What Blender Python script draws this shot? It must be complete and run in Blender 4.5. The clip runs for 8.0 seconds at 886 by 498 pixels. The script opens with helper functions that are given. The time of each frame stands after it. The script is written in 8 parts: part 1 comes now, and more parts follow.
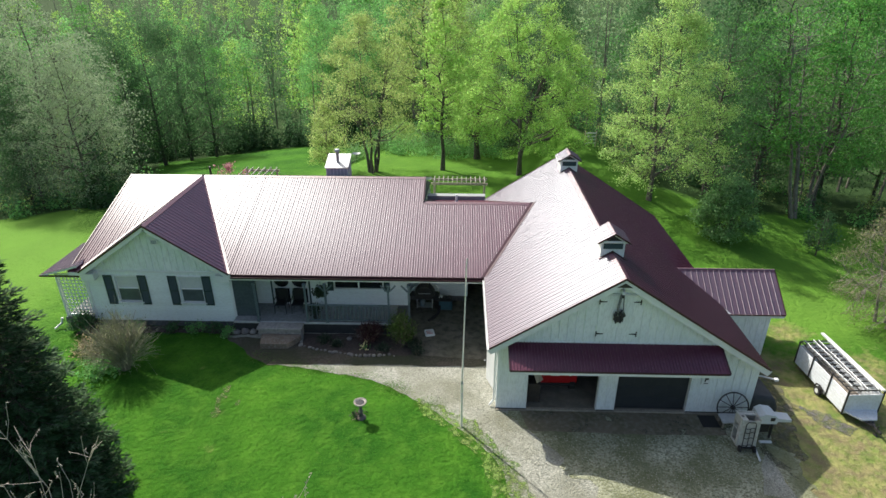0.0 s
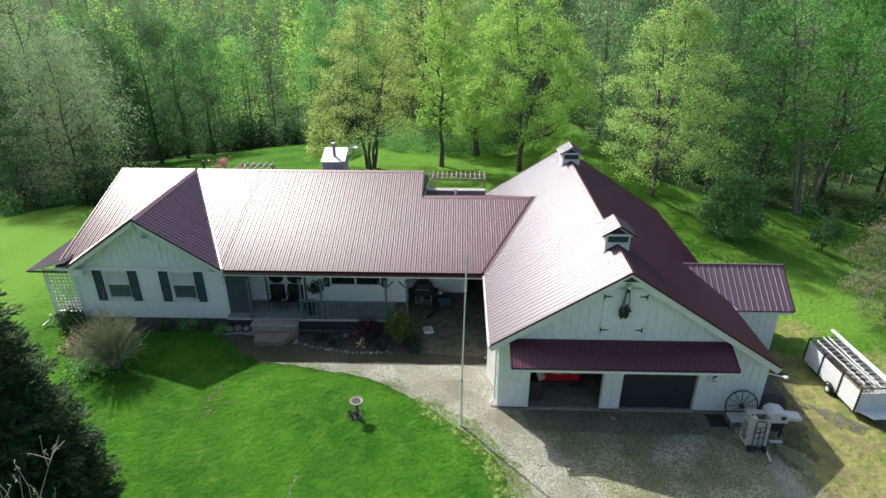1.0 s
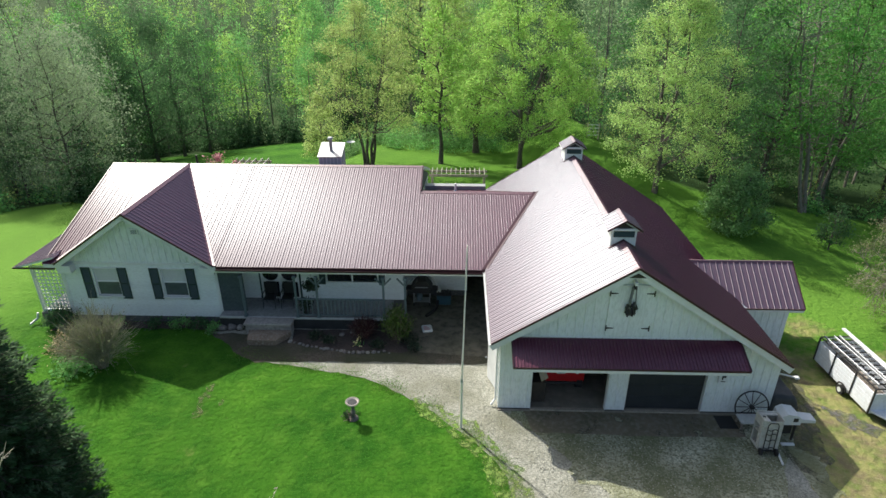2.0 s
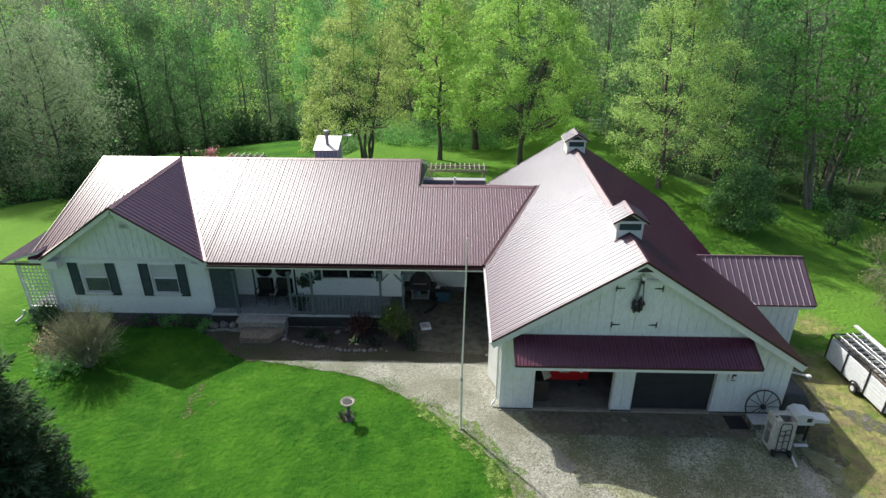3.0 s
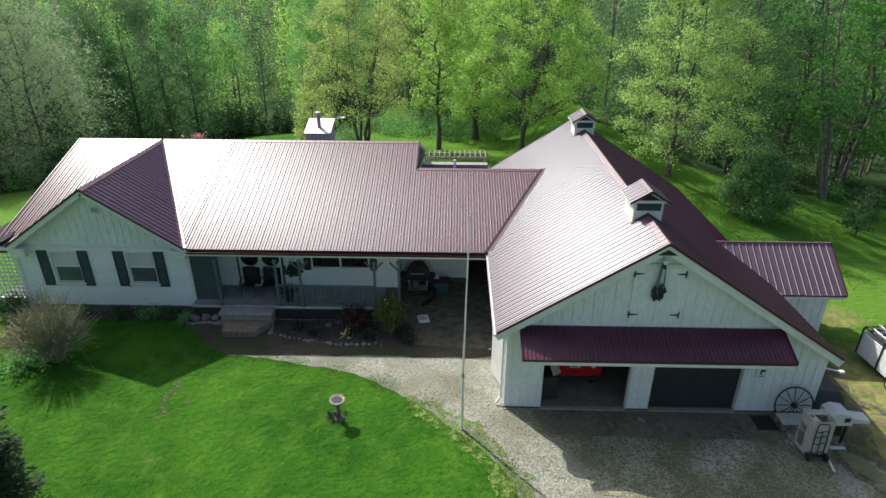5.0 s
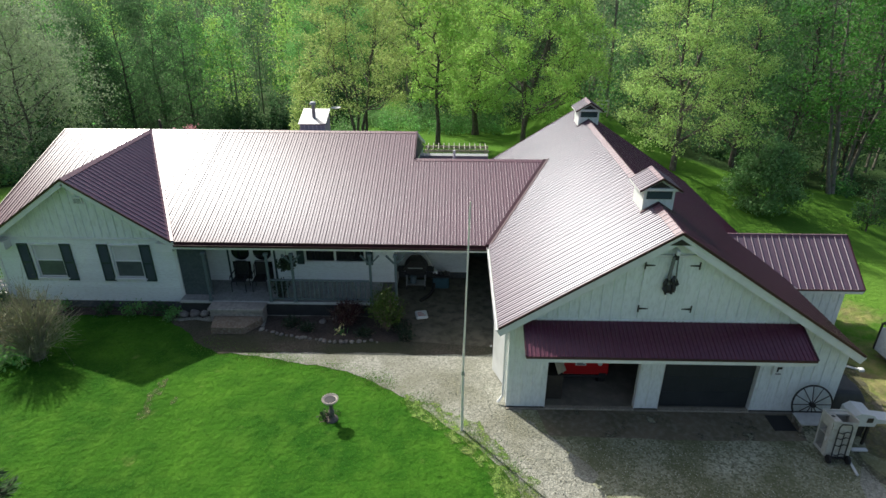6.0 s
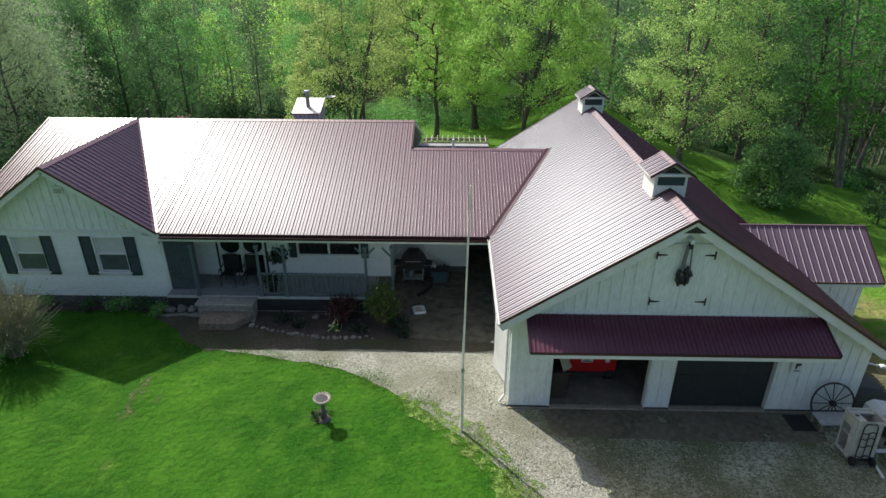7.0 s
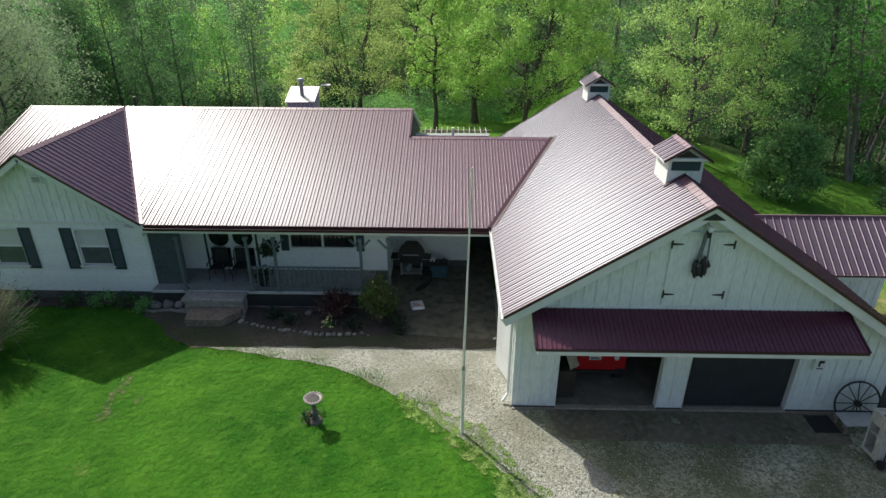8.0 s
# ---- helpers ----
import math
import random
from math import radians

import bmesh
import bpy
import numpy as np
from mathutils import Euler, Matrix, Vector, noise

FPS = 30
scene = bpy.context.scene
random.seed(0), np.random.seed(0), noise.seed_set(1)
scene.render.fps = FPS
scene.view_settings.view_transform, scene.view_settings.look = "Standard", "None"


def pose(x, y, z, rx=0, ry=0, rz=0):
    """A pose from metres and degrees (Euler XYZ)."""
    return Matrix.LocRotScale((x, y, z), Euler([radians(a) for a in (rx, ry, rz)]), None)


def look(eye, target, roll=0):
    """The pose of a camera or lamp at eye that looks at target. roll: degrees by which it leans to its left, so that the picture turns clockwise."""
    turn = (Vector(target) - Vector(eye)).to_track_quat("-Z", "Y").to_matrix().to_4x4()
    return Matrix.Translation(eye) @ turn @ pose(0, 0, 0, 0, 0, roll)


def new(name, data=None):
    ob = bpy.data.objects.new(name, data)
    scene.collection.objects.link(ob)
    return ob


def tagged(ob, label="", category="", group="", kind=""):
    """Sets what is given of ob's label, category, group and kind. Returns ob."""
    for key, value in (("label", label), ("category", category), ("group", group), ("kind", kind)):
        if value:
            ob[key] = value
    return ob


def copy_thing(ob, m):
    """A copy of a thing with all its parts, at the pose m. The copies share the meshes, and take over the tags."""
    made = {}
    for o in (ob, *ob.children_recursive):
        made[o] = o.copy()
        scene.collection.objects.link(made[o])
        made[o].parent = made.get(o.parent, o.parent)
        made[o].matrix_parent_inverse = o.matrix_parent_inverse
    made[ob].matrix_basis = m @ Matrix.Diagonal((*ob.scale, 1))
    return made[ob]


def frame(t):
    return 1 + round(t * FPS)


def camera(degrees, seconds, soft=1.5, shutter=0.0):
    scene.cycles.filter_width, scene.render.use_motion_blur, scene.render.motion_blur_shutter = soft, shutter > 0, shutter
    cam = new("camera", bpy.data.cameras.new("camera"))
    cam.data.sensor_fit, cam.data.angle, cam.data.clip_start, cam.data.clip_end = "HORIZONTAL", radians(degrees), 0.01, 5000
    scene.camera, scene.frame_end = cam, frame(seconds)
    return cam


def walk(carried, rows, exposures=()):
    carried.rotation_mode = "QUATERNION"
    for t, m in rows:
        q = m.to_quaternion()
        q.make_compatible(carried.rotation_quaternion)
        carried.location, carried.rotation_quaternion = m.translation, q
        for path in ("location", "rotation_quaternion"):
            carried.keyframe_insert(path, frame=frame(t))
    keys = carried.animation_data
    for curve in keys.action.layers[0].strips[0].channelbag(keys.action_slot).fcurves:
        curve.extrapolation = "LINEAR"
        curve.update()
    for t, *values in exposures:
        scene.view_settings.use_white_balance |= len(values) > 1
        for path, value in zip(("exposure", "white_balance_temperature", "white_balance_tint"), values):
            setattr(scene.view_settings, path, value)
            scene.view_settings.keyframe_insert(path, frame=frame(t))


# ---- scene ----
# the flight: seconds, x, y, z, degrees down, yaw, roll
cam = camera(73.79, 8.0)
FLIGHT = [
    (0.0, -1.515, -18.210, 15.738, 25.79, 1.73, -0.02),
    (0.5, -1.527, -17.946, 15.464, 25.77, 1.66, 0.00),
    (1.0, -1.542, -17.650, 15.193, 25.77, 1.60, 0.02),
    (1.5, -1.555, -17.340, 14.940, 25.73, 1.57, 0.06),
    (3.0, -1.577, -16.402, 14.136, 25.71, 1.41, 0.12),
    (3.5, -1.596, -16.069, 13.843, 25.72, 1.39, 0.14),
    (4.0, -1.609, -15.717, 13.532, 25.74, 1.34, 0.16),
    (4.5, -1.620, -15.345, 13.200, 25.75, 1.32, 0.16),
    (6.0, -1.623, -14.208, 12.213, 25.77, 1.22, 0.18),
    (6.5, -1.618, -13.828, 11.875, 25.79, 1.18, 0.17),
    (7.0, -1.617, -13.437, 11.543, 25.82, 1.14, 0.16),
    (7.5, -1.626, -13.037, 11.212, 25.83, 1.12, 0.16),
    (8.0, -1.633, -12.622, 10.874, 25.87, 1.06, 0.17),
]
walk(cam, [(t, pose(x, y, z, 90 - down, 0, yaw) @ pose(0, 0, 0, 0, 0, roll)) for t, x, y, z, down, yaw, roll in FLIGHT],
     exposures=((0.0, 0.54), (3.5, 0.4), (8.0, 0.22)))

from mathutils.geometry import delaunay_2d_cdt

# ---- light ----
SUN = Vector((0.70, -0.80, -1.0)).normalized()
world = bpy.data.worlds.new("sky")
scene.world = world
world.use_nodes = True
wt = world.node_tree
sky = wt.nodes.new("ShaderNodeTexSky")
sky.sky_type, sky.sun_disc = "NISHITA", False
sky.dust_density, sky.air_density = 4.0, 1.0
sky.sun_elevation, sky.sun_rotation = radians(43.3), radians(-41.2)
wt.links.new(sky.outputs[0], wt.nodes["Background"].inputs[0])
wt.nodes["Background"].inputs[1].default_value = 0.13
sun = new("sun", bpy.data.lights.new("sun", "SUN"))
sun.data.energy, sun.data.angle, sun.data.color = 4.8, radians(0.6), (1.0, 0.95, 0.86)
sun.matrix_basis = look((-30, 34, 43), Vector((-30, 34, 43)) + SUN)


# ---- materials ----
def mat(name, color, rough=0.6, color2=None, scale=3.0, color3=None, scale2=30.0, bump=0.0, bscale=60.0, metal=0.0,
        spec=0.5, translucent=0.0, rand=0.0, island=0.0, stretch=(1, 1, 1)):
    """A procedural surface: two scales of colour variation, fine relief, and a little difference from piece to piece."""
    m = bpy.data.materials.new(name)
    m.use_nodes = True
    t = m.node_tree
    n, link = t.nodes, t.links
    b = n["Principled BSDF"]
    b.inputs["Roughness"].default_value, b.inputs["Metallic"].default_value = rough, metal
    b.inputs["Specular IOR Level"].default_value = spec
    co = n.new("ShaderNodeTexCoord")
    mp = n.new("ShaderNodeMapping")
    mp.inputs["Scale"].default_value = stretch
    geo = n.new("ShaderNodeNewGeometry")
    link.new(geo.outputs["Position"], mp.inputs[0])

    def tex(s, detail=5.0, rough_=0.6):
        x = n.new("ShaderNodeTexNoise")
        x.inputs["Scale"].default_value, x.inputs["Detail"].default_value, x.inputs["Roughness"].default_value = s, detail, rough_
        link.new(mp.outputs[0], x.inputs["Vector"])
        return x

    def mix(a, c, f, kind="MIX"):
        x = n.new("ShaderNodeMix")
        x.data_type, x.blend_type = "RGBA", kind
        for sock, val in ((x.inputs[0], f), (x.inputs[6], a), (x.inputs[7], c)):
            if isinstance(val, (tuple, float, int)):
                sock.default_value = (*val, 1) if isinstance(val, tuple) else val
            else:
                link.new(val, sock)
        return x.outputs[2]

    def ramp(src, lo, hi):
        x = n.new("ShaderNodeMapRange")
        x.inputs[1].default_value, x.inputs[2].default_value = lo, hi
        link.new(src, x.inputs[0])
        return x.outputs[0]

    out = color
    if color2:
        out = mix(out, color2, ramp(tex(scale).outputs[0], 0.35, 0.65))
    if color3:
        out = mix(out, color3, ramp(tex(scale2, 3).outputs[0], 0.45, 0.7))
    if rand or island:
        x = n.new("ShaderNodeHueSaturation")
        link.new(n.new("ShaderNodeObjectInfo").outputs["Random"] if rand else geo.outputs["Random Per Island"], (r := n.new("ShaderNodeMapRange")).inputs[0])
        a = rand or island
        r.inputs[3].default_value, r.inputs[4].default_value = 1 - a, 1 + a
        link.new(r.outputs[0], x.inputs["Value"])
        h = n.new("ShaderNodeMapRange")
        link.new(r.inputs[0].links[0].from_socket, h.inputs[0])
        h.inputs[3].default_value, h.inputs[4].default_value = 0.5 - a * 0.05, 0.5 + a * 0.05
        link.new(h.outputs[0], x.inputs["Hue"])
        if isinstance(out, tuple):
            x.inputs["Color"].default_value = (*out, 1)
        else:
            link.new(out, x.inputs["Color"])
        out = x.outputs[0]
    if isinstance(out, tuple):
        b.inputs["Base Color"].default_value = (*out, 1)
    else:
        link.new(out, b.inputs["Base Color"])
    if bump:
        x = n.new("ShaderNodeBump")
        x.inputs["Strength"].default_value, x.inputs["Distance"].default_value = 1.0, bump
        link.new(tex(bscale, 4).outputs[0], x.inputs["Height"])
        link.new(x.outputs[0], b.inputs["Normal"])
    if translucent:
        tr = n.new("ShaderNodeBsdfTranslucent")
        if isinstance(out, tuple):
            tr.inputs[0].default_value = (*out, 1)
        else:
            link.new(out, tr.inputs[0])
        mx = n.new("ShaderNodeMixShader")
        mx.inputs[0].default_value = translucent
        link.new(b.outputs[0], mx.inputs[1])
        link.new(tr.outputs[0], mx.inputs[2])
        link.new(mx.outputs[0], n["Material Output"].inputs[0])
    return m


def pebbles(name, c1, c2, dirt, scale=28.0, bump=0.02, cover=0.55):
    """Loose stone: cells of differing tone with gaps, over dirt that shows in patches."""
    m = mat(name, c1, 0.9)
    t = m.node_tree
    n, link = t.nodes, t.links
    b = n["Principled BSDF"]
    geo = n.new("ShaderNodeNewGeometry")
    v = n.new("ShaderNodeTexVoronoi")
    v.inputs["Scale"].default_value = scale
    link.new(geo.outputs["Position"], v.inputs["Vector"])
    r = n.new("ShaderNodeValToRGB")
    r.color_ramp.elements[0].color, r.color_ramp.elements[1].color = (*c1, 1), (*c2, 1)
    sep = n.new("ShaderNodeSeparateColor")
    link.new(v.outputs["Color"], sep.inputs[0])
    link.new(sep.outputs[0], r.inputs[0])
    no = n.new("ShaderNodeTexNoise")
    no.inputs["Scale"].default_value, no.inputs["Detail"].default_value = 0.55, 7
    link.new(geo.outputs["Position"], no.inputs["Vector"])
    mr = n.new("ShaderNodeMapRange")
    mr.inputs[1].default_value, mr.inputs[2].default_value = cover - 0.12, cover + 0.12
    mr.inputs[3].default_value, mr.inputs[4].default_value = 0.0, 0.85
    link.new(no.outputs[0], mr.inputs[0])
    mx = n.new("ShaderNodeMix")
    mx.data_type = "RGBA"
    link.new(mr.outputs[0], mx.inputs[0])
    link.new(r.outputs[0], mx.inputs[6])
    mx.inputs[7].default_value = (*dirt, 1)
    link.new(mx.outputs[2], b.inputs["Base Color"])
    bp = n.new("ShaderNodeBump")
    bp.invert = True
    bp.inputs["Distance"].default_value = bump
    link.new(v.outputs["Distance"], bp.inputs["Height"])
    link.new(bp.outputs[0], b.inputs["Normal"])
    return m


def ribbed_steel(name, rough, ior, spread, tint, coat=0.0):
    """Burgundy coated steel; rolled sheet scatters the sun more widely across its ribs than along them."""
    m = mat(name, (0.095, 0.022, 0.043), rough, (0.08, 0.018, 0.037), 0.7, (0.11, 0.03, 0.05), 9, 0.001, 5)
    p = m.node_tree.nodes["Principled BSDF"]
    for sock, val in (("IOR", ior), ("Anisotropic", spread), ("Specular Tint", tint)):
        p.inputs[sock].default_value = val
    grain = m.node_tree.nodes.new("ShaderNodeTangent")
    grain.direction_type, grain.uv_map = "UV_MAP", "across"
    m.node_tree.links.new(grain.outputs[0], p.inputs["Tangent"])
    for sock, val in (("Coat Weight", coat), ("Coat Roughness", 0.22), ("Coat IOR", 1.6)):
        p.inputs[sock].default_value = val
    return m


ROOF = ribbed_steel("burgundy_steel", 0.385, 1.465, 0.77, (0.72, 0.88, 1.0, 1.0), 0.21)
# same paint as ROOF; stronger reflection puts sun glare into chosen slopes
GLARE_STEEL = ribbed_steel("glare_burgundy_steel", 0.5, 2.45, 0.8, (0.82, 0.92, 1.0, 1.0), 0.3)
FOLDED = mat("folded_burgundy_steel", (0.085, 0.0055, 0.028), 0.5, (0.072, 0.006, 0.028), 0.7, (0.095, 0.012, 0.036), 9)
FOLDED.node_tree.nodes["Principled BSDF"].inputs["IOR"].default_value = 2.0
TRIM_RED = mat("burgundy_trim", (0.035, 0.009, 0.016), 0.4, (0.045, 0.009, 0.018), 2)
WHITE = mat("white_paint", (0.80, 0.84, 0.82), 0.55, (0.73, 0.78, 0.76), 1.3, (0.64, 0.68, 0.65), 14, 0.002, 30, stretch=(1, 1, 0.3))
FASCIA = mat("white_trim", (0.74, 0.76, 0.75), 0.45, (0.66, 0.68, 0.66), 2)
LAP = mat("white_lap_siding", (0.78, 0.83, 0.82), 0.5, (0.72, 0.77, 0.76), 1.0, (0.66, 0.7, 0.68), 20, 0.001, 40, rand=0.03, stretch=(0.3, 1, 1))
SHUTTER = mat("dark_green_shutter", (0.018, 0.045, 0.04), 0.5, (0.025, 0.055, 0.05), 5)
STONE = mat("fieldstone", (0.2, 0.185, 0.16), 0.85, (0.12, 0.115, 0.1), 6, (0.3, 0.28, 0.25), 30, 0.01, 25, rand=0.3)
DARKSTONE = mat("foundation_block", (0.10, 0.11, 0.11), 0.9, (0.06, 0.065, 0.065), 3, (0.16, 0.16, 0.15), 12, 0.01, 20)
CONCRETE = mat("concrete", (0.34, 0.325, 0.29), 0.85, (0.26, 0.245, 0.215), 1.2, (0.2, 0.19, 0.18), 7, 0.003, 40)
OLDCONCRETE = mat("stained_concrete", (0.16, 0.14, 0.105), 0.9, (0.085, 0.085, 0.055), 0.9, (0.05, 0.05, 0.035), 3.2, 0.012, 28)
PORCHPAINT = mat("grey_porch_paint", (0.3, 0.31, 0.3), 0.6, (0.23, 0.24, 0.235), 2, (0.18, 0.185, 0.18), 9, rand=0.05)
RAILGREY = mat("slate_blue_paint", (0.11, 0.15, 0.16), 0.5, (0.085, 0.12, 0.13), 6)
DUSKGLASS = mat("grey_curtained_glass", (0.10, 0.125, 0.125), 0.25, (0.075, 0.095, 0.095), 3, spec=0.5)
GLASS = mat("dark_window_glass", (0.012, 0.016, 0.018), 0.06, spec=0.8)
BLIND = mat("white_blind", (0.6, 0.62, 0.6), 0.7, (0.55, 0.57, 0.55), 12)
BLACK = mat("black_iron", (0.012, 0.012, 0.013), 0.5, (0.03, 0.028, 0.026), 30)
RUBBER = mat("black_rubber", (0.014, 0.014, 0.014), 0.85)
DOORGREY = mat("slate_garage_door", (0.022, 0.027, 0.03), 0.5, (0.03, 0.035, 0.038), 2)
GALV = mat("galvanised_steel", (0.4, 0.42, 0.43), 0.45, (0.36, 0.38, 0.39), 8, metal=0.7)
ALU = mat("bare_aluminium", (0.5, 0.52, 0.53), 0.4, (0.4, 0.42, 0.43), 8, metal=0.6)
REDPAINT = mat("red_enamel", (0.5, 0.012, 0.014), 0.3, (0.42, 0.012, 0.014), 3)
BEIGE = mat("beige_plastic", (0.52, 0.52, 0.46), 0.6, (0.44, 0.44, 0.39), 3, (0.38, 0.36, 0.3), 9)
WOOD = mat("weathered_wood", (0.28, 0.24, 0.19), 0.85, (0.2, 0.17, 0.14), 4, (0.35, 0.31, 0.26), 25, 0.003, 40, stretch=(1, 1, 0.15))
TIMBER = mat("pale_board", (0.55, 0.47, 0.34), 0.8, (0.45, 0.38, 0.28), 5)
BARK = mat("grey_bark", (0.075, 0.063, 0.052), 0.95, (0.045, 0.038, 0.032), 3, (0.16, 0.145, 0.125), 14, 0.02, 18, stretch=(1, 1, 0.25))
PALEBARK = mat("pale_bark", (0.2, 0.18, 0.15), 0.95, (0.12, 0.105, 0.09), 3, (0.27, 0.25, 0.22), 14, 0.02, 18, stretch=(1, 1, 0.25))
PALETWIG = mat("pale_twig", (0.42, 0.38, 0.32), 0.9, (0.32, 0.28, 0.23), 6, island=0.2)
TWIG = mat("bare_twig", (0.22, 0.17, 0.13), 0.9, (0.15, 0.12, 0.09), 6, island=0.2)
LEAF_LIME = mat("lime_spring_leaf", (0.37, 0.59, 0.14), 0.7, (0.27, 0.49, 0.11), 0.35, (0.47, 0.66, 0.19), 2.5, translucent=0.5, island=0.26, spec=0.2)
LEAF_GREEN = mat("green_leaf", (0.19, 0.43, 0.125), 0.7, (0.14, 0.35, 0.1), 0.35, (0.26, 0.51, 0.17), 2.5, translucent=0.5, island=0.3, spec=0.2)
LEAF_YELLOW = mat("yellow_green_spring_leaf", (0.39, 0.57, 0.17), 0.7, (0.31, 0.49, 0.14), 0.35, (0.48, 0.64, 0.23), 2.5, translucent=0.5, island=0.26, spec=0.2)
LEAF_LILAC = mat("lilac_leaf", (0.17, 0.33, 0.11), 0.6, (0.12, 0.25, 0.08), 0.6, (0.23, 0.4, 0.16), 4, translucent=0.4, island=0.25, spec=0.3)
LEAF_OLIVE = mat("olive_bud_leaf", (0.41, 0.52, 0.17), 0.7, (0.33, 0.45, 0.13), 0.35, (0.49, 0.58, 0.24), 2.5, translucent=0.5, island=0.26, spec=0.2)
LEAF_GREY = mat("grey_green_leaf", (0.27, 0.39, 0.19), 0.7, (0.21, 0.32, 0.15), 0.35, (0.33, 0.45, 0.24), 2.5, translucent=0.5, island=0.26, spec=0.2)
LEAF_VIVID = mat("vivid_green_leaf", (0.13, 0.34, 0.075), 0.7, (0.085, 0.255, 0.05), 0.35, (0.2, 0.43, 0.11), 2.5, translucent=0.5, island=0.3, spec=0.2)
LEAF_HAZE = mat("grey_olive_bud_leaf", (0.24, 0.32, 0.19), 0.8, (0.19, 0.26, 0.155), 0.35, (0.3, 0.38, 0.24), 2.5, translucent=0.5, island=0.12, spec=0.1)
LEAF_DARK = mat("dark_leaf", (0.085, 0.185, 0.075), 0.7, (0.06, 0.14, 0.055), 0.35, (0.12, 0.24, 0.1), 2.5, translucent=0.5, island=0.18, spec=0.2)
NEEDLE = mat("green_needles", (0.05, 0.105, 0.04), 0.75, (0.028, 0.066, 0.027), 0.35, (0.12, 0.18, 0.1), 2.5, translucent=0.2, island=0.3, spec=0.05)
BUDTAN = mat("tan_olive_bud", (0.22, 0.24, 0.12), 0.8, (0.17, 0.19, 0.09), 1.0, (0.27, 0.28, 0.16), 6, translucent=0.4, island=0.25, spec=0.1)
LEAF_RED = mat("maroon_leaf", (0.06, 0.012, 0.014), 0.55, (0.04, 0.01, 0.01), 4, translucent=0.25, island=0.3)
LEAF_PINK = mat("pink_blossom", (0.5, 0.24, 0.26), 0.6, (0.4, 0.18, 0.2), 3, translucent=0.4, island=0.2)
FERN = mat("dark_fern", (0.02, 0.04, 0.018), 0.6, (0.03, 0.055, 0.025), 6, translucent=0.2, island=0.3)
VERGE = pebbles("mossy_verge", (0.07, 0.185, 0.02), (0.21, 0.32, 0.06), (0.15, 0.2, 0.05), 34, 0.03, 0.5)


def broken(m, scale, lo, hi):
    """Let the cover break up into ragged tufts."""
    n, link = m.node_tree.nodes, m.node_tree.links
    no = n.new("ShaderNodeTexNoise")
    no.inputs["Scale"].default_value, no.inputs["Detail"].default_value, no.inputs["Roughness"].default_value = scale, 9, 0.7
    link.new(n.new("ShaderNodeNewGeometry").outputs["Position"], no.inputs["Vector"])
    r = n.new("ShaderNodeMapRange")
    r.inputs[1].default_value, r.inputs[2].default_value = lo, hi
    link.new(no.outputs[0], r.inputs[0])
    link.new(r.outputs[0], n["Principled BSDF"].inputs["Alpha"])


broken(VERGE, 3.4, 0.42, 0.6)
SHADE_EARTH = pebbles("dark_earth", (0.08, 0.075, 0.052), (0.2, 0.18, 0.13), (0.09, 0.095, 0.045), 22, 0.03, 0.52)
broken(SHADE_EARTH, 2.6, 0.34, 0.66)
STRIP = mat("dirty_concrete", (0.16, 0.132, 0.09), 0.9, (0.1, 0.095, 0.055), 0.9, (0.19, 0.17, 0.13), 6, 0.012, 28)
broken(STRIP, 1.1, 0.3, 0.44)
WET = mat("wet_grey_ground", (0.1, 0.1, 0.09), 0.35, (0.16, 0.155, 0.14), 3, (0.06, 0.06, 0.05), 9, 0.02, 9)
broken(WET, 3.4, 0.34, 0.66)
FLOWER = mat("pale_yellow_petal", (0.8, 0.72, 0.32), 0.6, translucent=0.3)
SOIL = mat("dark_mulch", (0.05, 0.038, 0.03), 0.95, (0.03, 0.024, 0.02), 3, (0.09, 0.07, 0.055), 18, 0.03, 25)
GRAVEL = pebbles("pale_gravel", (0.16, 0.165, 0.134), (0.36, 0.365, 0.308), (0.135, 0.138, 0.09), 24, 0.014, 0.55)
SHADOW_GRAVEL = pebbles("mossy_shadow_gravel", (0.115, 0.125, 0.072), (0.48, 0.49, 0.36), (0.1, 0.112, 0.045), 17, 0.02, 0.47)
SHADE_DIRT = pebbles("shade_dirt", (0.045, 0.038, 0.027), (0.11, 0.095, 0.07), (0.032, 0.042, 0.014), 22, 0.03, 0.48)
FLAG = mat("cream_pole_paint", (0.84, 0.8, 0.7), 0.4, (0.76, 0.72, 0.62), 5)


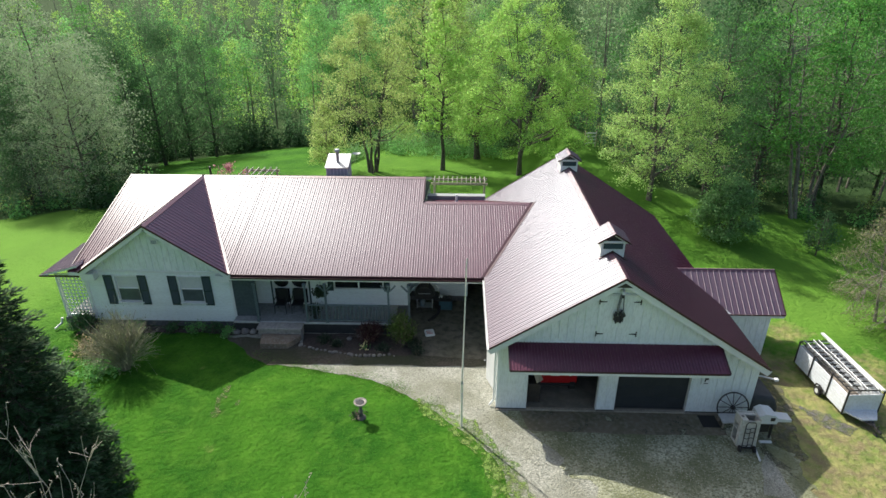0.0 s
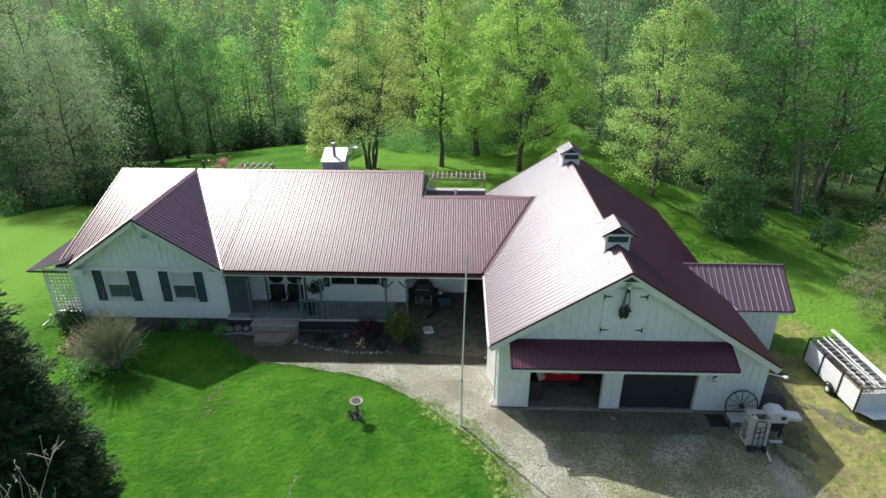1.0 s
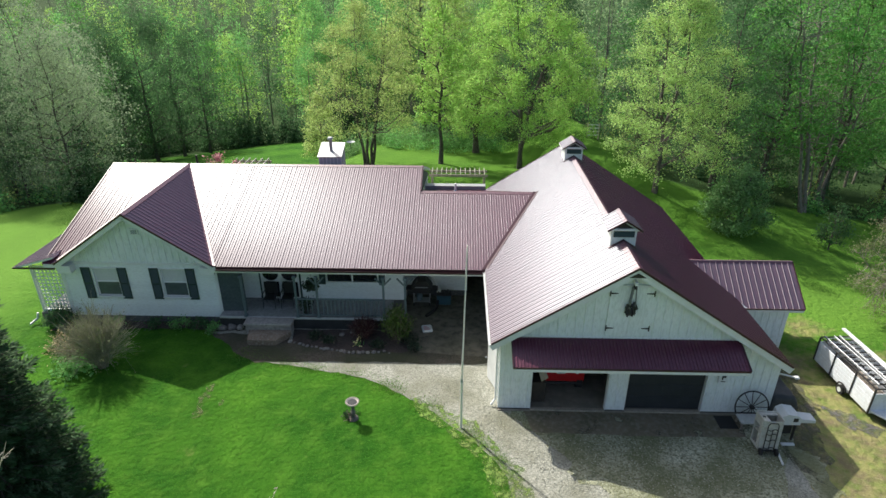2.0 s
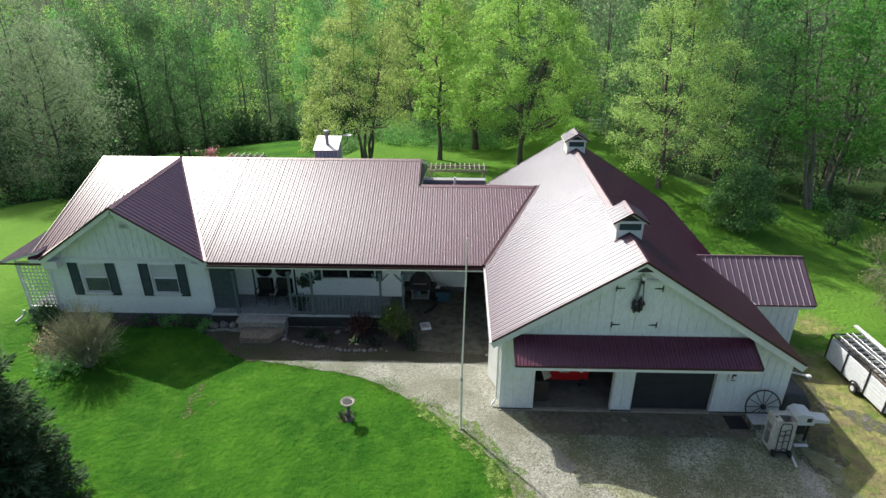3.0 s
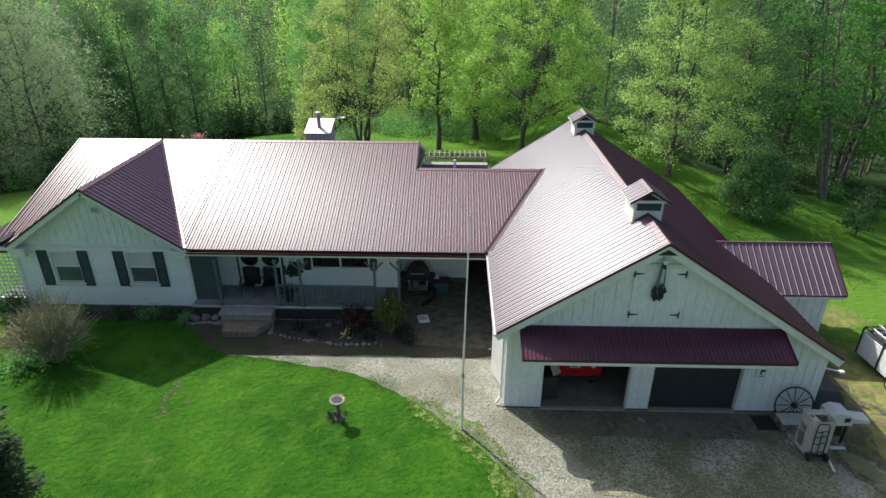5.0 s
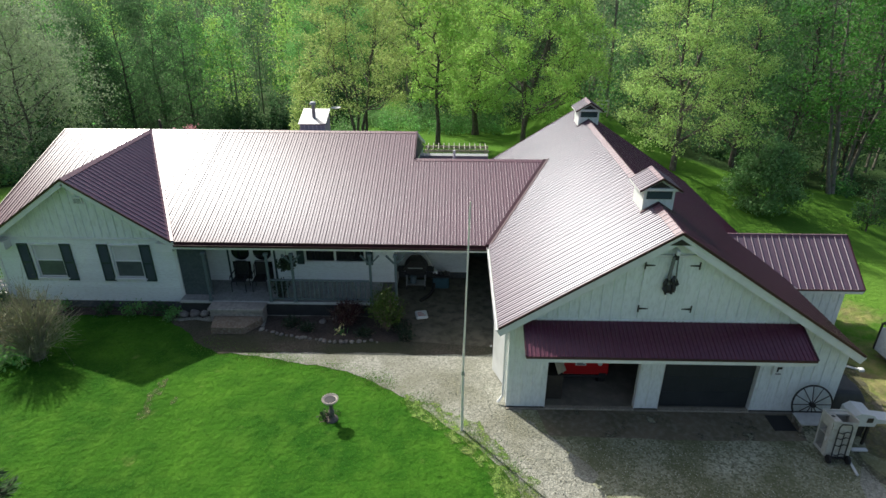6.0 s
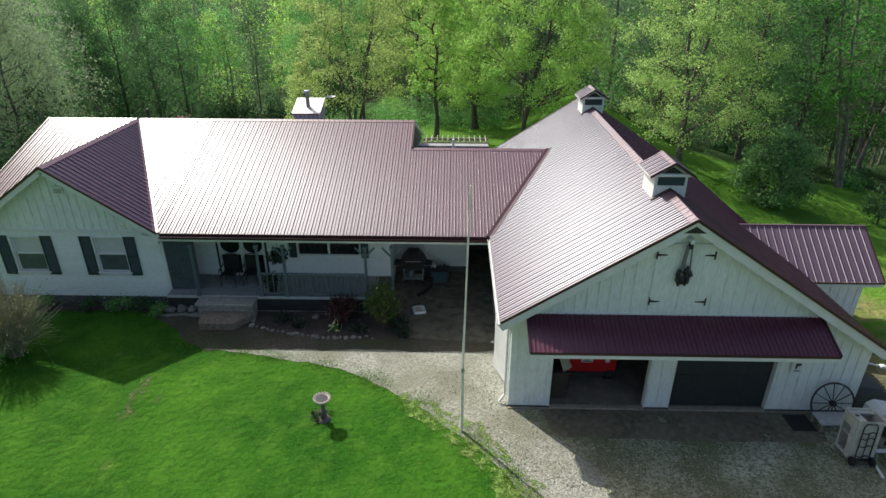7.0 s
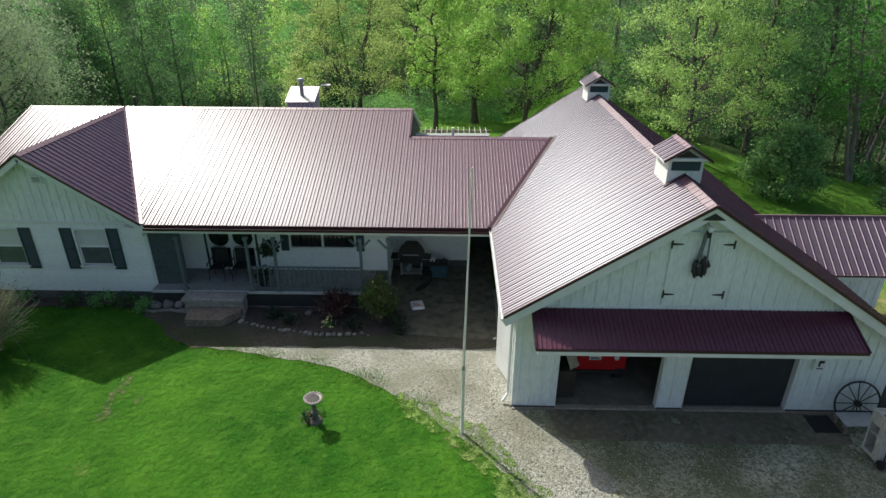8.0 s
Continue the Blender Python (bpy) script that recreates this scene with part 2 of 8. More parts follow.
def lawn_material():
    """Mown grass: blade grain, clumps, mowing tone, worn straw patches; woods floor where the trees stand."""
    m = mat("mown_lawn", (0.075, 0.215, 0.018), 0.95, spec=0.08)
    t = m.node_tree
    n, link = t.nodes, t.links
    b = n["Principled BSDF"]
    geo = n.new("ShaderNodeNewGeometry")

    def noise_(s, d=4.0, stretch=None):
        x = n.new("ShaderNodeTexNoise")
        x.inputs["Scale"].default_value, x.inputs["Detail"].default_value = s, d
        src = geo.outputs["Position"]
        if stretch:
            mp = n.new("ShaderNodeMapping")
            mp.inputs["Scale"].default_value = stretch
            mp.inputs["Rotation"].default_value = (0, 0, 0.5)
            link.new(src, mp.inputs[0])
            src = mp.outputs[0]
        link.new(src, x.inputs["Vector"])
        return x.outputs[0]

    def layer(base, color, src, lo, hi, top=1.0):
        r = n.new("ShaderNodeMapRange")
        r.inputs[1].default_value, r.inputs[2].default_value, r.inputs[4].default_value = lo, hi, top
        link.new(src, r.inputs[0])
        x = n.new("ShaderNodeMix")
        x.data_type = "RGBA"
        link.new(r.outputs[0], x.inputs[0])
        if isinstance(base, tuple):
            x.inputs[6].default_value = (*base, 1)
        else:
            link.new(base, x.inputs[6])
        if isinstance(color, tuple):
            x.inputs[7].default_value = (*color, 1)
        else:
            link.new(color, x.inputs[7])
        return x.outputs[2]

    c = layer((0.018, 0.088, 0.007), (0.056, 0.172, 0.013), noise_(0.26, 6), 0.36, 0.64)
    c = layer(c, (0.018, 0.085, 0.007), noise_(0.8, 8, (0.7, 1.3, 1)), 0.48, 0.7, 0.6)
    c = layer(c, (0.088, 0.21, 0.022), noise_(1.5, 9), 0.46, 0.74, 0.55)
    c = layer(c, (0.017, 0.07, 0.006), noise_(7, 8), 0.5, 0.7, 0.5)
    c = layer(c, (0.1, 0.22, 0.026), noise_(17, 6), 0.54, 0.72, 0.45)
    c = layer(c, (0.2, 0.23, 0.07), noise_(1.1, 9), 0.68, 0.76, 0.5)
    vc = n.new("ShaderNodeVertexColor")
    far_grass = n.new("ShaderNodeSeparateColor")
    link.new(vc.outputs[0], far_grass.inputs[0])
    c = layer(c, (0.15, 0.29, 0.045), far_grass.outputs[2], 0.0, 1.0, 0.7)
    vc.layer_name = "zone"
    sep = n.new("ShaderNodeSeparateColor")
    link.new(vc.outputs[0], sep.inputs[0])
    ad = n.new("ShaderNodeMath")
    ad.operation = "MULTIPLY_ADD"
    link.new(noise_(1.4, 5), ad.inputs[0])
    ad.inputs[1].default_value = 0.9
    link.new(sep.outputs[0], ad.inputs[2])
    c = layer(c, (0.035, 0.07, 0.022), ad.outputs[0], 0.75, 1.1)
    ad2 = n.new("ShaderNodeMath")
    ad2.operation = "MULTIPLY_ADD"
    link.new(noise_(2.2, 6), ad2.inputs[0])
    ad2.inputs[1].default_value = 0.9
    link.new(sep.outputs[1], ad2.inputs[2])
    straw = layer((0.27, 0.27, 0.1), (0.19, 0.155, 0.09), noise_(1.7, 9), 0.4, 0.66)
    straw = layer(straw, (0.13, 0.2, 0.04), noise_(3.1, 9), 0.44, 0.7, 0.8)
    straw = layer(straw, (0.4, 0.36, 0.22), noise_(21, 5), 0.55, 0.75, 0.6)
    c = layer(c, straw, ad2.outputs[0], 0.62, 1.0)
    link.new(c, b.inputs["Base Color"])
    bp = n.new("ShaderNodeBump")
    bp.inputs["Distance"].default_value, bp.inputs["Strength"].default_value = 0.05, 0.8
    link.new(noise_(38, 3), bp.inputs["Height"])
    clod = n.new("ShaderNodeBump")
    clod.inputs["Distance"].default_value, clod.inputs["Strength"].default_value = 0.16, 0.8
    link.new(noise_(4.5, 7), clod.inputs["Height"])
    link.new(clod.outputs[0], bp.inputs["Normal"])
    link.new(bp.outputs[0], b.inputs["Normal"])
    return m


LAWN = lawn_material()


# ---- building helpers ----
BASE = {}


class Geo:
    """Vertices and faces of one mesh, gathered in world coordinates."""

    def __init__(self):
        self.v, self.f = [], []

    def face(self, *pts):
        k = len(self.v)
        self.v += [tuple(p) for p in pts]
        self.f.append(tuple(range(k, k + len(pts))))
        return self

    def box(self, x0, x1, y0, y1, z0, z1, c=0.0, m=None):
        """A box with its edges chamfered by c, turned by m if given."""
        lo, hi = Vector((min(x0, x1), min(y0, y1), min(z0, z1))), Vector((max(x0, x1), max(y0, y1), max(z0, z1)))
        mid, h = (lo + hi) / 2, (hi - lo) / 2
        c = min(c, min(h) * 0.9)
        vs, fs = [], []
        if c <= 0:
            vs = [Vector((sx * h.x, sy * h.y, sz * h.z)) for sx in (-1, 1) for sy in (-1, 1) for sz in (-1, 1)]
            fs = [(0, 1, 3, 2), (4, 6, 7, 5), (0, 4, 5, 1), (2, 3, 7, 6), (0, 2, 6, 4), (1, 5, 7, 3)]
        else:
            key = {}
            for s in ((a, b, d) for a in (-1, 1) for b in (-1, 1) for d in (-1, 1)):
                for ax in range(3):
                    key[s, ax] = len(vs)
                    vs.append(Vector([s[i] * (h[i] if i == ax else h[i] - c) for i in range(3)]))

            def put(idx):
                a, b, d = (vs[i] for i in idx[:3])
                nrm = (b - a).cross(d - a)
                fs.append(tuple(idx) if nrm.dot(sum((vs[i] for i in idx), Vector())) > 0 else tuple(reversed(idx)))

            def sg(ax, a, o1, b, o2, d):
                s = [0, 0, 0]
                s[ax], s[o1], s[o2] = a, b, d
                return tuple(s)
            for ax in range(3):
                o1, o2 = (ax + 1) % 3, (ax + 2) % 3
                for a in (-1, 1):
                    put([key[sg(ax, a, o1, b, o2, d), ax] for b, d in ((-1, -1), (1, -1), (1, 1), (-1, 1))])
                for b in (-1, 1):
                    for d in (-1, 1):
                        p, q = sg(ax, -1, o1, b, o2, d), sg(ax, 1, o1, b, o2, d)
                        put([key[p, o1], key[q, o1], key[q, o2], key[p, o2]])
            for s in ((a, b, d) for a in (-1, 1) for b in (-1, 1) for d in (-1, 1)):
                put([key[s, 0], key[s, 1], key[s, 2]])
        k = len(self.v)
        for p in vs:
            p = p + mid if m is None else m @ (p + mid)
            self.v.append(tuple(p))
        self.f += [tuple(i + k for i in f) for f in fs]
        return self

    def beam(self, a, b, w, h, c=0.0, up=(0, 0, 1)):
        """A squared bar from a to b, w wide and h high."""
        a, b = Vector(a), Vector(b)
        d = (b - a)
        q = Matrix((d.normalized(), (Vector(up).cross(d)).normalized(), d.cross(Vector(up).cross(d)).normalized())).transposed().to_4x4()
        return self.box(0, d.length, -w / 2, w / 2, -h / 2, h / 2, c, Matrix.Translation(a) @ q)

    def tube(self, pts, radii, n=8, caps=True):
        pts = [Vector(p) for p in pts]
        if not isinstance(radii, (list, tuple)):
            radii = [radii] * len(pts)
        k0 = len(self.v)
        side = None
        for i, p in enumerate(pts):
            d = (pts[min(i + 1, len(pts) - 1)] - pts[max(i - 1, 0)]).normalized()
            if side is None:
                side = d.cross(Vector((0.31, 0.95, 0.11))).normalized() if abs(d.y) < 0.9 else d.cross(Vector((1, 0, 0.1))).normalized()
            side = (side - d * side.dot(d)).normalized()
            o = d.cross(side)
            for j in range(n):
                a = 2 * math.pi * j / n
                self.v.append(tuple(p + (side * math.cos(a) + o * math.sin(a)) * radii[i]))
        for i in range(len(pts) - 1):
            for j in range(n):
                a, b = k0 + i * n + j, k0 + i * n + (j + 1) % n
                self.f.append((a, b, b + n, a + n))
        if caps:
            self.f.append(tuple(k0 + j for j in reversed(range(n))))
            self.f.append(tuple(k0 + (len(pts) - 1) * n + j for j in range(n)))
        return self

    def lathe(self, prof, centre, n=24):
        """A turned shape: rows of radius and height about a vertical axis."""
        k0 = len(self.v)
        for r, z in prof:
            for j in range(n):
                a = 2 * math.pi * j / n
                self.v.append((centre[0] + r * math.cos(a), centre[1] + r * math.sin(a), centre[2] + z))
        for i in range(len(prof) - 1):
            for j in range(n):
                a, b = k0 + i * n + j, k0 + i * n + (j + 1) % n
                self.f.append((a, b, b + n, a + n))
        return self

    def prism(self, poly, ax, a0, a1):
        """A polygon in the plane across axis ax, drawn out from a0 to a1."""
        o = [i for i in range(3) if i != ax]
        rings = []
        for a in (a0, a1):
            k = len(self.v)
            for u, w in poly:
                p = [0, 0, 0]
                p[ax], p[o[0]], p[o[1]] = a, u, w
                self.v.append(tuple(p))
            rings.append(k)
        m = len(poly)
        area = sum(poly[i][0] * poly[(i + 1) % m][1] - poly[(i + 1) % m][0] * poly[i][1] for i in range(m))
        flip = (area > 0) == (ax != 1)
        flip = flip if a1 > a0 else not flip
        fs = [tuple(rings[0] + i for i in range(m)), tuple(rings[1] + m - 1 - i for i in range(m))]
        fs += [(rings[0] + (i + 1) % m, rings[0] + i, rings[1] + i, rings[1] + (i + 1) % m) for i in range(m)]
        self.f += [tuple(reversed(f)) if flip else f for f in fs]
        return self


def mesh_of(name, geo, smooth=None):
    me = bpy.data.meshes.new(name)
    me.from_pydata(geo.v, [], geo.f)
    if smooth:
        me.polygons.foreach_set("use_smooth", [True] * len(me.polygons))
        me.set_sharp_from_angle(angle=radians(smooth))
    me.update()
    return me


def thing(name, at, label, category, group="", kind=""):
    ob = new(name)
    ob.empty_display_size = 0.2
    ob.location = at
    BASE[ob] = Vector(at)
    return tagged(ob, label, category, group, kind)


def part(name, geo, material, parent, label="", smooth=None):
    me = mesh_of(name, geo, smooth)
    b = BASE[parent]
    me.transform(Matrix.Translation(-b))
    me.materials.append(material)
    ob = new(name, me)
    ob.parent = parent
    BASE[ob] = b
    return tagged(ob, label)


def piece(name, me, parent, m):
    """A repeat on shared mesh data."""
    ob = new(name, me)
    ob.parent = parent
    BASE[ob] = BASE[parent]
    ob.matrix_basis = Matrix.Translation(-BASE[parent]) @ m
    return ob


def solo(name, geo, material, label, category, kind="", smooth=None, at=(0, 0, 0), group=""):
    """A top-level thing that is one mesh."""
    me = mesh_of(name, geo, smooth)
    me.transform(Matrix.Translation(-Vector(at)))
    me.materials.append(material)
    ob = new(name, me)
    ob.location = at
    BASE[ob] = Vector(at)
    return tagged(ob, label, category, group, kind)


def quads(name, co, material, normals=None):
    """One mesh of many loose quads, from an array of shape (n, 4, 3)."""
    me = bpy.data.meshes.new(name)
    k = len(co)
    me.vertices.add(k * 4)
    me.vertices.foreach_set("co", np.ascontiguousarray(co, dtype=np.float32).ravel())
    me.loops.add(k * 4)
    me.loops.foreach_set("vertex_index", np.arange(k * 4, dtype=np.int32))
    me.polygons.add(k)
    me.polygons.foreach_set("loop_start", np.arange(0, k * 4, 4, dtype=np.int32))
    me.update(calc_edges=True)
    if normals is not None:
        me.normals_split_custom_set_from_vertices(np.repeat(normals, 4, 0).tolist())
    me.materials.append(material)
    return me


def swell(co, clump, keep=0.7):
    """Normals for leaves that lean out from the heart of their clump, so that each clump shades as one soft tuft."""
    n = np.cross(co[:, 2] - co[:, 0], co[:, 3] - co[:, 1])
    n /= np.linalg.norm(n, axis=1)[:, None] + 1e-9
    out = co.mean(1) - clump + np.array([0, 0, 0.12])
    out /= np.linalg.norm(out, axis=1)[:, None] + 1e-9
    turn = (n * out).sum(1) < 0
    n[turn] *= -1
    co[turn] = co[turn][:, ::-1]
    n = n * keep + out * (1 - keep)
    return n / (np.linalg.norm(n, axis=1)[:, None] + 1e-9)


# ---- the land ----
def sstep(a, b, x):
    t = np.clip((x - a) / (b - a), 0.0, 1.0)
    return t * t * (3 - 2 * t)


def soft(x, k=2.0):
    return k * np.logaddexp(0, x / k)


def edge_left(x):
    """Where the lawn ends against the woods to the north."""
    return np.interp(x, [-90, -50, -40, -31, -29, -28, -26, -18, -12, -8, -3, 2, 8, 10, 11, 12.5, 15, 18, 20, 24, 30, 50], [22, 24, 24.7, 26, 28, 40, 62, 66, 62, 54, 47, 46, 39, 34.5, 27, 23.4, 22.8, 22.6, 22.8, 25, 26, 16])


def in_glade(x, y):
    """True in the long glade that runs down between the near woods on the west and the far ones."""
    return (x > -27 - (y - 26) * 0.5) & (y < 64) & (x < -6)


def land(x, y):
    """Height of the ground: level round the house, a low rise to the north-east, falling to the woods on either hand and beyond."""
    x, y = np.asarray(x, float), np.asarray(y, float)
    z = 2.9 * sstep(11, 27, y) * np.exp(-((x - 1) / 17) ** 2 * 1.5) * sstep(3, 9, x)
    west = sstep(-9, -15, x)
    z = z - np.minimum(0.098 * soft(y - 22, 3), 2.6) * sstep(9, 4, x) * (1 - west)
    z = z - np.minimum(0.175 * soft(y - 20, 3), 10.0) * west
    z = z - 0.09 * np.minimum(soft(x - 9.8, 0.4), 2.8) * (1 - sstep(4, 14, y))
    z = z - np.minimum(0.2 * soft(x - 14.5, 1.5), 3.2 + 0 * x) * sstep(6, 17, y)
    z = z - np.minimum(0.13 * soft(-(x + 23)), 5)
    z = z - np.minimum(0.17 * soft(y - edge_left(x) - 3, 3), 9) * (1 - west) + 0.2 * soft(y - 125, 10) * (1 - sstep(-12, 6, x))
    return z


def ground():
    def axis(lo, hi, step, far, grow):
        a = list(np.arange(lo, hi + 1e-6, step))
        s = step
        while a[-1] < far:
            s *= grow
            a.append(a[-1] + s)
        s = step
        while a[0] > -far:
            s *= grow
            a.insert(0, a[0] - s)
        return np.array(a)
    xs, ys = axis(-45, 40, 0.7, 900, 1.25), axis(-25, 60, 0.7, 900, 1.25)
    X, Y = np.meshgrid(xs, ys)
    Z = land(X, Y)
    me = bpy.data.meshes.new("ground")
    nx, ny = len(xs), len(ys)
    idx = np.arange(nx * ny).reshape(ny, nx)
    fs = np.stack([idx[:-1, :-1], idx[:-1, 1:], idx[1:, 1:], idx[1:, :-1]], -1).reshape(-1, 4)
    me.from_pydata(np.stack([X, Y, Z], -1).reshape(-1, 3).tolist(), [], fs.tolist())
    me.polygons.foreach_set("use_smooth", [True] * len(me.polygons))
    col = me.color_attributes.new("zone", "FLOAT_COLOR", "POINT")
    wood = woods_zone(X, Y)
    worn = np.maximum(0.85 * sstep(9.0, 9.8, X) * (1 - sstep(12.2, 14.2, X)), 0.5 * sstep(9.5, 11, X) * (1 - sstep(16, 20, X))) * (1 - sstep(3.0, 6.0, Y)) * sstep(-14, -8, Y)
    worn = np.maximum(worn, 0.75 * np.exp(-(((X - 14.2) / 0.9) ** 2 + ((Y - 6.0) / 0.8) ** 2)))
    # yellow fades out down the glade, darkening its lawn for tree shade
    yellow = (1 - sstep(28, 42, Y) * sstep(-12, -18, X)) * np.maximum(np.maximum(sstep(-19, -26, X), 0.55 * sstep(11, 20, Y)), 0.9 * sstep(10.5, 14, X) * sstep(3, 7, Y) * (1 - 0.45 * sstep(8, 13, Y)))
    c = np.stack([wood, worn, yellow, 0 * wood + 1], -1).reshape(-1, 4)
    col.data.foreach_set("color", c.astype(np.float32).ravel())
    me.materials.append(LAWN)
    ob = new("ground", me)
    tagged(ob, "bright green mown lawn sloping away to woodland", "lawn", kind="structure")


def woods_zone(X, Y):
    return sstep(-1.5, 2.0, Y - edge_left(X)) * (1 - sstep(-1.0, 1.5, X + 27 + (Y - 26) * 0.5) * (1 - sstep(63, 66, Y)) * (1 - sstep(-10, -6, X)))


ground()


def outline_mesh(name, pts, z, material, label, category, wobble=0.12, step=0.35):
    """A flat patch of ground with an uneven edge."""
    out = []
    for i, p in enumerate(pts):
        q = pts[(i + 1) % len(pts)]
        k = max(1, int(math.dist(p, q) / step))
        for j in range(k):
            x, y = p[0] + (q[0] - p[0]) * j / k, p[1] + (q[1] - p[1]) * j / k
            w = [wobble * (noise.noise((x * 1.7, y * 1.7, z0)) + 0.5 * noise.noise((x * 6.1, y * 6.1, z0 + 1))) for z0 in (3, 9)]
            out.append((x + w[0], y + w[1]))
    co, _, fs, _, _, _ = delaunay_2d_cdt([Vector(p) for p in out], [], [list(range(len(out)))], 1, 1e-5)
    me = bpy.data.meshes.new(name)
    me.from_pydata([(p.x, p.y, float(land(p.x, p.y)) + z) for p in co], [], [tuple(f) for f in fs])
    me.update()
    if sum(p.normal.z for p in me.polygons) < 0:
        me.flip_normals()
    me.materials.append(material)
    return tagged(new(name, me), label, category, kind="structure")


DRIVE_EDGE = [(-12.3, 4.55), (-11.1, 3.75), (-10.4, 3.0), (-9.6, 2.6), (-7.6, 2.2), (-5.5, 1.75), (-4.15, 1.12), (-2.75, 0.05), (-1.45, -1.1), (-0.45, -2.2), (0.1, -3.3),
              (0.3, -4.4), (0.5, -7), (0.2, -12), (-0.8, -18), (-2, -26)]
outline_mesh("driveway", DRIVE_EDGE + [(9.5, -26), (9.9, -12), (9.8, -6), (9.6, -3), (9.75, 0.06), (0.06, 0.06), (0.06, 6.4), (-4.0, 6.4), (-12.2, 5.2)], 0.014, GRAVEL,
             "pale gravel driveway with dirt and moss patches", "driveway")
# dark patch follows the garage's cast shadow; that shade is in the gravel colour
outline_mesh("parking_apron", [(0.15, -0.02), (9.7, -0.02), (10.6, -2.2), (10.3, -4.2), (8.9, -5.6), (6.5, -4.9), (4.4, -5.6), (3.2, -4.2), (2.3, -3.3), (1.9, -2.2), (0.9, -0.9)], 0.024, SHADOW_GRAVEL,
             "mossy gravel apron before the garage doors, darkened for the garage shadow", "driveway", 0.45, 0.2)
outline_mesh("door_apron", [(0.9, -0.02), (8.6, -0.02), (8.5, -1.25), (6.0, -1.3), (3.0, -1.28), (1.2, -1.2)], 0.034, STRIP, "stained concrete strip before the garage doors", "concrete apron", 0.06, 0.25)
outline_mesh("verge", [(-3.2, 0.6), (-2.1, 0.05), (-0.95, -0.85), (-0.1, -1.75), (0.6, -2.9), (1.05, -4.3), (1.25, -6.5), (1.2, -12), (0.1, -12), (-0.1, -7), (-0.25, -4.4), (-0.5, -3.3), (-1.0, -2.2), (-1.95, -1.15), (-3.1, 0.0)], 0.026, VERGE,
             "straw-green mossy verge between the lawn and the gravel", "verge", 0.3, 0.08)
# earth coloured dark to paint the shadow along the garage wall
outline_mesh("dark_earth", [(9.7, 4.15), (11.5, 4.15), (12.2, 2.4), (12.0, 0.8), (11.3, -0.6), (10.9, -2.0), (10.0, -3.2), (9.4, -2.0), (9.7, 0.0)], 0.018, SHADE_EARTH,
             "mossy earth beside the garage wall, darkened for the garage shadow", "yard", 0.4, 0.12)
outline_mesh("wet_patch", [(11.9, 0.75), (12.8, 0.62), (13.3, 0.1), (13.75, -0.55), (13.1, -0.7), (12.5, -0.35), (12.1, 0.2)], 0.02, WET, "worn grey patch of wet ground beside the trailer", "puddle", 0.3, 0.12)
# outer edge runs on the eave's shadow line; the dirt colour carries that shade
outline_mesh("dirt_walk", [(-12.45, 4.6), (-11.25, 3.68), (-10.55, 2.92), (-9.75, 2.52), (-9.0, 2.6), (-7.5, 2.62), (-5.0, 2.66), (-2.5, 2.62), (-0.2, 2.68), (-0.2, 3.6), (-3.3, 3.7), (-6.0, 3.5), (-8.7, 4.2), (-10.6, 4.5)], 0.022, SHADE_DIRT,
             "dirt walk with moss along the bed, darkened for the house shadow", "path", 0.1, 0.25)
BARE = mat("bare_brown_soil", (0.11, 0.13, 0.045), 0.95, (0.06, 0.11, 0.02), 4, (0.14, 0.14, 0.06), 16, 0.02, 20)
broken(BARE, 5.0, 0.42, 0.66)
for x, y, r in ((-11.0, 0.9, 0.2), (-10.95, 0.35, 0.26), (-10.95, -0.15, 0.2), (-10.9, -0.6, 0.22), (-10.3, 0.0, 0.13)):
    outline_mesh("bare_patch", [(x + r * math.cos(a) * 0.75, y + r * math.sin(a) * 1.3) for a in (0, 0.8, 1.6, 2.4, 3.1, 3.9, 4.7, 5.5)], 0.02, BARE, "thin bare patch of brown soil in the lawn", "lawn", 0.12, 0.12)
outline_mesh("planting_bed", [(-8.75, 4.95), (-8.65, 3.95), (-8.0, 3.75), (-7.3, 3.58), (-6.4, 3.4), (-5.4, 3.36), (-4.6, 3.42), (-3.8, 3.3), (-3.3, 3.6), (-3.35, 4.6), (-3.7, 5.0)], 0.03, SOIL,
             "dark mulch planting bed beside the porch", "flower bed", 0.06, 0.2)
outline_mesh("foundation_bed", [(-19.4, 5.4), (-19.6, 4.6), (-17, 4.75), (-14, 4.85), (-11.2, 4.7), (-10.9, 4.95), (-12, 5.4)], 0.03, SOIL,
             "dark soil strip along the house foundation", "flower bed", 0.12, 0.25)


# ---- roofs ----
RIB = 0.2286
PROFILE = ((0.0, 0.0), (0.009, 0.025), (0.033, 0.025), (0.042, 0.0), (0.114, 0.0), (0.122, 0.0165), (0.143, 0.0165), (0.151, 0.0))
STEEP = ((0.0, 0.0), (0.01, 0.036), (0.038, 0.036), (0.048, 0.0), (0.132, 0.0), (0.139, 0.008), (0.152, 0.008), (0.159, 0.0))


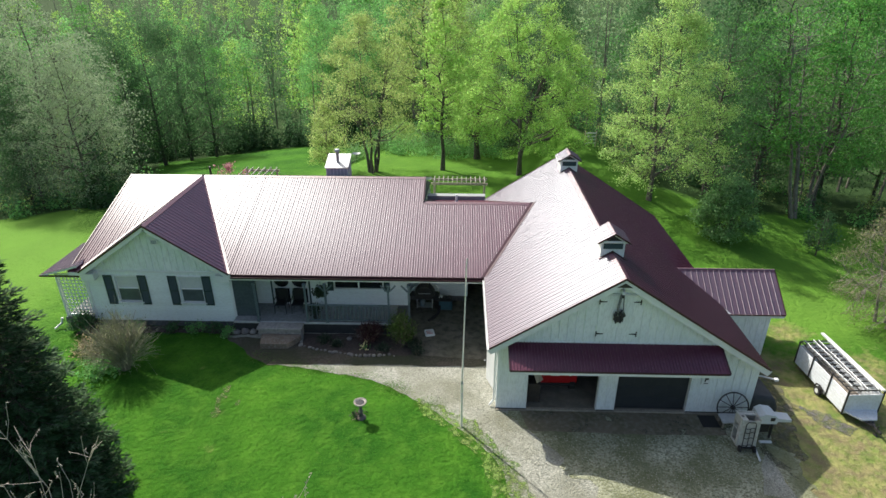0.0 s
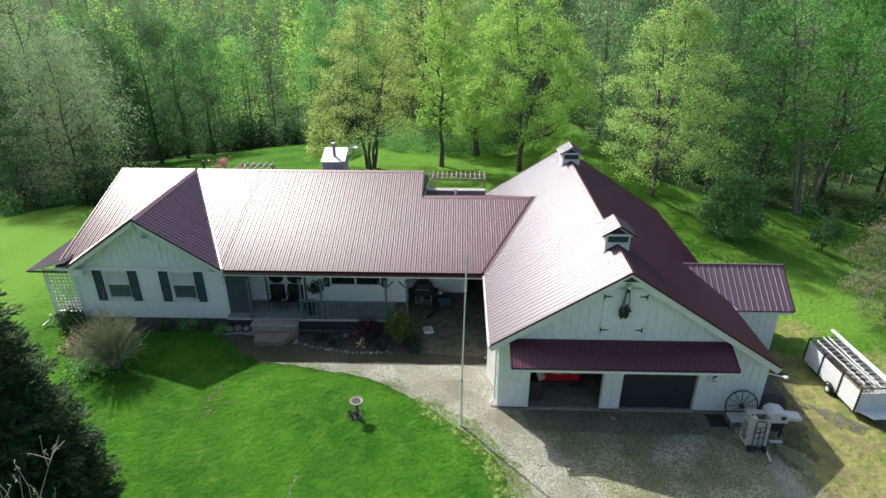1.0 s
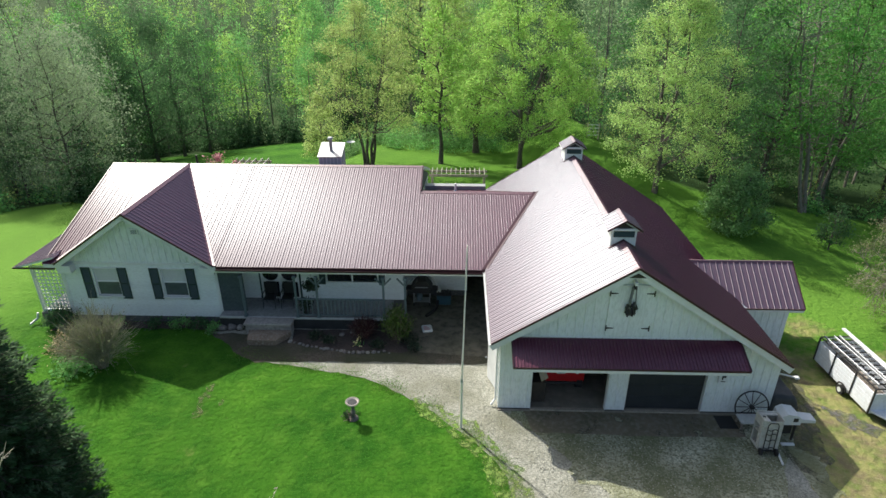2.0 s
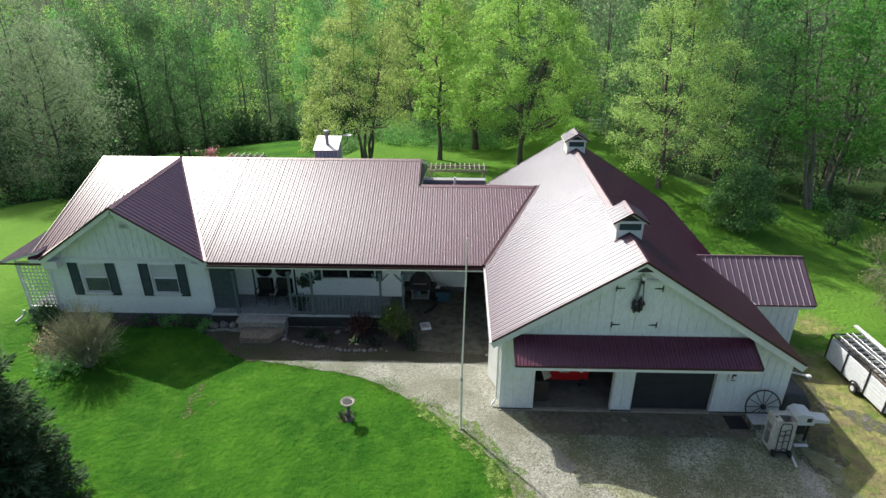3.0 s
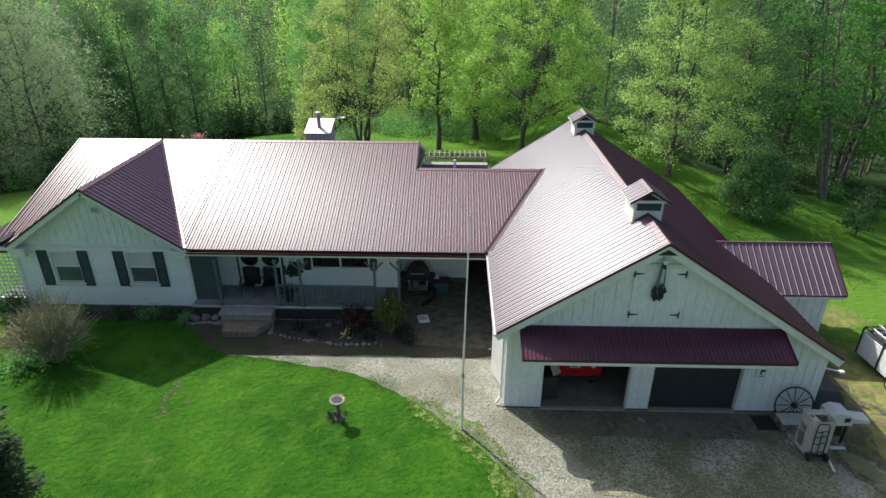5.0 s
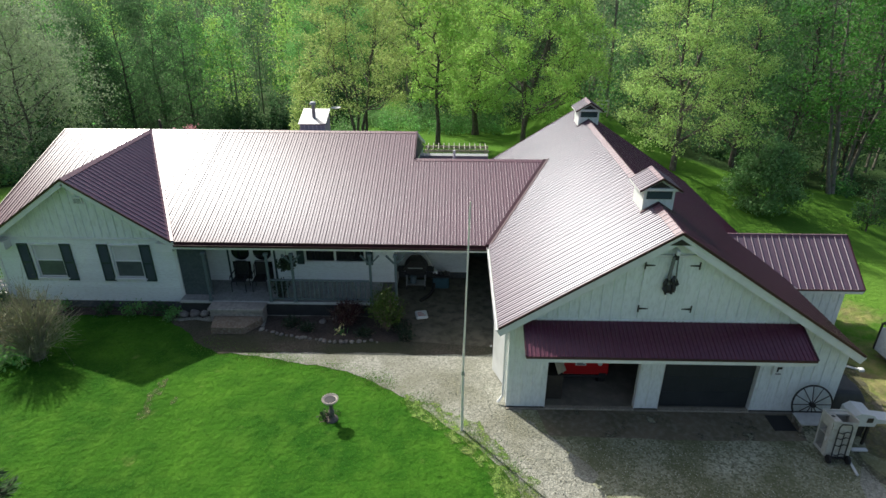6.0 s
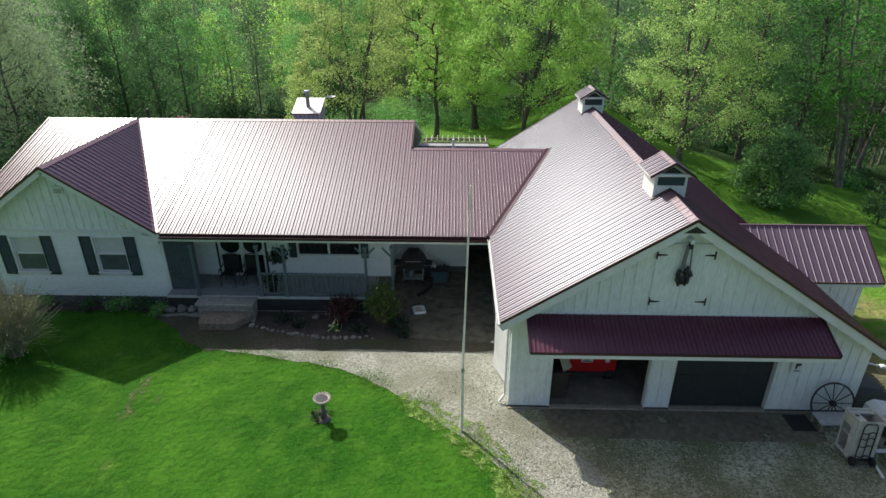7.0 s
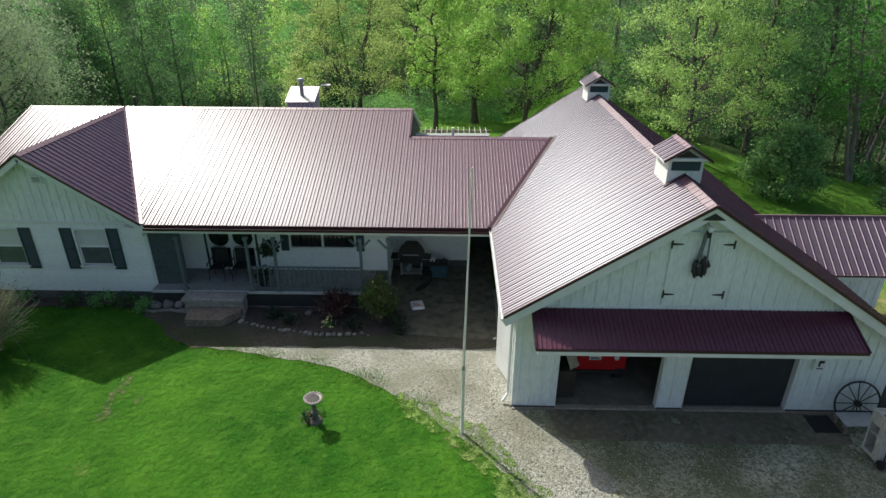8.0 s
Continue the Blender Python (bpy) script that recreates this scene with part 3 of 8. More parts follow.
def roof_sheet(name, poly, plane, along, parent, lift=0.006, material=None, shift=0.0, pitch=RIB, profile=PROFILE):
    """Ribbed steel on a sloping plane z = a + b x + c y over a convex outline in plan; the ribs follow one another along the axis named, every fourth standing higher where two sheets lap."""
    a, b, c = plane
    nrm = Vector((-b, -c, 1)).normalized()
    ax = 0 if along == "x" else 1
    us = [p[ax] for p in poly]
    lo, hi = min(us), max(us)
    cuts = sorted({u for u in us})
    cols = []
    k = math.floor((lo - shift) / pitch)
    while shift + k * pitch <= hi:
        cols += [(shift + k * pitch + u, h * (1.08 if k % 4 == 0 and h > 0.02 else 1)) for u, h in profile]
        k += 1
    cols = [(u, h) for u, h in cols if lo < u < hi] + [(u, 0.0) for u in cuts]
    cols.sort()
    g = Geo()

    def span(u):
        vs = []
        for i, p in enumerate(poly):
            q = poly[(i + 1) % len(poly)]
            if abs(p[ax] - u) < 1e-9:
                vs.append(p[1 - ax])
            if (p[ax] - u) * (q[ax] - u) < 0:
                t = (u - p[ax]) / (q[ax] - p[ax])
                vs.append(p[1 - ax] + t * (q[1 - ax] - p[1 - ax]))
        return min(vs), max(vs)
    prev = None
    for u, h in cols:
        v0, v1 = span(u)
        row = []
        for v in (v0, v1):
            x, y = (u, v) if ax == 0 else (v, u)
            row.append(len(g.v))
            g.v.append(tuple(Vector((x, y, a + b * x + c * y)) + nrm * (h + lift)))
        if prev:
            f = (prev[0], row[0], row[1], prev[1])
            g.f.append(f if ax == 0 else tuple(reversed(f)))
        prev = row
    ob = part(name, g, material or ROOF, parent)
    uv = ob.data.uv_layers.new(name="across")
    co = np.array(g.v)[[lp.vertex_index for lp in ob.data.loops]]
    uv.data.foreach_set("uv", co[:, [ax, 1 - ax]].astype(np.float32).ravel())
    return ob


def roof_deck(name, poly, plane, parent, thick=0.16, material=None):
    """The boards below the steel, whose edges show as white fascia."""
    a, b, c = plane
    g = Geo()
    k = len(poly)
    area = sum(poly[i][0] * poly[(i + 1) % k][1] - poly[(i + 1) % k][0] * poly[i][1] for i in range(k))
    pts = poly if area > 0 else poly[::-1]
    g.v = [(x, y, a + b * x + c * y - d) for d in (0.0, thick) for x, y in pts]
    g.f = [tuple(range(k)), tuple(range(2 * k - 1, k - 1, -1))] + [(i, i + k, (i + 1) % k + k, (i + 1) % k) for i in range(k)]
    return part(name, g, material or FASCIA, parent)


def cap(name, a, b, n1, n2, parent, w=0.17, lift=0.024, material=None):
    """A folded strip of flashing along an edge from a to b; n1, n2: the ways down on either side."""
    a, b = Vector(a), Vector(b)
    g = Geo()
    up = Vector((0, 0, lift))
    for d, s in ((n1, 1), (n2, -1)):
        d = Vector(d).normalized() * w
        pts = [a + up, b + up, b + d + up, a + d + up]
        top = pts if (pts[1] - pts[0]).cross(pts[2] - pts[0]).z > 0 else pts[::-1]
        g.face(*top)
        for p, q in zip(top, top[1:] + top[:1]):
            g.face(p, p - up * 0.9, q - up * 0.9, q)
    return part(name, g, material or FOLDED, parent)


# main numbers of the house
EY, EZ, Q = 5.06, 3.06, 0.339
RY = 11.98
RZ = EZ + Q * (RY - EY)
LY = 10.035
LZ = EZ + Q * (LY - EY)
GX, GW = -15.42, 3.445
GP = (RZ - EZ) / GW
RW, RE = -19.36, -3.36
AX, AZ, AP = 4.224, 6.033, 0.647
AL, AR = -0.367, 9.975
AY0, AY1 = -0.32, 14.3
VT = AX - (AZ - LZ) / AP

house = thing("house", (-10, 11, 0), "long white single-storey house with burgundy ribbed steel roof", "house")
main = (EZ - Q * EY, 0.0, Q)
back = (RZ + Q * RY, 0.0, -Q)
lowback = (LZ + Q * LY, 0.0, -Q)
fronts = {"roof_front_west": [(RW, RY), (RW, EY), (GX - GW, EY), (GX, RY)],
          "roof_front": [(GX, RY), (GX + GW, EY), (RE, EY), (RE, RY)],
          "roof_front_low": [(RE, LY), (RE, EY), (AL + 0.01, EY), (VT, LY)]}
for nm, pl in fronts.items():
    roof_sheet("roof_slope", pl, main, "x", house)
    roof_deck("roof_deck", pl, main, house)
east, west = (RZ + GP * GX, -GP, 0.0), (RZ - GP * GX, GP, 0.0)
for pl, tri in ((east, [(GX, EY), (GX + GW, EY), (GX, RY)]), (west, [(GX, EY), (GX - GW, EY), (GX, RY)])):
    roof_sheet("gable_slope", tri, pl, "y", house, 0.012, GLARE_STEEL, profile=STEEP)
    roof_deck("roof_deck", tri, pl, house, 0.15)
pl = [(RW, RY), (RE, RY), (RE, 18.9), (RW, 18.9)]
roof_sheet("roof_slope_rear", pl, back, "x", house)
roof_deck("roof_deck", pl, back, house)
pl = [(RE, LY), (VT, LY), (-0.3, 12.6), (RE, 12.6)]
roof_sheet("roof_slope_rear", pl, lowback, "x", house)
cap("ridge_cap", (RW, RY, RZ), (RE, RY, RZ), (0, -1, -Q), (0, 1, -Q), house)
cap("ridge_cap", (RE, LY, LZ), (VT, LY, LZ), (0, -1, -Q), (0, 1, -Q), house)
cap("ridge_cap", (GX, EY, RZ), (GX, RY, RZ), (1, 0, -GP), (-1, 0, -GP), house, lift=0.055)
cap("valley_flashing", (GX + GW, EY, EZ), (GX + 0.05, RY - 0.1, RZ - 0.034), (1, 0, 0), (-1, 0, GP), house, 0.11, 0.05)
cap("valley_flashing", (GX - GW, EY, EZ), (GX - 0.05, RY - 0.1, RZ - 0.034), (-1, 0, 0), (1, 0, GP), house, 0.11, 0.05)
cap("valley_flashing", (AL, EY, EZ), (VT, LY, LZ), (-1, 0, 0), (1, 0, AP), house, 0.14, 0.045, TRIM_RED)
# rake and eave trim
for s in (-1, 1):
    part("rake_trim", Geo().beam((GX, EY - 0.015, RZ + 0.0), (GX + s * (GW + 0.02), EY - 0.015, EZ - 0.0), 0.035, 0.075), TRIM_RED, house)
part("rake_trim", Geo().beam((RW - 0.01, EY, EZ + 0.01), (RW - 0.01, RY, RZ + 0.01), 0.04, 0.075), TRIM_RED, house)
part("rake_trim", Geo().beam((RE + 0.015, LY - 0.05, LZ + 0.03), (RE + 0.015, RY, RZ + 0.01), 0.04, 0.09), TRIM_RED, house)
part("drip_edge", Geo().beam((GX + GW + 0.1, EY - 0.01, EZ - 0.03), (AL, EY - 0.01, EZ - 0.03), 0.03, 0.09), TRIM_RED, house)


def gutter(a, b, parent, out, label="white metal gutter", material=None, k_=1.0):
    """A trough on brackets along an eave."""
    a, b, out = Vector(a), Vector(b), Vector(out)
    g = Geo()
    prof = ((0.0, 0.0), (0.0, -0.1), (0.08, -0.1), (0.115, -0.04), (0.115, 0.0), (0.1, 0.0), (0.1, -0.035), (0.075, -0.085), (0.012, -0.085), (0.012, 0.0))
    k = len(prof)
    for p in (a, b):
        g.v += [tuple(p + out * u * k_ + Vector((0, 0, w * k_))) for u, w in prof]
    for i in range(k):
        g.f.append((i, (i + 1) % k, (i + 1) % k + k, i + k))
    g.f += [tuple(range(k)), tuple(range(2 * k - 1, k - 1, -1))]
    return part("gutter", g, material or FASCIA, parent, label)


gutter((GX + GW + 0.12, EY - 0.02, EZ - 0.07), (AL - 0.03, EY - 0.02, EZ - 0.07), house, (0, -1, 0), "dark burgundy metal gutter", TRIM_RED)

# ---- house walls ----
WY = 5.47
SIDE_W, SIDE_E = -18.93, -12.07
wins = [(-17.53, -16.47), (-14.53, -13.46)]
WZ0, WZ1 = 1.33, 2.68
gable_wall = part("gable_wall", Geo().prism([(SIDE_W, 2.97), (SIDE_E, 2.97), (SIDE_E, RZ - 0.15 - GP * (SIDE_E - GX)), (GX, RZ - 0.15), (SIDE_W, RZ - 0.15 - GP * (GX - SIDE_W))], 1, WY, WY + 0.15), WHITE, house, "white siding below boards and battens")
xs = [SIDE_W] + [v for w in wins for v in w] + [SIDE_E]
spans = [(x0, x1, 0.3, 2.97) for x0, x1 in zip(xs[::2], xs[1::2])]
for x0, x1 in wins:
    spans += [(x0, x1, 0.3, WZ0), (x0, x1, WZ1, 2.97)]
for x0, x1, z0, z1 in spans:
    part("wall_panel", Geo().box(x0, x1, WY, WY + 0.15, z0, z1), WHITE, house)
part("foundation", Geo().box(SIDE_W - 0.02, SIDE_E + 0.02, WY - 0.01, WY + 0.2, -0.1, 0.3), DARKSTONE, house, "dark block foundation")
# lap boards
rows = 13
bh = (2.93 - 0.3) / rows
boards = {}
for r in range(rows):
    z0 = 0.3 + r * bh
    segs = [(SIDE_W, SIDE_E)]
    if z0 + bh > WZ0 - 0.06 and z0 < WZ1 + 0.06:
        e = [SIDE_W] + [v for w in wins for v in (w[0] - 0.07, w[1] + 0.07)] + [SIDE_E]
        segs = list(zip(e[::2], e[1::2]))
    for x0, x1 in segs:
        key = round(x1 - x0, 3)
        if key not in boards:
            b = Geo()
            b.prism([(-0.006, 0), (-0.03, 0.004), (-0.008, bh + 0.02), (-0.002, bh + 0.02)], 0, 0, x1 - x0)
            boards[key] = mesh_of("lap_board", b)
            boards[key].materials.append(LAP)
        piece("lap_board", boards[key], gable_wall, Matrix.Translation((x0, WY, z0)))
part("belt_board", Geo().box(SIDE_W - 0.02, SIDE_E + 0.02, WY - 0.045, WY - 0.002, 2.9, 3.0, 0.006), FASCIA, gable_wall)
for i in range(24):
    x = SIDE_W + 0.14 + i * 0.29
    top = RZ - 0.2 - GP * abs(x - GX)
    if top > 3.15 and x < SIDE_E:
        part("batten", Geo().box(x - 0.022, x + 0.022, WY - 0.028, WY, 3.0, top, 0.004), WHITE, gable_wall)
part("gable_vent", Geo().box(GX - 0.02, GX + 0.34, WY - 0.05, WY, 4.34, 4.62, 0.01).box(GX + 0.02, GX + 0.3, WY - 0.055, WY - 0.045, 4.38, 4.58), FASCIA, gable_wall)
for i in range(5):
    part("vent_slat", Geo().box(GX + 0.03, GX + 0.29, WY - 0.062, WY - 0.055, 4.395 + i * 0.036, 4.41 + i * 0.036), RAILGREY, gable_wall)
part("corner_board", Geo().box(SIDE_W - 0.035, SIDE_W + 0.09, WY - 0.05, WY + 0.1, 0.3, 2.9, 0.005), FASCIA, gable_wall)
part("corner_board", Geo().box(SIDE_E - 0.09, SIDE_E + 0.035, WY - 0.05, WY + 0.1, 0.3, 2.95, 0.005), FASCIA, gable_wall)
# rake boards and soffit under the gable overhang
for s in (-1, 1):
    part("rake_board", Geo().beam((GX, EY + 0.02, RZ - 0.13), (GX + s * GW, EY + 0.02, EZ - 0.13), 0.03, 0.2), FASCIA, house)
for s in (-1, 1):
    x = GX + s * (GW - 0.32)
    part("eave_return", Geo().prism([(x - 0.3, 2.62), (x + 0.3, 2.62), (x + 0.3, EZ - 0.1 if s < 0 else EZ - 0.14), (x - 0.3, EZ - 0.1)], 1, EY + 0.03, WY), FASCIA, house)


def sash_window(x0, x1, y, z0, z1, parent, blind=True):
    """A double-hung window: frame and sill, two sashes, glass, and a blind behind the upper one."""
    g = Geo()
    w = 0.065
    g.box(x0 - w, x0, y - 0.045, y + 0.05, z0 - w, z1 + w, 0.006).box(x1, x1 + w, y - 0.045, y + 0.05, z0 - w, z1 + w, 0.006)
    g.box(x0, x1, y - 0.045, y + 0.05, z1, z1 + w, 0.006)
    win = part("window", g, FASCIA, parent, "white double-hung window with a lowered blind")
    part("sill", Geo().box(x0 - w - 0.03, x1 + w + 0.03, y - 0.08, y + 0.05, z0 - w, z0, 0.008), FASCIA, win)
    zm = (z0 + z1) / 2 + 0.02
    for a, b, yy in ((z0, zm + 0.02, y + 0.03), (zm - 0.02, z1, y + 0.055)):
        s = Geo().box(x0, x0 + 0.045, yy, yy + 0.03, a, b).box(x1 - 0.045, x1, yy, yy + 0.03, a, b)
        s.box(x0 + 0.045, x1 - 0.045, yy, yy + 0.03, a, a + 0.045).box(x0 + 0.045, x1 - 0.045, yy, yy + 0.03, b - 0.045, b)
        part("sash", s, FASCIA, win)
        upper = a > z0
        part("pane", Geo().box(x0 + 0.045, x1 - 0.045, yy + 0.01, yy + 0.016, a + 0.045, b - 0.045), BLIND if upper and blind else DUSKGLASS, win)


for x0, x1 in wins:
    sash_window(x0, x1, WY, WZ0, WZ1, house)


def shutter(x0, x1, z0, z1, y, parent):
    g = Geo()
    g.box(x0, x0 + 0.05, y - 0.05, y - 0.008, z0, z1, 0.004).box(x1 - 0.05, x1, y - 0.05, y - 0.008, z0, z1, 0.004)
    for z in (z0, (z0 + z1) / 2 - 0.04, z1 - 0.08):
        g.box(x0 + 0.05, x1 - 0.05, y - 0.05, y - 0.008, z, z + 0.08, 0.004)
    k = int((z1 - z0) / 0.055)
    for i in range(k):
        z = z0 + 0.05 + i * 0.055
        if z < z1 - 0.1:
            g.prism([(y - 0.046, z), (y - 0.04, z), (y - 0.01, z + 0.05), (y - 0.016, z + 0.05)], 0, x0 + 0.05, x1 - 0.05)
    part("shutter", g, SHUTTER, parent, "dark green louvred shutter")


for x0, x1 in ((-18.05, -17.64), (-16.44, -16.03), (-15.02, -14.61), (-13.42, -13.01)):
    shutter(x0, x1, 1.2, 2.75, WY - 0.015, house)

# porch and its walls
PY = 6.65
DX0, DX1, DZ1 = -10.58, -8.8, 2.66
PX0, PX1, PZ0, PZ1 = -7.5, -5.2, 1.56, 2.16
WEND = -4.0
BY, BX1 = 8.2, -1.05
porch_wall = part("porch_wall", Geo().box(SIDE_E, DX0, PY, PY + 0.15, 0.0, 2.9), WHITE, house)
for x0, x1, z0, z1 in ((DX1, PX0, 0.0, 2.9), (PX1, WEND, 0.62, 2.9), (DX0, DX1, DZ1, 2.9), (PX0, PX1, 0.0, PZ0), (PX0, PX1, PZ1, 2.9)):
    part("porch_wall", Geo().box(x0, x1, PY, PY + 0.15, z0, z1), WHITE, house)
part("side_wall", Geo().box(SIDE_E - 0.15, SIDE_E, WY + 0.15, PY + 0.15, 0.3, 3.1), WHITE, house)
part("foundation", Geo().box(PX1, WEND + 0.02, PY - 0.03, PY + 0.15, -0.05, 0.62), DARKSTONE, house, "dark block foundation")
bwall = part("breezeway_wall", Geo().box(WEND, BX1, BY, BY + 0.15, 0.0, 3.3), WHITE, house)
for i in range(13):
    part("lap_board", Geo().prism([(BY - 0.004, 0.3 + i * 0.185), (BY - 0.022, 0.304 + i * 0.185), (BY - 0.006, 0.5 + i * 0.185), (BY - 0.002, 0.5 + i * 0.185)], 0, WEND, BX1), LAP, bwall)
part("foundation", Geo().box(WEND, BX1, BY - 0.03, BY, -0.05, 0.3), DARKSTONE, house)
part("end_wall", Geo().box(WEND - 0.15, WEND, PY + 0.15, BY + 0.15, 0.0, 3.3), WHITE, house)
# wall added to close the passage; dark colour stands in for its deep shade
part("passage_wall", Geo().box(BX1 - 0.1, -0.02, 10.2, 10.35, 0.0, 3.9), SHUTTER, house, "assumed passage end wall, coloured dark for deep shade")
part("west_wall", Geo().box(SIDE_W, SIDE_W + 0.15, WY + 0.15, 18.4, 0.0, 2.9).prism([(WY + 0.15, 2.9), (18.4, 2.9), (RY, RZ - 0.17)], 0, SIDE_W, SIDE_W + 0.15), WHITE, house)
part("rear_wall", Geo().box(SIDE_W, RE - 0.1, 18.25, 18.4, 0.0, 2.9), WHITE, house)
# dark block colour paints the shade on this gable end
part("east_gable", Geo().prism([(LY - 0.3, LZ - 0.3), (18.4, 2.9), (RY, RZ - 0.15)], 0, RE - 0.2, RE - 0.05), DARKSTONE, house, "gable end above the lower roof, coloured dark for its shade")
for i in range(12):
    z = 0.66 + i * 0.185
    for x0, x1 in ((SIDE_E, DX0 - 0.1), (DX1 + 0.1, PX0 - 0.4), (PX0 - 0.38, PX1 + 0.4), (PX1 + 0.42, WEND)):
        if x0 == PX0 - 0.38 and z > PZ0 - 0.2:
            continue
        key = ("p", round(x1 - x0, 3))
        if key not in boards:
            b = Geo().prism([(-0.004, 0), (-0.022, 0.004), (-0.006, 0.2), (-0.002, 0.2)], 0, 0, x1 - x0)
            boards[key] = mesh_of("lap_board", b)
            boards[key].materials.append(LAP)
        piece("lap_board", boards[key], porch_wall, Matrix.Translation((x0, PY, z)))
part("porch_ceiling", Geo().box(SIDE_E, AL + 0.3, EY + 0.06, PY, 2.74, 2.8), FASCIA, house)
part("porch_beam", Geo().box(SIDE_E, AL, EY + 0.0, EY + 0.12, 2.8, 2.89, 0.008), FASCIA, house)
part("canvas_screen", Geo().box(SIDE_E + 0.01, -10.93, 5.46, 5.48, 0.63, 2.72, 0.006), mat("slate_canvas", (0.06, 0.085, 0.09), 0.8, (0.045, 0.065, 0.07), 2, (0.08, 0.1, 0.105), 9, 0.006, 8), house, "dark slate canvas screen on the porch end")
# porch deck
g = Geo().box(SIDE_E, -4.55, 5.05, PY, 0.42, 0.585)
deck = part("porch_frame", g, RAILGREY, house)
db = mesh_of("deck_board", Geo().box(0, 0.142, 5.03, PY, 0.587, 0.62, 0.004))
db.materials.append(PORCHPAINT)
for i in range(52):
    piece("deck_board", db, deck, Matrix.Translation((SIDE_E + 0.01 + i * 0.146, 0, 0)))
part("deck_edge", Geo().box(SIDE_E, -4.5, 4.985, 5.03, 0.52, 0.625, 0.008), mat("pale_deck_nosing", (0.46, 0.47, 0.45), 0.6, (0.36, 0.37, 0.35), 3), deck)
# near-black colour paints the shadow under the deck edge
part("skirt", Geo().box(SIDE_E, -4.6, 5.03, 5.049, 0.0, 0.53), mat("shadowed_skirt_board", (0.03, 0.033, 0.032), 0.8, (0.02, 0.022, 0.022), 3), deck, "boarded skirt below the porch, coloured dark for shadow")
posts = (-10.87, -8.55, -7.62, -4.72, -3.78)
for x in posts:
    z0 = 0.62 if x < -4 else 0.0
    g = Geo().box(x - 0.045, x + 0.045, 4.99, 5.08, z0, 2.66, 0.01)
    g.box(x - 0.075, x + 0.075, 4.96, 5.11, z0, z0 + 0.12, 0.01).box(x - 0.075, x + 0.075, 4.96, 5.11, 2.56, 2.66, 0.01)
    post = part("porch_post", g, RAILGREY, house, "slate blue porch post")
    b = Geo()
    for s in (-1, 1):
        b.beam((x + s * 0.05, 5.035, 2.3), (x + s * 0.34, 5.035, 2.62), 0.05, 0.06)
    if x > -8:
        part("post_bracket", b, RAILGREY, post)
for x0, x1 in ((-8.5, -7.68), (-7.56, -4.78)):
    rail = part("porch_rail", Geo().box(x0, x1, 5.0, 5.07, 1.52, 1.58, 0.01), RAILGREY, house, "slate blue porch railing")
    part("bottom_rail", Geo().box(x0, x1, 5.01, 5.06, 0.72, 0.77, 0.006), RAILGREY, rail)
    k = int((x1 - x0) / 0.165)
    for i in range(1, k):
        x = x0 + (x1 - x0) * i / k
        part("baluster", Geo().box(x - 0.018, x + 0.018, 5.018, 5.052, 0.77, 1.52), RAILGREY, rail)
# steps
solo("porch_step", Geo().box(-10.82, -8.72, 4.42, 4.98, 0.5, 0.615, 0.02).box(-10.76, -8.78, 4.5, 4.98, 0.0, 0.5), CONCRETE, "worn grey concrete landing before the porch", "step", at=(-9.7, 4.7, 0))
g = Geo().prism([(-10.62, 4.49), (-10.45, 3.68), (-9.25, 3.68), (-8.8, 4.3), (-8.8, 4.49)], 2, 0.0, 0.28)
solo("step_slab", g, mat("brown_stained_concrete", (0.2, 0.155, 0.11), 0.9, (0.14, 0.105, 0.075), 2, (0.26, 0.23, 0.18), 12, 0.003, 40), "angular concrete slab below the porch landing", "step", at=(-9.7, 4.0, 0))
outline_mesh("patio_slab", [(-4.0, 8.2), (-4.0, 6.6), (-3.7, 4.9), (-3.3, 3.4), (-0.15, 3.1), (-0.1, 8.2), (-0.1, 10.2), (-1.1, 10.2), (-1.1, 8.2)], 0.026, OLDCONCRETE, "stained concrete walk between house and garage", "patio", 0.02, 0.5)
# double screen door with lattice-cornered upper lights
g = Geo()
xm = (DX0 + DX1) / 2
g.box(DX0, DX0 + 0.09, PY - 0.03, PY + 0.02, 0.62, DZ1, 0.006).box(DX1 - 0.09, DX1, PY - 0.03, PY + 0.02, 0.62, DZ1, 0.006)
g.box(xm - 0.07, xm + 0.07, PY - 0.03, PY + 0.02, 0.62, DZ1, 0.006)
for a, b in ((DX0 + 0.09, xm - 0.07), (xm + 0.07, DX1 - 0.09)):
    for z in (0.62, 1.5, 2.52):
        g.box(a, b, PY - 0.025, PY + 0.02, z, z + (0.07 if z != 1.5 else 0.05))
door = part("screen_door", g, FASCIA, house, "pair of white screen doors with rounded dark lights")
for a, b in ((DX0 + 0.09, xm - 0.07), (xm + 0.07, DX1 - 0.09)):
    part("pane", Geo().box(a, b, PY + 0.025, PY + 0.035, 0.68, 2.54), GLASS, door)
    for sx in (0, 1):
        c = Geo()
        cx, r = (a + b) / 2, (b - a) / 2
        pts = [(a if sx == 0 else b, 1.55)] + [(cx + (r if sx else -r) * math.cos(t), 1.55 + r * 0.95 - r * 0.95 * math.sin(t)) for t in [math.pi / 2 * i / 8 for i in range(9)]]
        c.prism(pts if sx else pts[::-1], 1, PY - 0.01, PY + 0.015)
        part("spandrel", c, FASCIA, door)
for x in (DX0 - 0.07, DX1):
    part("door_casing", Geo().box(x, x + 0.07, PY - 0.04, PY + 0.02, 0.62, DZ1 + 0.1), SHUTTER, door)
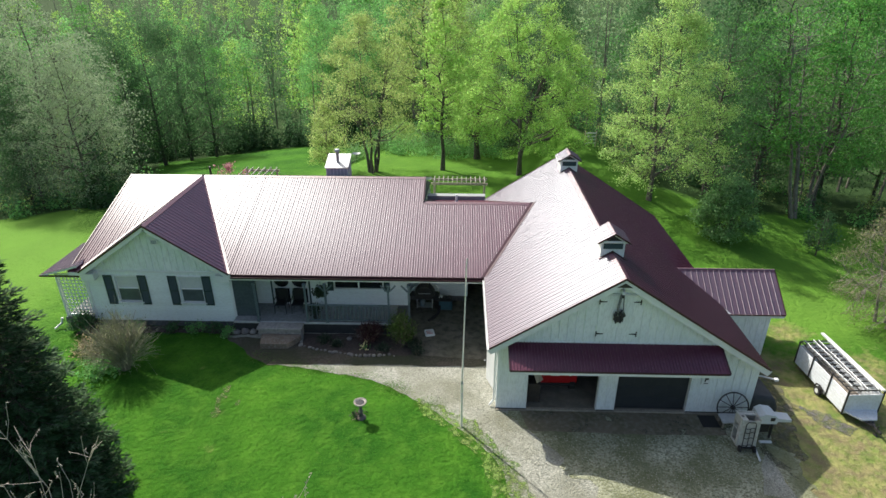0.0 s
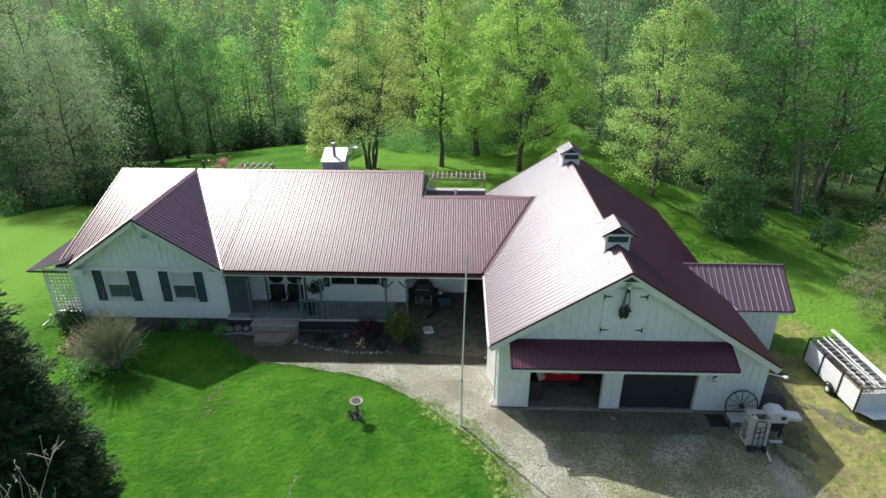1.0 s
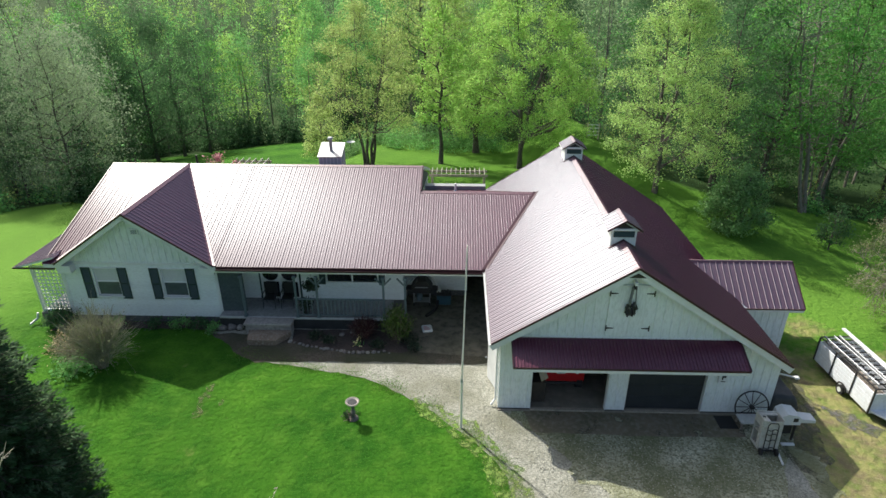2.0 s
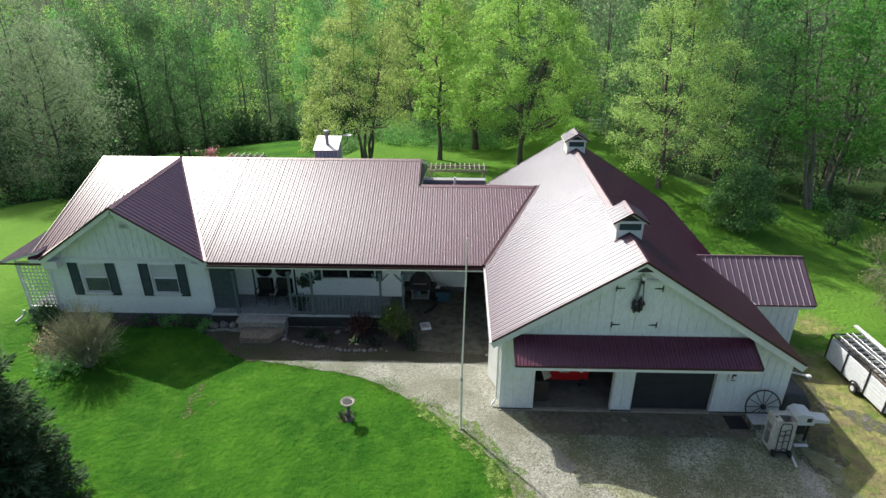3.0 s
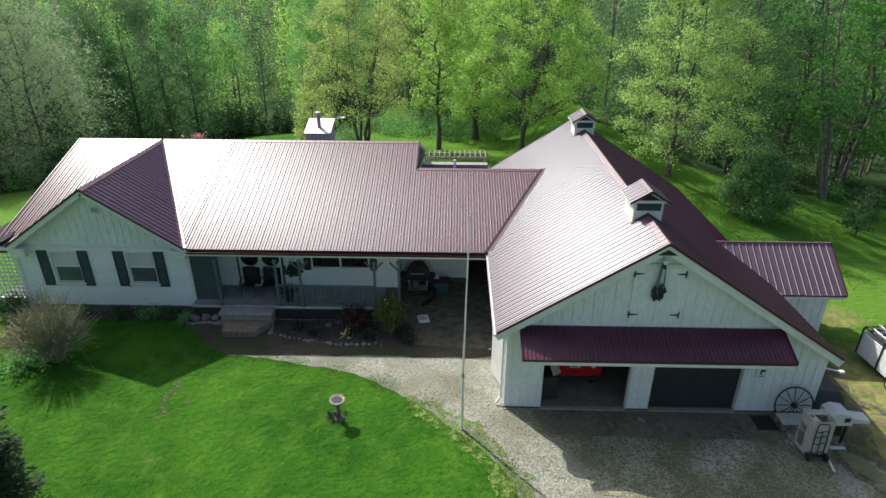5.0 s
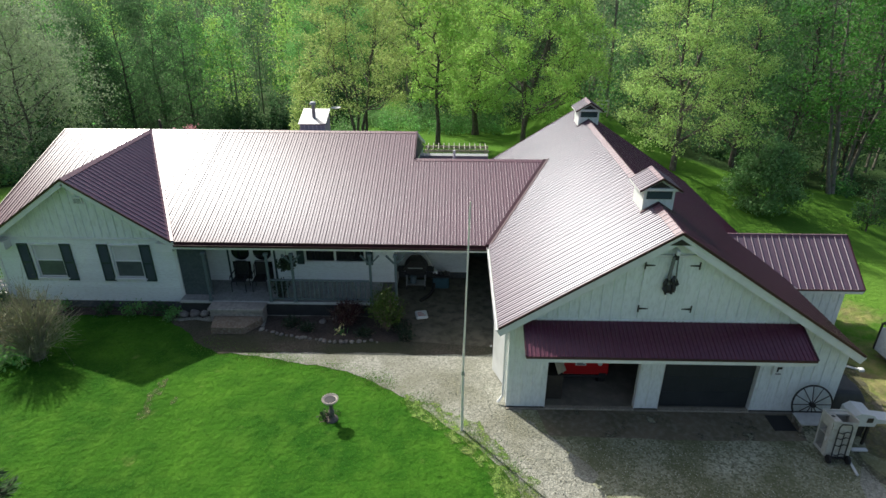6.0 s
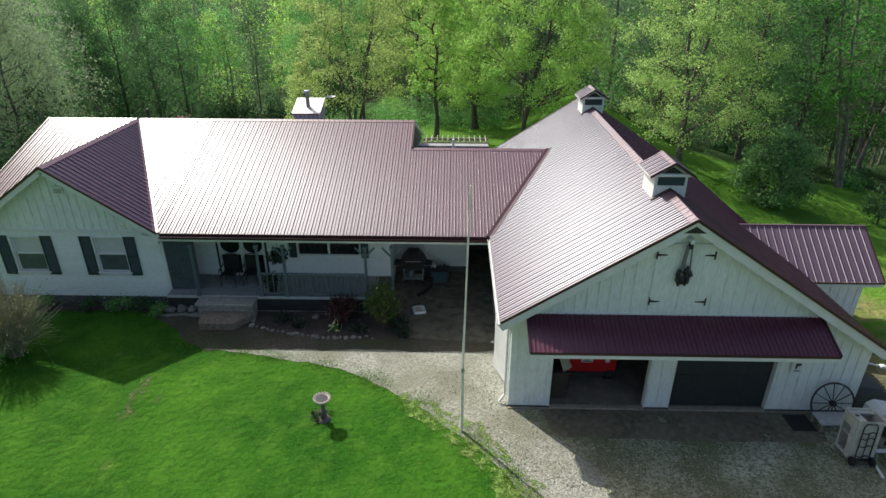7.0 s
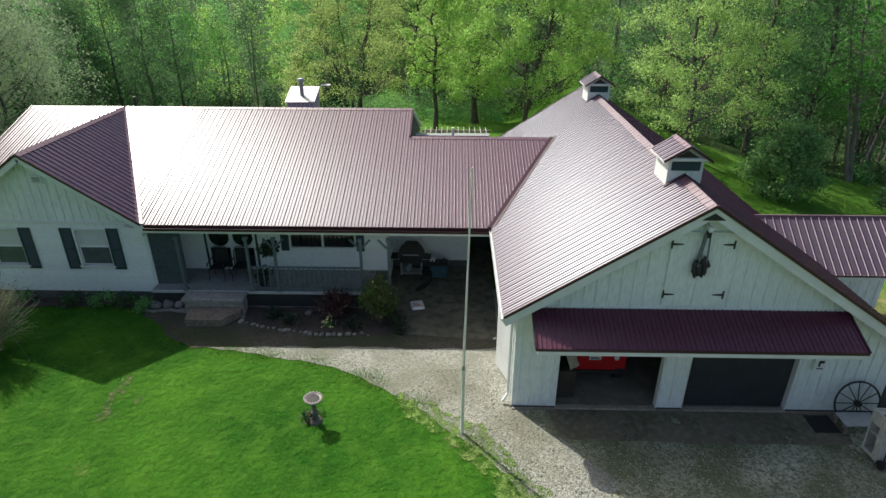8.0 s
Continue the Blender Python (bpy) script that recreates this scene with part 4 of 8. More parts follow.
g = Geo().box(PX0 - 0.06, PX0, PY - 0.04, PY + 0.06, PZ0 - 0.06, PZ1 + 0.06).box(PX1, PX1 + 0.06, PY - 0.04, PY + 0.06, PZ0 - 0.06, PZ1 + 0.06)
g.box(PX0, PX1, PY - 0.04, PY + 0.06, PZ1, PZ1 + 0.06).box(PX0, PX1, PY - 0.05, PY + 0.06, PZ0 - 0.06, PZ0).box(-6.39, -6.31, PY - 0.03, PY + 0.06, PZ0, PZ1)
pw = part("porch_window", g, FASCIA, house, "wide dark window in two lights")
for a, b in ((PX0, -6.39), (-6.31, PX1)):
    part("pane", Geo().box(a, b, PY + 0.03, PY + 0.04, PZ0, PZ1), GLASS, pw)
for a, b in ((PX0 - 0.36, PX0 - 0.08), (PX1 + 0.08, PX1 + 0.36)):
    shutter(a, b, 1.42, 2.2, PY - 0.02, house)

# chimney chase behind the ridge
g = Geo().box(-9.22, -7.98, 14.1, 15.3, 3.4, 5.2).prism([(14.1, 5.2), (15.3, 5.2), (15.3, 5.6)], 0, -9.22, -7.98)
ch = part("chimney_chase", g, mat("grey_chase_siding", (0.42, 0.46, 0.5), 0.6, (0.36, 0.4, 0.44), 2), house, "grey boxed chimney with a sloping metal top")
for i in range(7):
    part("chase_batten", Geo().box(-9.2 + i * 0.2, -9.17 + i * 0.2, 14.08, 14.1, 4.4, 5.18), FASCIA, ch)
part("chase_top", Geo().beam((-8.6, 14.02, 5.2), (-8.6, 15.38, 5.65), 1.34, 0.04), GALV, ch)
part("flue", Geo().tube([(-8.6, 14.6, 5.2), (-8.6, 14.6, 5.98)], 0.09, 14), GALV, ch, smooth=40)
part("flue_cap", Geo().lathe([(0.0, 0.12), (0.13, 0.1), (0.17, 0.02), (0.17, -0.02), (0.09, -0.02), (0.09, -0.2)], (-8.6, 14.6, 6.06), 16), GALV, ch, smooth=40)

# ---- garage ----
garage = thing("garage", (4.9, 7, 0), "white board and batten garage with burgundy steel roof", "garage")
left, right = (AZ - AP * AX, AP, 0.0), (AZ + AP * AX, -AP, 0.0)
# the sunward slope takes the high-glare copy of the steel, the other plain ROOF
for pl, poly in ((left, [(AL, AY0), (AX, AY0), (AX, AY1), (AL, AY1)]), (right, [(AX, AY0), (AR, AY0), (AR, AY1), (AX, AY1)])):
    roof_sheet("roof_slope", poly, pl, "y", garage, 0.006, GLARE_STEEL if pl is left else ROOF)
    roof_deck("roof_deck", poly, pl, garage, 0.15)
cap("ridge_cap", (AX, AY0, AZ), (AX, AY1, AZ), (1, 0, -AP), (-1, 0, -AP), garage, 0.2)
for xe, ye in ((AL, AY0 - 0.015), (AR, AY0 - 0.015), (AL, AY1 + 0.015), (AR, AY1 + 0.015)):
    part("rake_trim", Geo().beam((AX, ye, AZ), (xe, ye, AZ - AP * abs(xe - AX)), 0.035, 0.075), TRIM_RED, garage)
for xe in (AL, AR):
    part("rake_board", Geo().beam((AX, AY0 + 0.03, AZ - 0.17), (xe, AY0 + 0.03, AZ - 0.17 - AP * abs(xe - AX)), 0.04, 0.24), FASCIA, garage)
gutter((AL - 0.02, AY0, AZ - AP * (AX - AL) - 0.03), (AL - 0.02, EY - 0.1, AZ - AP * (AX - AL) - 0.03), garage, (-1, 0, 0), "white metal gutter", FASCIA, 0.6)
GZ_L, GZ_R = AZ - 0.15 - AP * AX, AZ - 0.15 - AP * (9.78 - AX)
for x0, x1 in ((0.0, 1.17), (3.885, 4.58), (7.34, 9.78)):
    part("wall_pier", Geo().box(x0, x1, 0.0, 0.16, 0.0, 2.2), WHITE, garage)
g = Geo()
g.prism([(0.0, 2.2), (9.78, 2.2), (9.78, GZ_R), (AX, AZ - 0.15), (0.0, GZ_L)], 1, 0.0, 0.16)
gwall = part("front_wall", g, WHITE, garage, "white board and batten gable wall")
part("side_wall", Geo().box(0.0, 0.16, 0.16, 14.0, 0.0, GZ_L), WHITE, garage)
part("side_wall", Geo().box(9.62, 9.78, 0.16, 14.0, -0.4, GZ_R), WHITE, garage)
part("rear_wall", Geo().prism([(0.0, 0.0), (9.78, 0.0), (9.78, GZ_R), (AX, AZ - 0.15), (0.0, GZ_L)], 1, 13.84, 14.0), WHITE, garage)
part("garage_floor", Geo().box(-0.0, 9.78, -0.12, 13.9, -0.3, 0.045), mat("oily_floor_concrete", (0.2, 0.18, 0.14), 0.8, (0.15, 0.135, 0.105), 0.8, (0.24, 0.215, 0.17), 3, 0.002, 30), garage, "stained brown concrete floor slab")
for i in range(34):
    x = 0.15 + i * 0.292
    if x > 9.7:
        break
    top = AZ - 0.3 - AP * abs(x - AX)
    lo = 3.2 if 0.3 < x < 8.1 else 0.12
    if not (3.35 < x < 5.1) and top > lo + 0.1:
        part("batten", Geo().box(x - 0.022, x + 0.022, -0.028, 0.0, lo, top, 0.004), WHITE, gwall)
    if any(a + 0.05 < x < b - 0.05 for a, b in ((0.3, 1.17), (3.885, 4.58), (7.34, 8.1))):
        part("batten", Geo().box(x - 0.022, x + 0.022, -0.028, 0.0, 0.12, 2.6, 0.004), WHITE, gwall)
for i in range(16):
    y = 0.3 + i * 0.3
    part("batten", Geo().box(-0.028, 0.0, y - 0.022, y + 0.022, 0.1, GZ_L - 0.05, 0.004), WHITE, gwall)
for x0, x1 in ((0.0, 1.17), (3.885, 4.58), (7.34, 9.8)):
    part("wall_base", Geo().box(x0 - 0.015, x1 + 0.015, -0.04, 0.0, 0.0, 0.06, 0.006), RUBBER, gwall)
for x in (1.17, 3.885, 4.58, 7.34):
    part("door_jamb", Geo().box(x - 0.012, x + 0.012, -0.03, 0.17, 0.04, 2.2, 0.004), FASCIA, gwall)
# roll-up door, shut
gd = part("overhead_door", Geo().box(4.6, 7.32, 0.16, 0.19, 0.05, 2.2), DOORGREY, garage, "closed slate grey sectional door")
for r in range(4):
    part("door_panel", Geo().box(4.6, 7.32, 0.13, 0.16, 0.06 + r * 0.535, 0.06 + r * 0.535 + 0.525, 0.008), DOORGREY, gd)
    for c in range(4):
        x = 4.72 + c * 0.64
        part("panel_field", Geo().box(x, x + 0.54, 0.122, 0.131, 0.14 + r * 0.535, 0.5 + r * 0.535, 0.006), DOORGREY, gd)
# loft doors with strap hinges
part("loft_door", Geo().box(3.5, 4.22, -0.05, -0.002, 3.32, 5.2, 0.006), WHITE, gwall)
part("loft_door", Geo().box(4.23, 4.95, -0.05, -0.002, 3.32, 5.2, 0.006), WHITE, gwall)
for x in (3.72, 3.96, 4.48, 4.72):
    part("door_seam", Geo().box(x - 0.008, x + 0.008, -0.056, -0.048, 3.34, 5.18), WHITE, gwall)
for x, s in ((3.5, 1), (4.95, -1)):
    for z in (3.62, 4.97):
        h = Geo().box(x - 0.02, x + 0.02, -0.07, -0.05, z - 0.11, z + 0.11, 0.004)
        h.prism([(x, z - 0.03), (x + s * 0.26, z - 0.012), (x + s * 0.26, z + 0.012), (x, z + 0.03)][::s], 1, -0.066, -0.05)
        part("strap_hinge", h, BLACK, gwall, "black iron strap hinge")
part("loft_header", Geo().box(3.42, 5.03, -0.05, -0.002, 5.2, 5.28, 0.006), FASCIA, gwall)
part("apex_vent", Geo().prism([(AX - 0.27, 5.69), (AX + 0.27, 5.69), (AX, 5.86)], 1, AY0 - 0.005, AY0 + 0.012), BLACK, gwall)
hoist = part("hoist_beam", Geo().box(AX - 0.05, AX + 0.05, -0.3, 0.0, 5.38, 5.5, 0.01), FASCIA, gwall)
part("pulley", Geo().tube([(AX - 0.03, -0.2, 5.3), (AX + 0.03, -0.2, 5.3)], 0.09, 14).box(AX - 0.05, AX + 0.05, -0.24, -0.16, 5.26, 5.4), BLACK, hoist)
g = Geo().tube([(AX - 0.05, -0.2, 5.3), (AX - 0.09, -0.19, 4.8), (AX - 0.06, -0.15, 4.45)], 0.045, 6).tube([(AX + 0.05, -0.2, 5.3), (AX + 0.1, -0.17, 4.7), (AX + 0.13, -0.15, 4.2)], 0.02, 6)
part("hoist_rope", g, mat("grey_rope", (0.16, 0.17, 0.16), 0.9), hoist)
rnd = random.Random(5)
g = Geo()
for i in range(14):
    x, z = AX + rnd.uniform(-0.15, 0.14), 4.44 + rnd.uniform(-0.2, 0.16)
    g.tube([(x, -0.15, z + 0.14), (x + rnd.uniform(-0.05, 0.05), -0.17, z), (x + rnd.uniform(-0.06, 0.06), -0.15, z - 0.13)], [0.025, 0.055, 0.025], 6)
part("hay_fork", g, BLACK, hoist, "black iron hay fork on a rope")
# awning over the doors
part("awning_deck", Geo().prism([(0.02, 3.2), (0.02, 3.06), (-1.1, 2.58), (-1.1, 2.69)], 0, 0.42, 8.06), FASCIA, garage)
ap = (3.16, 0.0, 0.42)
roof_sheet("awning_roof", [(0.36, -1.12), (8.1, -1.12), (8.1, 0.0), (0.36, 0.0)], ap, "x", garage, 0.03)
part("awning_trim", Geo().beam((0.35, -1.13, 2.715), (0.35, 0, 3.19), 0.04, 0.08).beam((8.11, -1.13, 2.715), (8.11, 0, 3.19), 0.04, 0.08).beam((0.35, -1.13, 2.69), (8.11, -1.13, 2.69), 0.03, 0.07), TRIM_RED, garage)
part("awning_fascia", Geo().box(0.4, 8.08, -1.12, -1.08, 2.53, 2.655, 0.004), FASCIA, garage)
part("wall_flashing", Geo().box(0.3, 8.15, -0.035, 0.0, 3.17, 3.22), FASCIA, garage)
for x in (3.4, 5.05):
    part("awning_brace", Geo().beam((4.23, -0.02, 2.0), (4.23 + (x - 4.23) * 0.0, -0.7, 2.6), 0.07, 0.09), WHITE, garage)


def cupola(y):
    """A louvred box astride the ridge under its own small gable roof."""
    h, y1 = 0.44, y + 0.95
    g = Geo()
    zb = AZ - AP * h - 0.1
    for ya, yb in ((y, y + 0.03), (y1 - 0.03, y1)):
        g.prism([(AX - h, zb), (AX + h, zb), (AX + h, 6.46), (AX, 6.72), (AX - h, 6.46)], 1, ya, yb)
    for s in (-1, 1):
        g.box(AX + s * h, AX + s * (h - 0.03), y + 0.03, y1 - 0.03, zb, 6.46)
    c = part("cupola", g, WHITE, garage, "white louvred cupola with a burgundy roof")
    sl = 0.62
    for s in (-1, 1):
        poly = [(AX, y - 0.1), (AX + s * 0.6, y - 0.1), (AX + s * 0.6, y1 + 0.1), (AX, y1 + 0.1)]
        pl = (6.8 + s * sl * AX, -s * sl, 0.0)
        roof_sheet("cupola_roof", poly, pl, "y", c, 0.006, GLARE_STEEL)
        roof_deck("cupola_deck", poly, pl, c, 0.05)
    cap("cupola_ridge", (AX, y - 0.1, 6.8), (AX, y1 + 0.1, 6.8), (1, 0, -sl), (-1, 0, -sl), c, 0.12)
    t = Geo()
    for s in (-1, 1):
        t.beam((AX, y - 0.12, 6.8), (AX + s * 0.61, y - 0.12, 6.8 - sl * 0.61), 0.03, 0.06)
    part("cupola_trim", t, TRIM_RED, c)
    part("louvre_opening", Geo().box(AX - 0.36, AX + 0.36, y - 0.012, y - 0.002, 6.16, 6.4), SHUTTER, c)
    for i in range(5):
        z = 6.17 + i * 0.045
        part("louvre", Geo().prism([(y - 0.03, z), (y - 0.024, z), (y - 0.004, z + 0.04), (y - 0.01, z + 0.04)], 0, AX - 0.36, AX + 0.36), SHUTTER, c)
    part("cupola_band", Geo().box(AX - 0.5, AX + 0.5, y - 0.09, y - 0.0, 6.42, 6.5, 0.008), FASCIA, c)
    part("gable_louvre", Geo().prism([(AX - 0.28, 6.51), (AX + 0.28, 6.51), (AX, 6.68)], 1, y - 0.03, y - 0.002), BLACK, c)
    part("cupola_flashing", Geo().beam((AX - 0.5, y - 0.05, AZ - AP * 0.5 + 0.05), (AX, y - 0.05, AZ + 0.05), 0.1, 0.02).beam((AX, y - 0.05, AZ + 0.05), (AX + 0.5, y - 0.05, AZ - AP * 0.5 + 0.05), 0.1, 0.02), TRIM_RED, c)


cupola(1.8)
cupola(11.85)

# side shed
SY0, SY1, SZ0, SZ1, SX1 = 3.88, 5.6, 2.09, 3.38, 12.6
sp = (SZ1 - SZ0) / (SY1 - SY0)
shed = thing("side_shed", (11, 6, 0), "small white lean-to with a burgundy steel roof beside the garage", "shed")
pl = (SZ0 - sp * SY0, 0.0, sp)
TALL = ((0.0, 0.0), (0.008, 0.032), (0.02, 0.032), (0.028, 0.0), (0.1, 0.0), (0.106, 0.006), (0.118, 0.006), (0.124, 0.0), (0.165, 0.0), (0.171, 0.006), (0.183, 0.006), (0.189, 0.0))
roof_sheet("roof_slope", [(AX + (AZ - SZ1) / AP - 0.1, SY1), (AX + (AZ - SZ0) / AP, SY0), (SX1, SY0), (SX1, SY1)], pl, "x", shed, 0.006, GLARE_STEEL, 0.12, 0.25, TALL)
# pale colour paints the sunlit line along the shed ridge
part("ridge_roll", Geo().tube([(8.3, SY1, SZ1 + 0.03), (SX1, SY1, SZ1 + 0.03)], 0.028, 8), mat("sunlit_ridge_steel", (0.3, 0.19, 0.21), 0.5, (0.24, 0.15, 0.17), 3), shed, smooth=60)
roof_deck("roof_deck", [(8.4, SY1), (10.2, SY0), (SX1, SY0), (SX1, SY1)], pl, shed, 0.1)
bp = (SZ1 + sp * SY1, 0.0, -sp)
roof_sheet("roof_slope_rear", [(8.4, SY1), (SX1, SY1), (SX1, 7.3), (10.2, 7.3)], bp, "x", shed)
cap("ridge_cap", (8.3, SY1, SZ1), (SX1, SY1, SZ1), (0, -1, -sp), (0, 1, -sp), shed, 0.12)
part("eave_trim", Geo().beam((10.1, SY0 - 0.01, SZ0 - 0.01), (SX1, SY0 - 0.01, SZ0 - 0.01), 0.03, 0.07).beam((SX1 + 0.01, SY0, SZ0), (SX1 + 0.01, SY1, SZ1), 0.03, 0.07), TRIM_RED, shed)
part("fascia", Geo().box(9.9, SX1 - 0.02, SY0 + 0.01, SY0 + 0.05, SZ0 - 0.16, SZ0 - 0.04), FASCIA, shed)
sw = part("shed_wall", Geo().box(9.78, 12.2, 4.2, 4.32, -0.6, 2.3).box(12.08, 12.2, 4.32, 7.0, -0.9, 2.2).prism([(4.2, 2.2), (7.0, 2.2), (SY1, SZ1 - 0.12)], 0, 12.08, 12.2).box(9.78, 12.08, 6.88, 7.0, -0.9, 2.2), WHITE, shed)
for i in range(8):
    x = 9.95 + i * 0.3
    part("batten", Geo().box(x - 0.02, x + 0.02, 4.175, 4.2, -0.4, 2.15), WHITE, sw)
# lattice porch on the west end
lp = thing("side_porch", (-19.8, 6.5, 0), "lean-to porch roof with white lattice at the house end", "porch")
wp = (2.83 + 0.28 * 20.8, 0.28, 0.0)
poly = [(-20.8, 5.15), (-18.95, 5.15), (-18.95, 9.0), (-20.8, 8.6)]
roof_sheet("roof_slope", poly, wp, "y", lp, 0.006, GLARE_STEEL)
roof_deck("roof_deck", poly, wp, lp, 0.08)
part("eave_trim", Geo().beam((-20.82, 5.14, 2.81), (-18.95, 5.14, 2.81), 0.03, 0.08), TRIM_RED, lp)
part("lattice_frame", Geo().box(-20.45, -20.35, 5.56, 5.66, 0.0, 2.72, 0.01).box(-19.12, -19.02, 5.56, 5.66, 0.3, 2.72, 0.01).box(-20.35, -19.12, 5.58, 5.64, 2.6, 2.7).box(-20.35, -19.12, 5.58, 5.64, 0.4, 0.5), FASCIA, lp)
g = Geo()
for i in range(7):
    x = -20.35 + 1.23 * (i + 0.5) / 7
    g.box(x - 0.028, x + 0.028, 5.592, 5.6, 0.5, 2.6)
for i in range(12):
    z = 0.5 + 2.1 * (i + 0.5) / 12
    g.box(-20.35, -19.12, 5.602, 5.61, z - 0.028, z + 0.028)
part("lattice", g, FASCIA, lp, "white square lattice")
part("porch_base", Geo().box(-20.5, -18.95, 5.5, 8.6, 0.0, 0.35, 0.01), DARKSTONE, lp)


# ---- trees ----
def leaves(rng, pts, size, spread, flat=0.0):
    """Small pointed quads about the points given."""
    k = len(pts)
    c = pts + rng.normal(0, spread, (k, 3))
    u = rng.normal(0, 1, (k, 3))
    u[:, 2] *= 1 - flat
    u /= np.linalg.norm(u, axis=1)[:, None]
    w = rng.normal(0, 1, (k, 3))
    w -= u * (u * w).sum(1)[:, None]
    w /= np.linalg.norm(w, axis=1)[:, None]
    s = size * rng.uniform(0.55, 1.35, (k, 1))
    a, b = u * s * 0.62, w * s * 0.38
    return np.stack([c - a, c - b * 1.1 - a * 0.1, c + a, c + b - a * 0.1], 1)


def tree_parts(seed, H, R, base, nleaf, size, rt, stems=1, limbs=22, low=0.25, round_=1.0, subs=5, lean=0.0, airy=0.0):
    """Trunk geometry and leaf quads of a broadleaf tree, standing at the origin. base: height of the lowest limbs; round_: how full its shoulders are."""
    rng = np.random.default_rng(seed)
    g = Geo()
    anchors = []
    for st in range(stems):
        ang = 2 * math.pi * st / max(stems, 1) + rng.uniform(0, 6)
        out = (0.12 * H if stems > 1 else 0.02 * H)
        top = np.array([math.cos(ang) * out + lean * H, math.sin(ang) * out, H * rng.uniform(0.86, 0.97)])
        wob = rng.normal(0, 0.006 * H, (8, 3))
        tr = []
        for i in range(8):
            t = i / 7
            p = np.array([0, 0, -0.3]) * (1 - t) + top * t
            p[:2] = top[:2] * t ** 1.3 + wob[i, :2] * (t > 0) + (np.array([math.cos(ang), math.sin(ang)]) * 0.15 * (stems > 1))
            tr.append(p)
        tr = np.array(tr)
        r0 = rt * (0.75 if stems > 1 else 1)
        g.tube(tr, [r0 * 1.35] + [max(0.02, r0 * (1 - i / 7.4)) for i in range(1, 8)], 8)
        n = max(4, limbs // stems)
        for i in range(n):
            f = (i + rng.uniform(0, 0.9)) / n
            z = base + (H * 0.93 - base) * f
            t = min(1, z / top[2])
            k = t * 7
            i0 = min(int(k), 6)
            s = tr[i0] + (tr[i0 + 1] - tr[i0]) * (k - i0)
            az = i * 2.4 + rng.uniform(-0.4, 0.4)
            # envelope of the crown
            env = R * max(0.12, math.sin(math.pi * min(1, (low + (1 - low) * f)) ** (0.9 * round_)) ** 0.7)
            L = env * rng.uniform(0.7, 1.08)
            d = np.array([math.cos(az), math.sin(az), 0])
            rise = L * (0.35 + 0.55 * f) * rng.uniform(0.7, 1.2)
            e = s + d * L + np.array([0, 0, rise])
            mid = s + d * L * 0.5 + np.array([0, 0, rise * 0.35]) + rng.normal(0, 0.06 * L, 3)
            rb = max(0.02, r0 * 0.42 * (1 - t * 0.75))
            g.tube([s, mid, e], [rb, rb * 0.6, 0.012], 5, False)
            for j in range(subs):
                q = rng.uniform(0.3, 1.0)
                p = (s + (mid - s) * q * 2) if q < 0.5 else (mid + (e - mid) * (q - 0.5) * 2)
                dd = rng.normal(0, 1, 3) + d * 0.8 + np.array([0, 0, 0.5])
                dd /= np.linalg.norm(dd)
                l2 = L * rng.uniform(0.22, 0.45)
                e2 = p + dd * l2
                g.tube([p, p + dd * l2 * 0.5 + rng.normal(0, 0.05 * l2, 3), e2], [rb * 0.35, rb * 0.22, 0.008], 3, False)
                for x in np.linspace(0.25, 1.0, 5):
                    anchors.append(p + dd * l2 * x)
            for x in np.linspace(0.45, 1.0, 5):
                anchors.append(mid + (e - mid) * (x - 0.5) * 2)
    anchors = np.array(anchors)
    wgt = rng.uniform(0.2, 1.0, len(anchors)) ** 2
    pick = rng.choice(len(anchors), nleaf, p=wgt / wgt.sum())
    return g, leaves(rng, anchors[pick], size, airy or size * 1.15)


def tree(name, at, material, label, bark=None, **k):
    x, y = at
    z = float(land(x, y))
    ob = thing(name, (x, y, z), label, "tree")
    g, lv = tree_parts(**k)
    g.v = [(a + x, b + y, c + z) for a, b, c in g.v]
    part("trunk", g, bark or BARK, ob, smooth=60)
    cr = new("crown", quads("crown", lv, material))
    cr.parent = ob
    BASE[cr] = BASE[ob]
    return ob


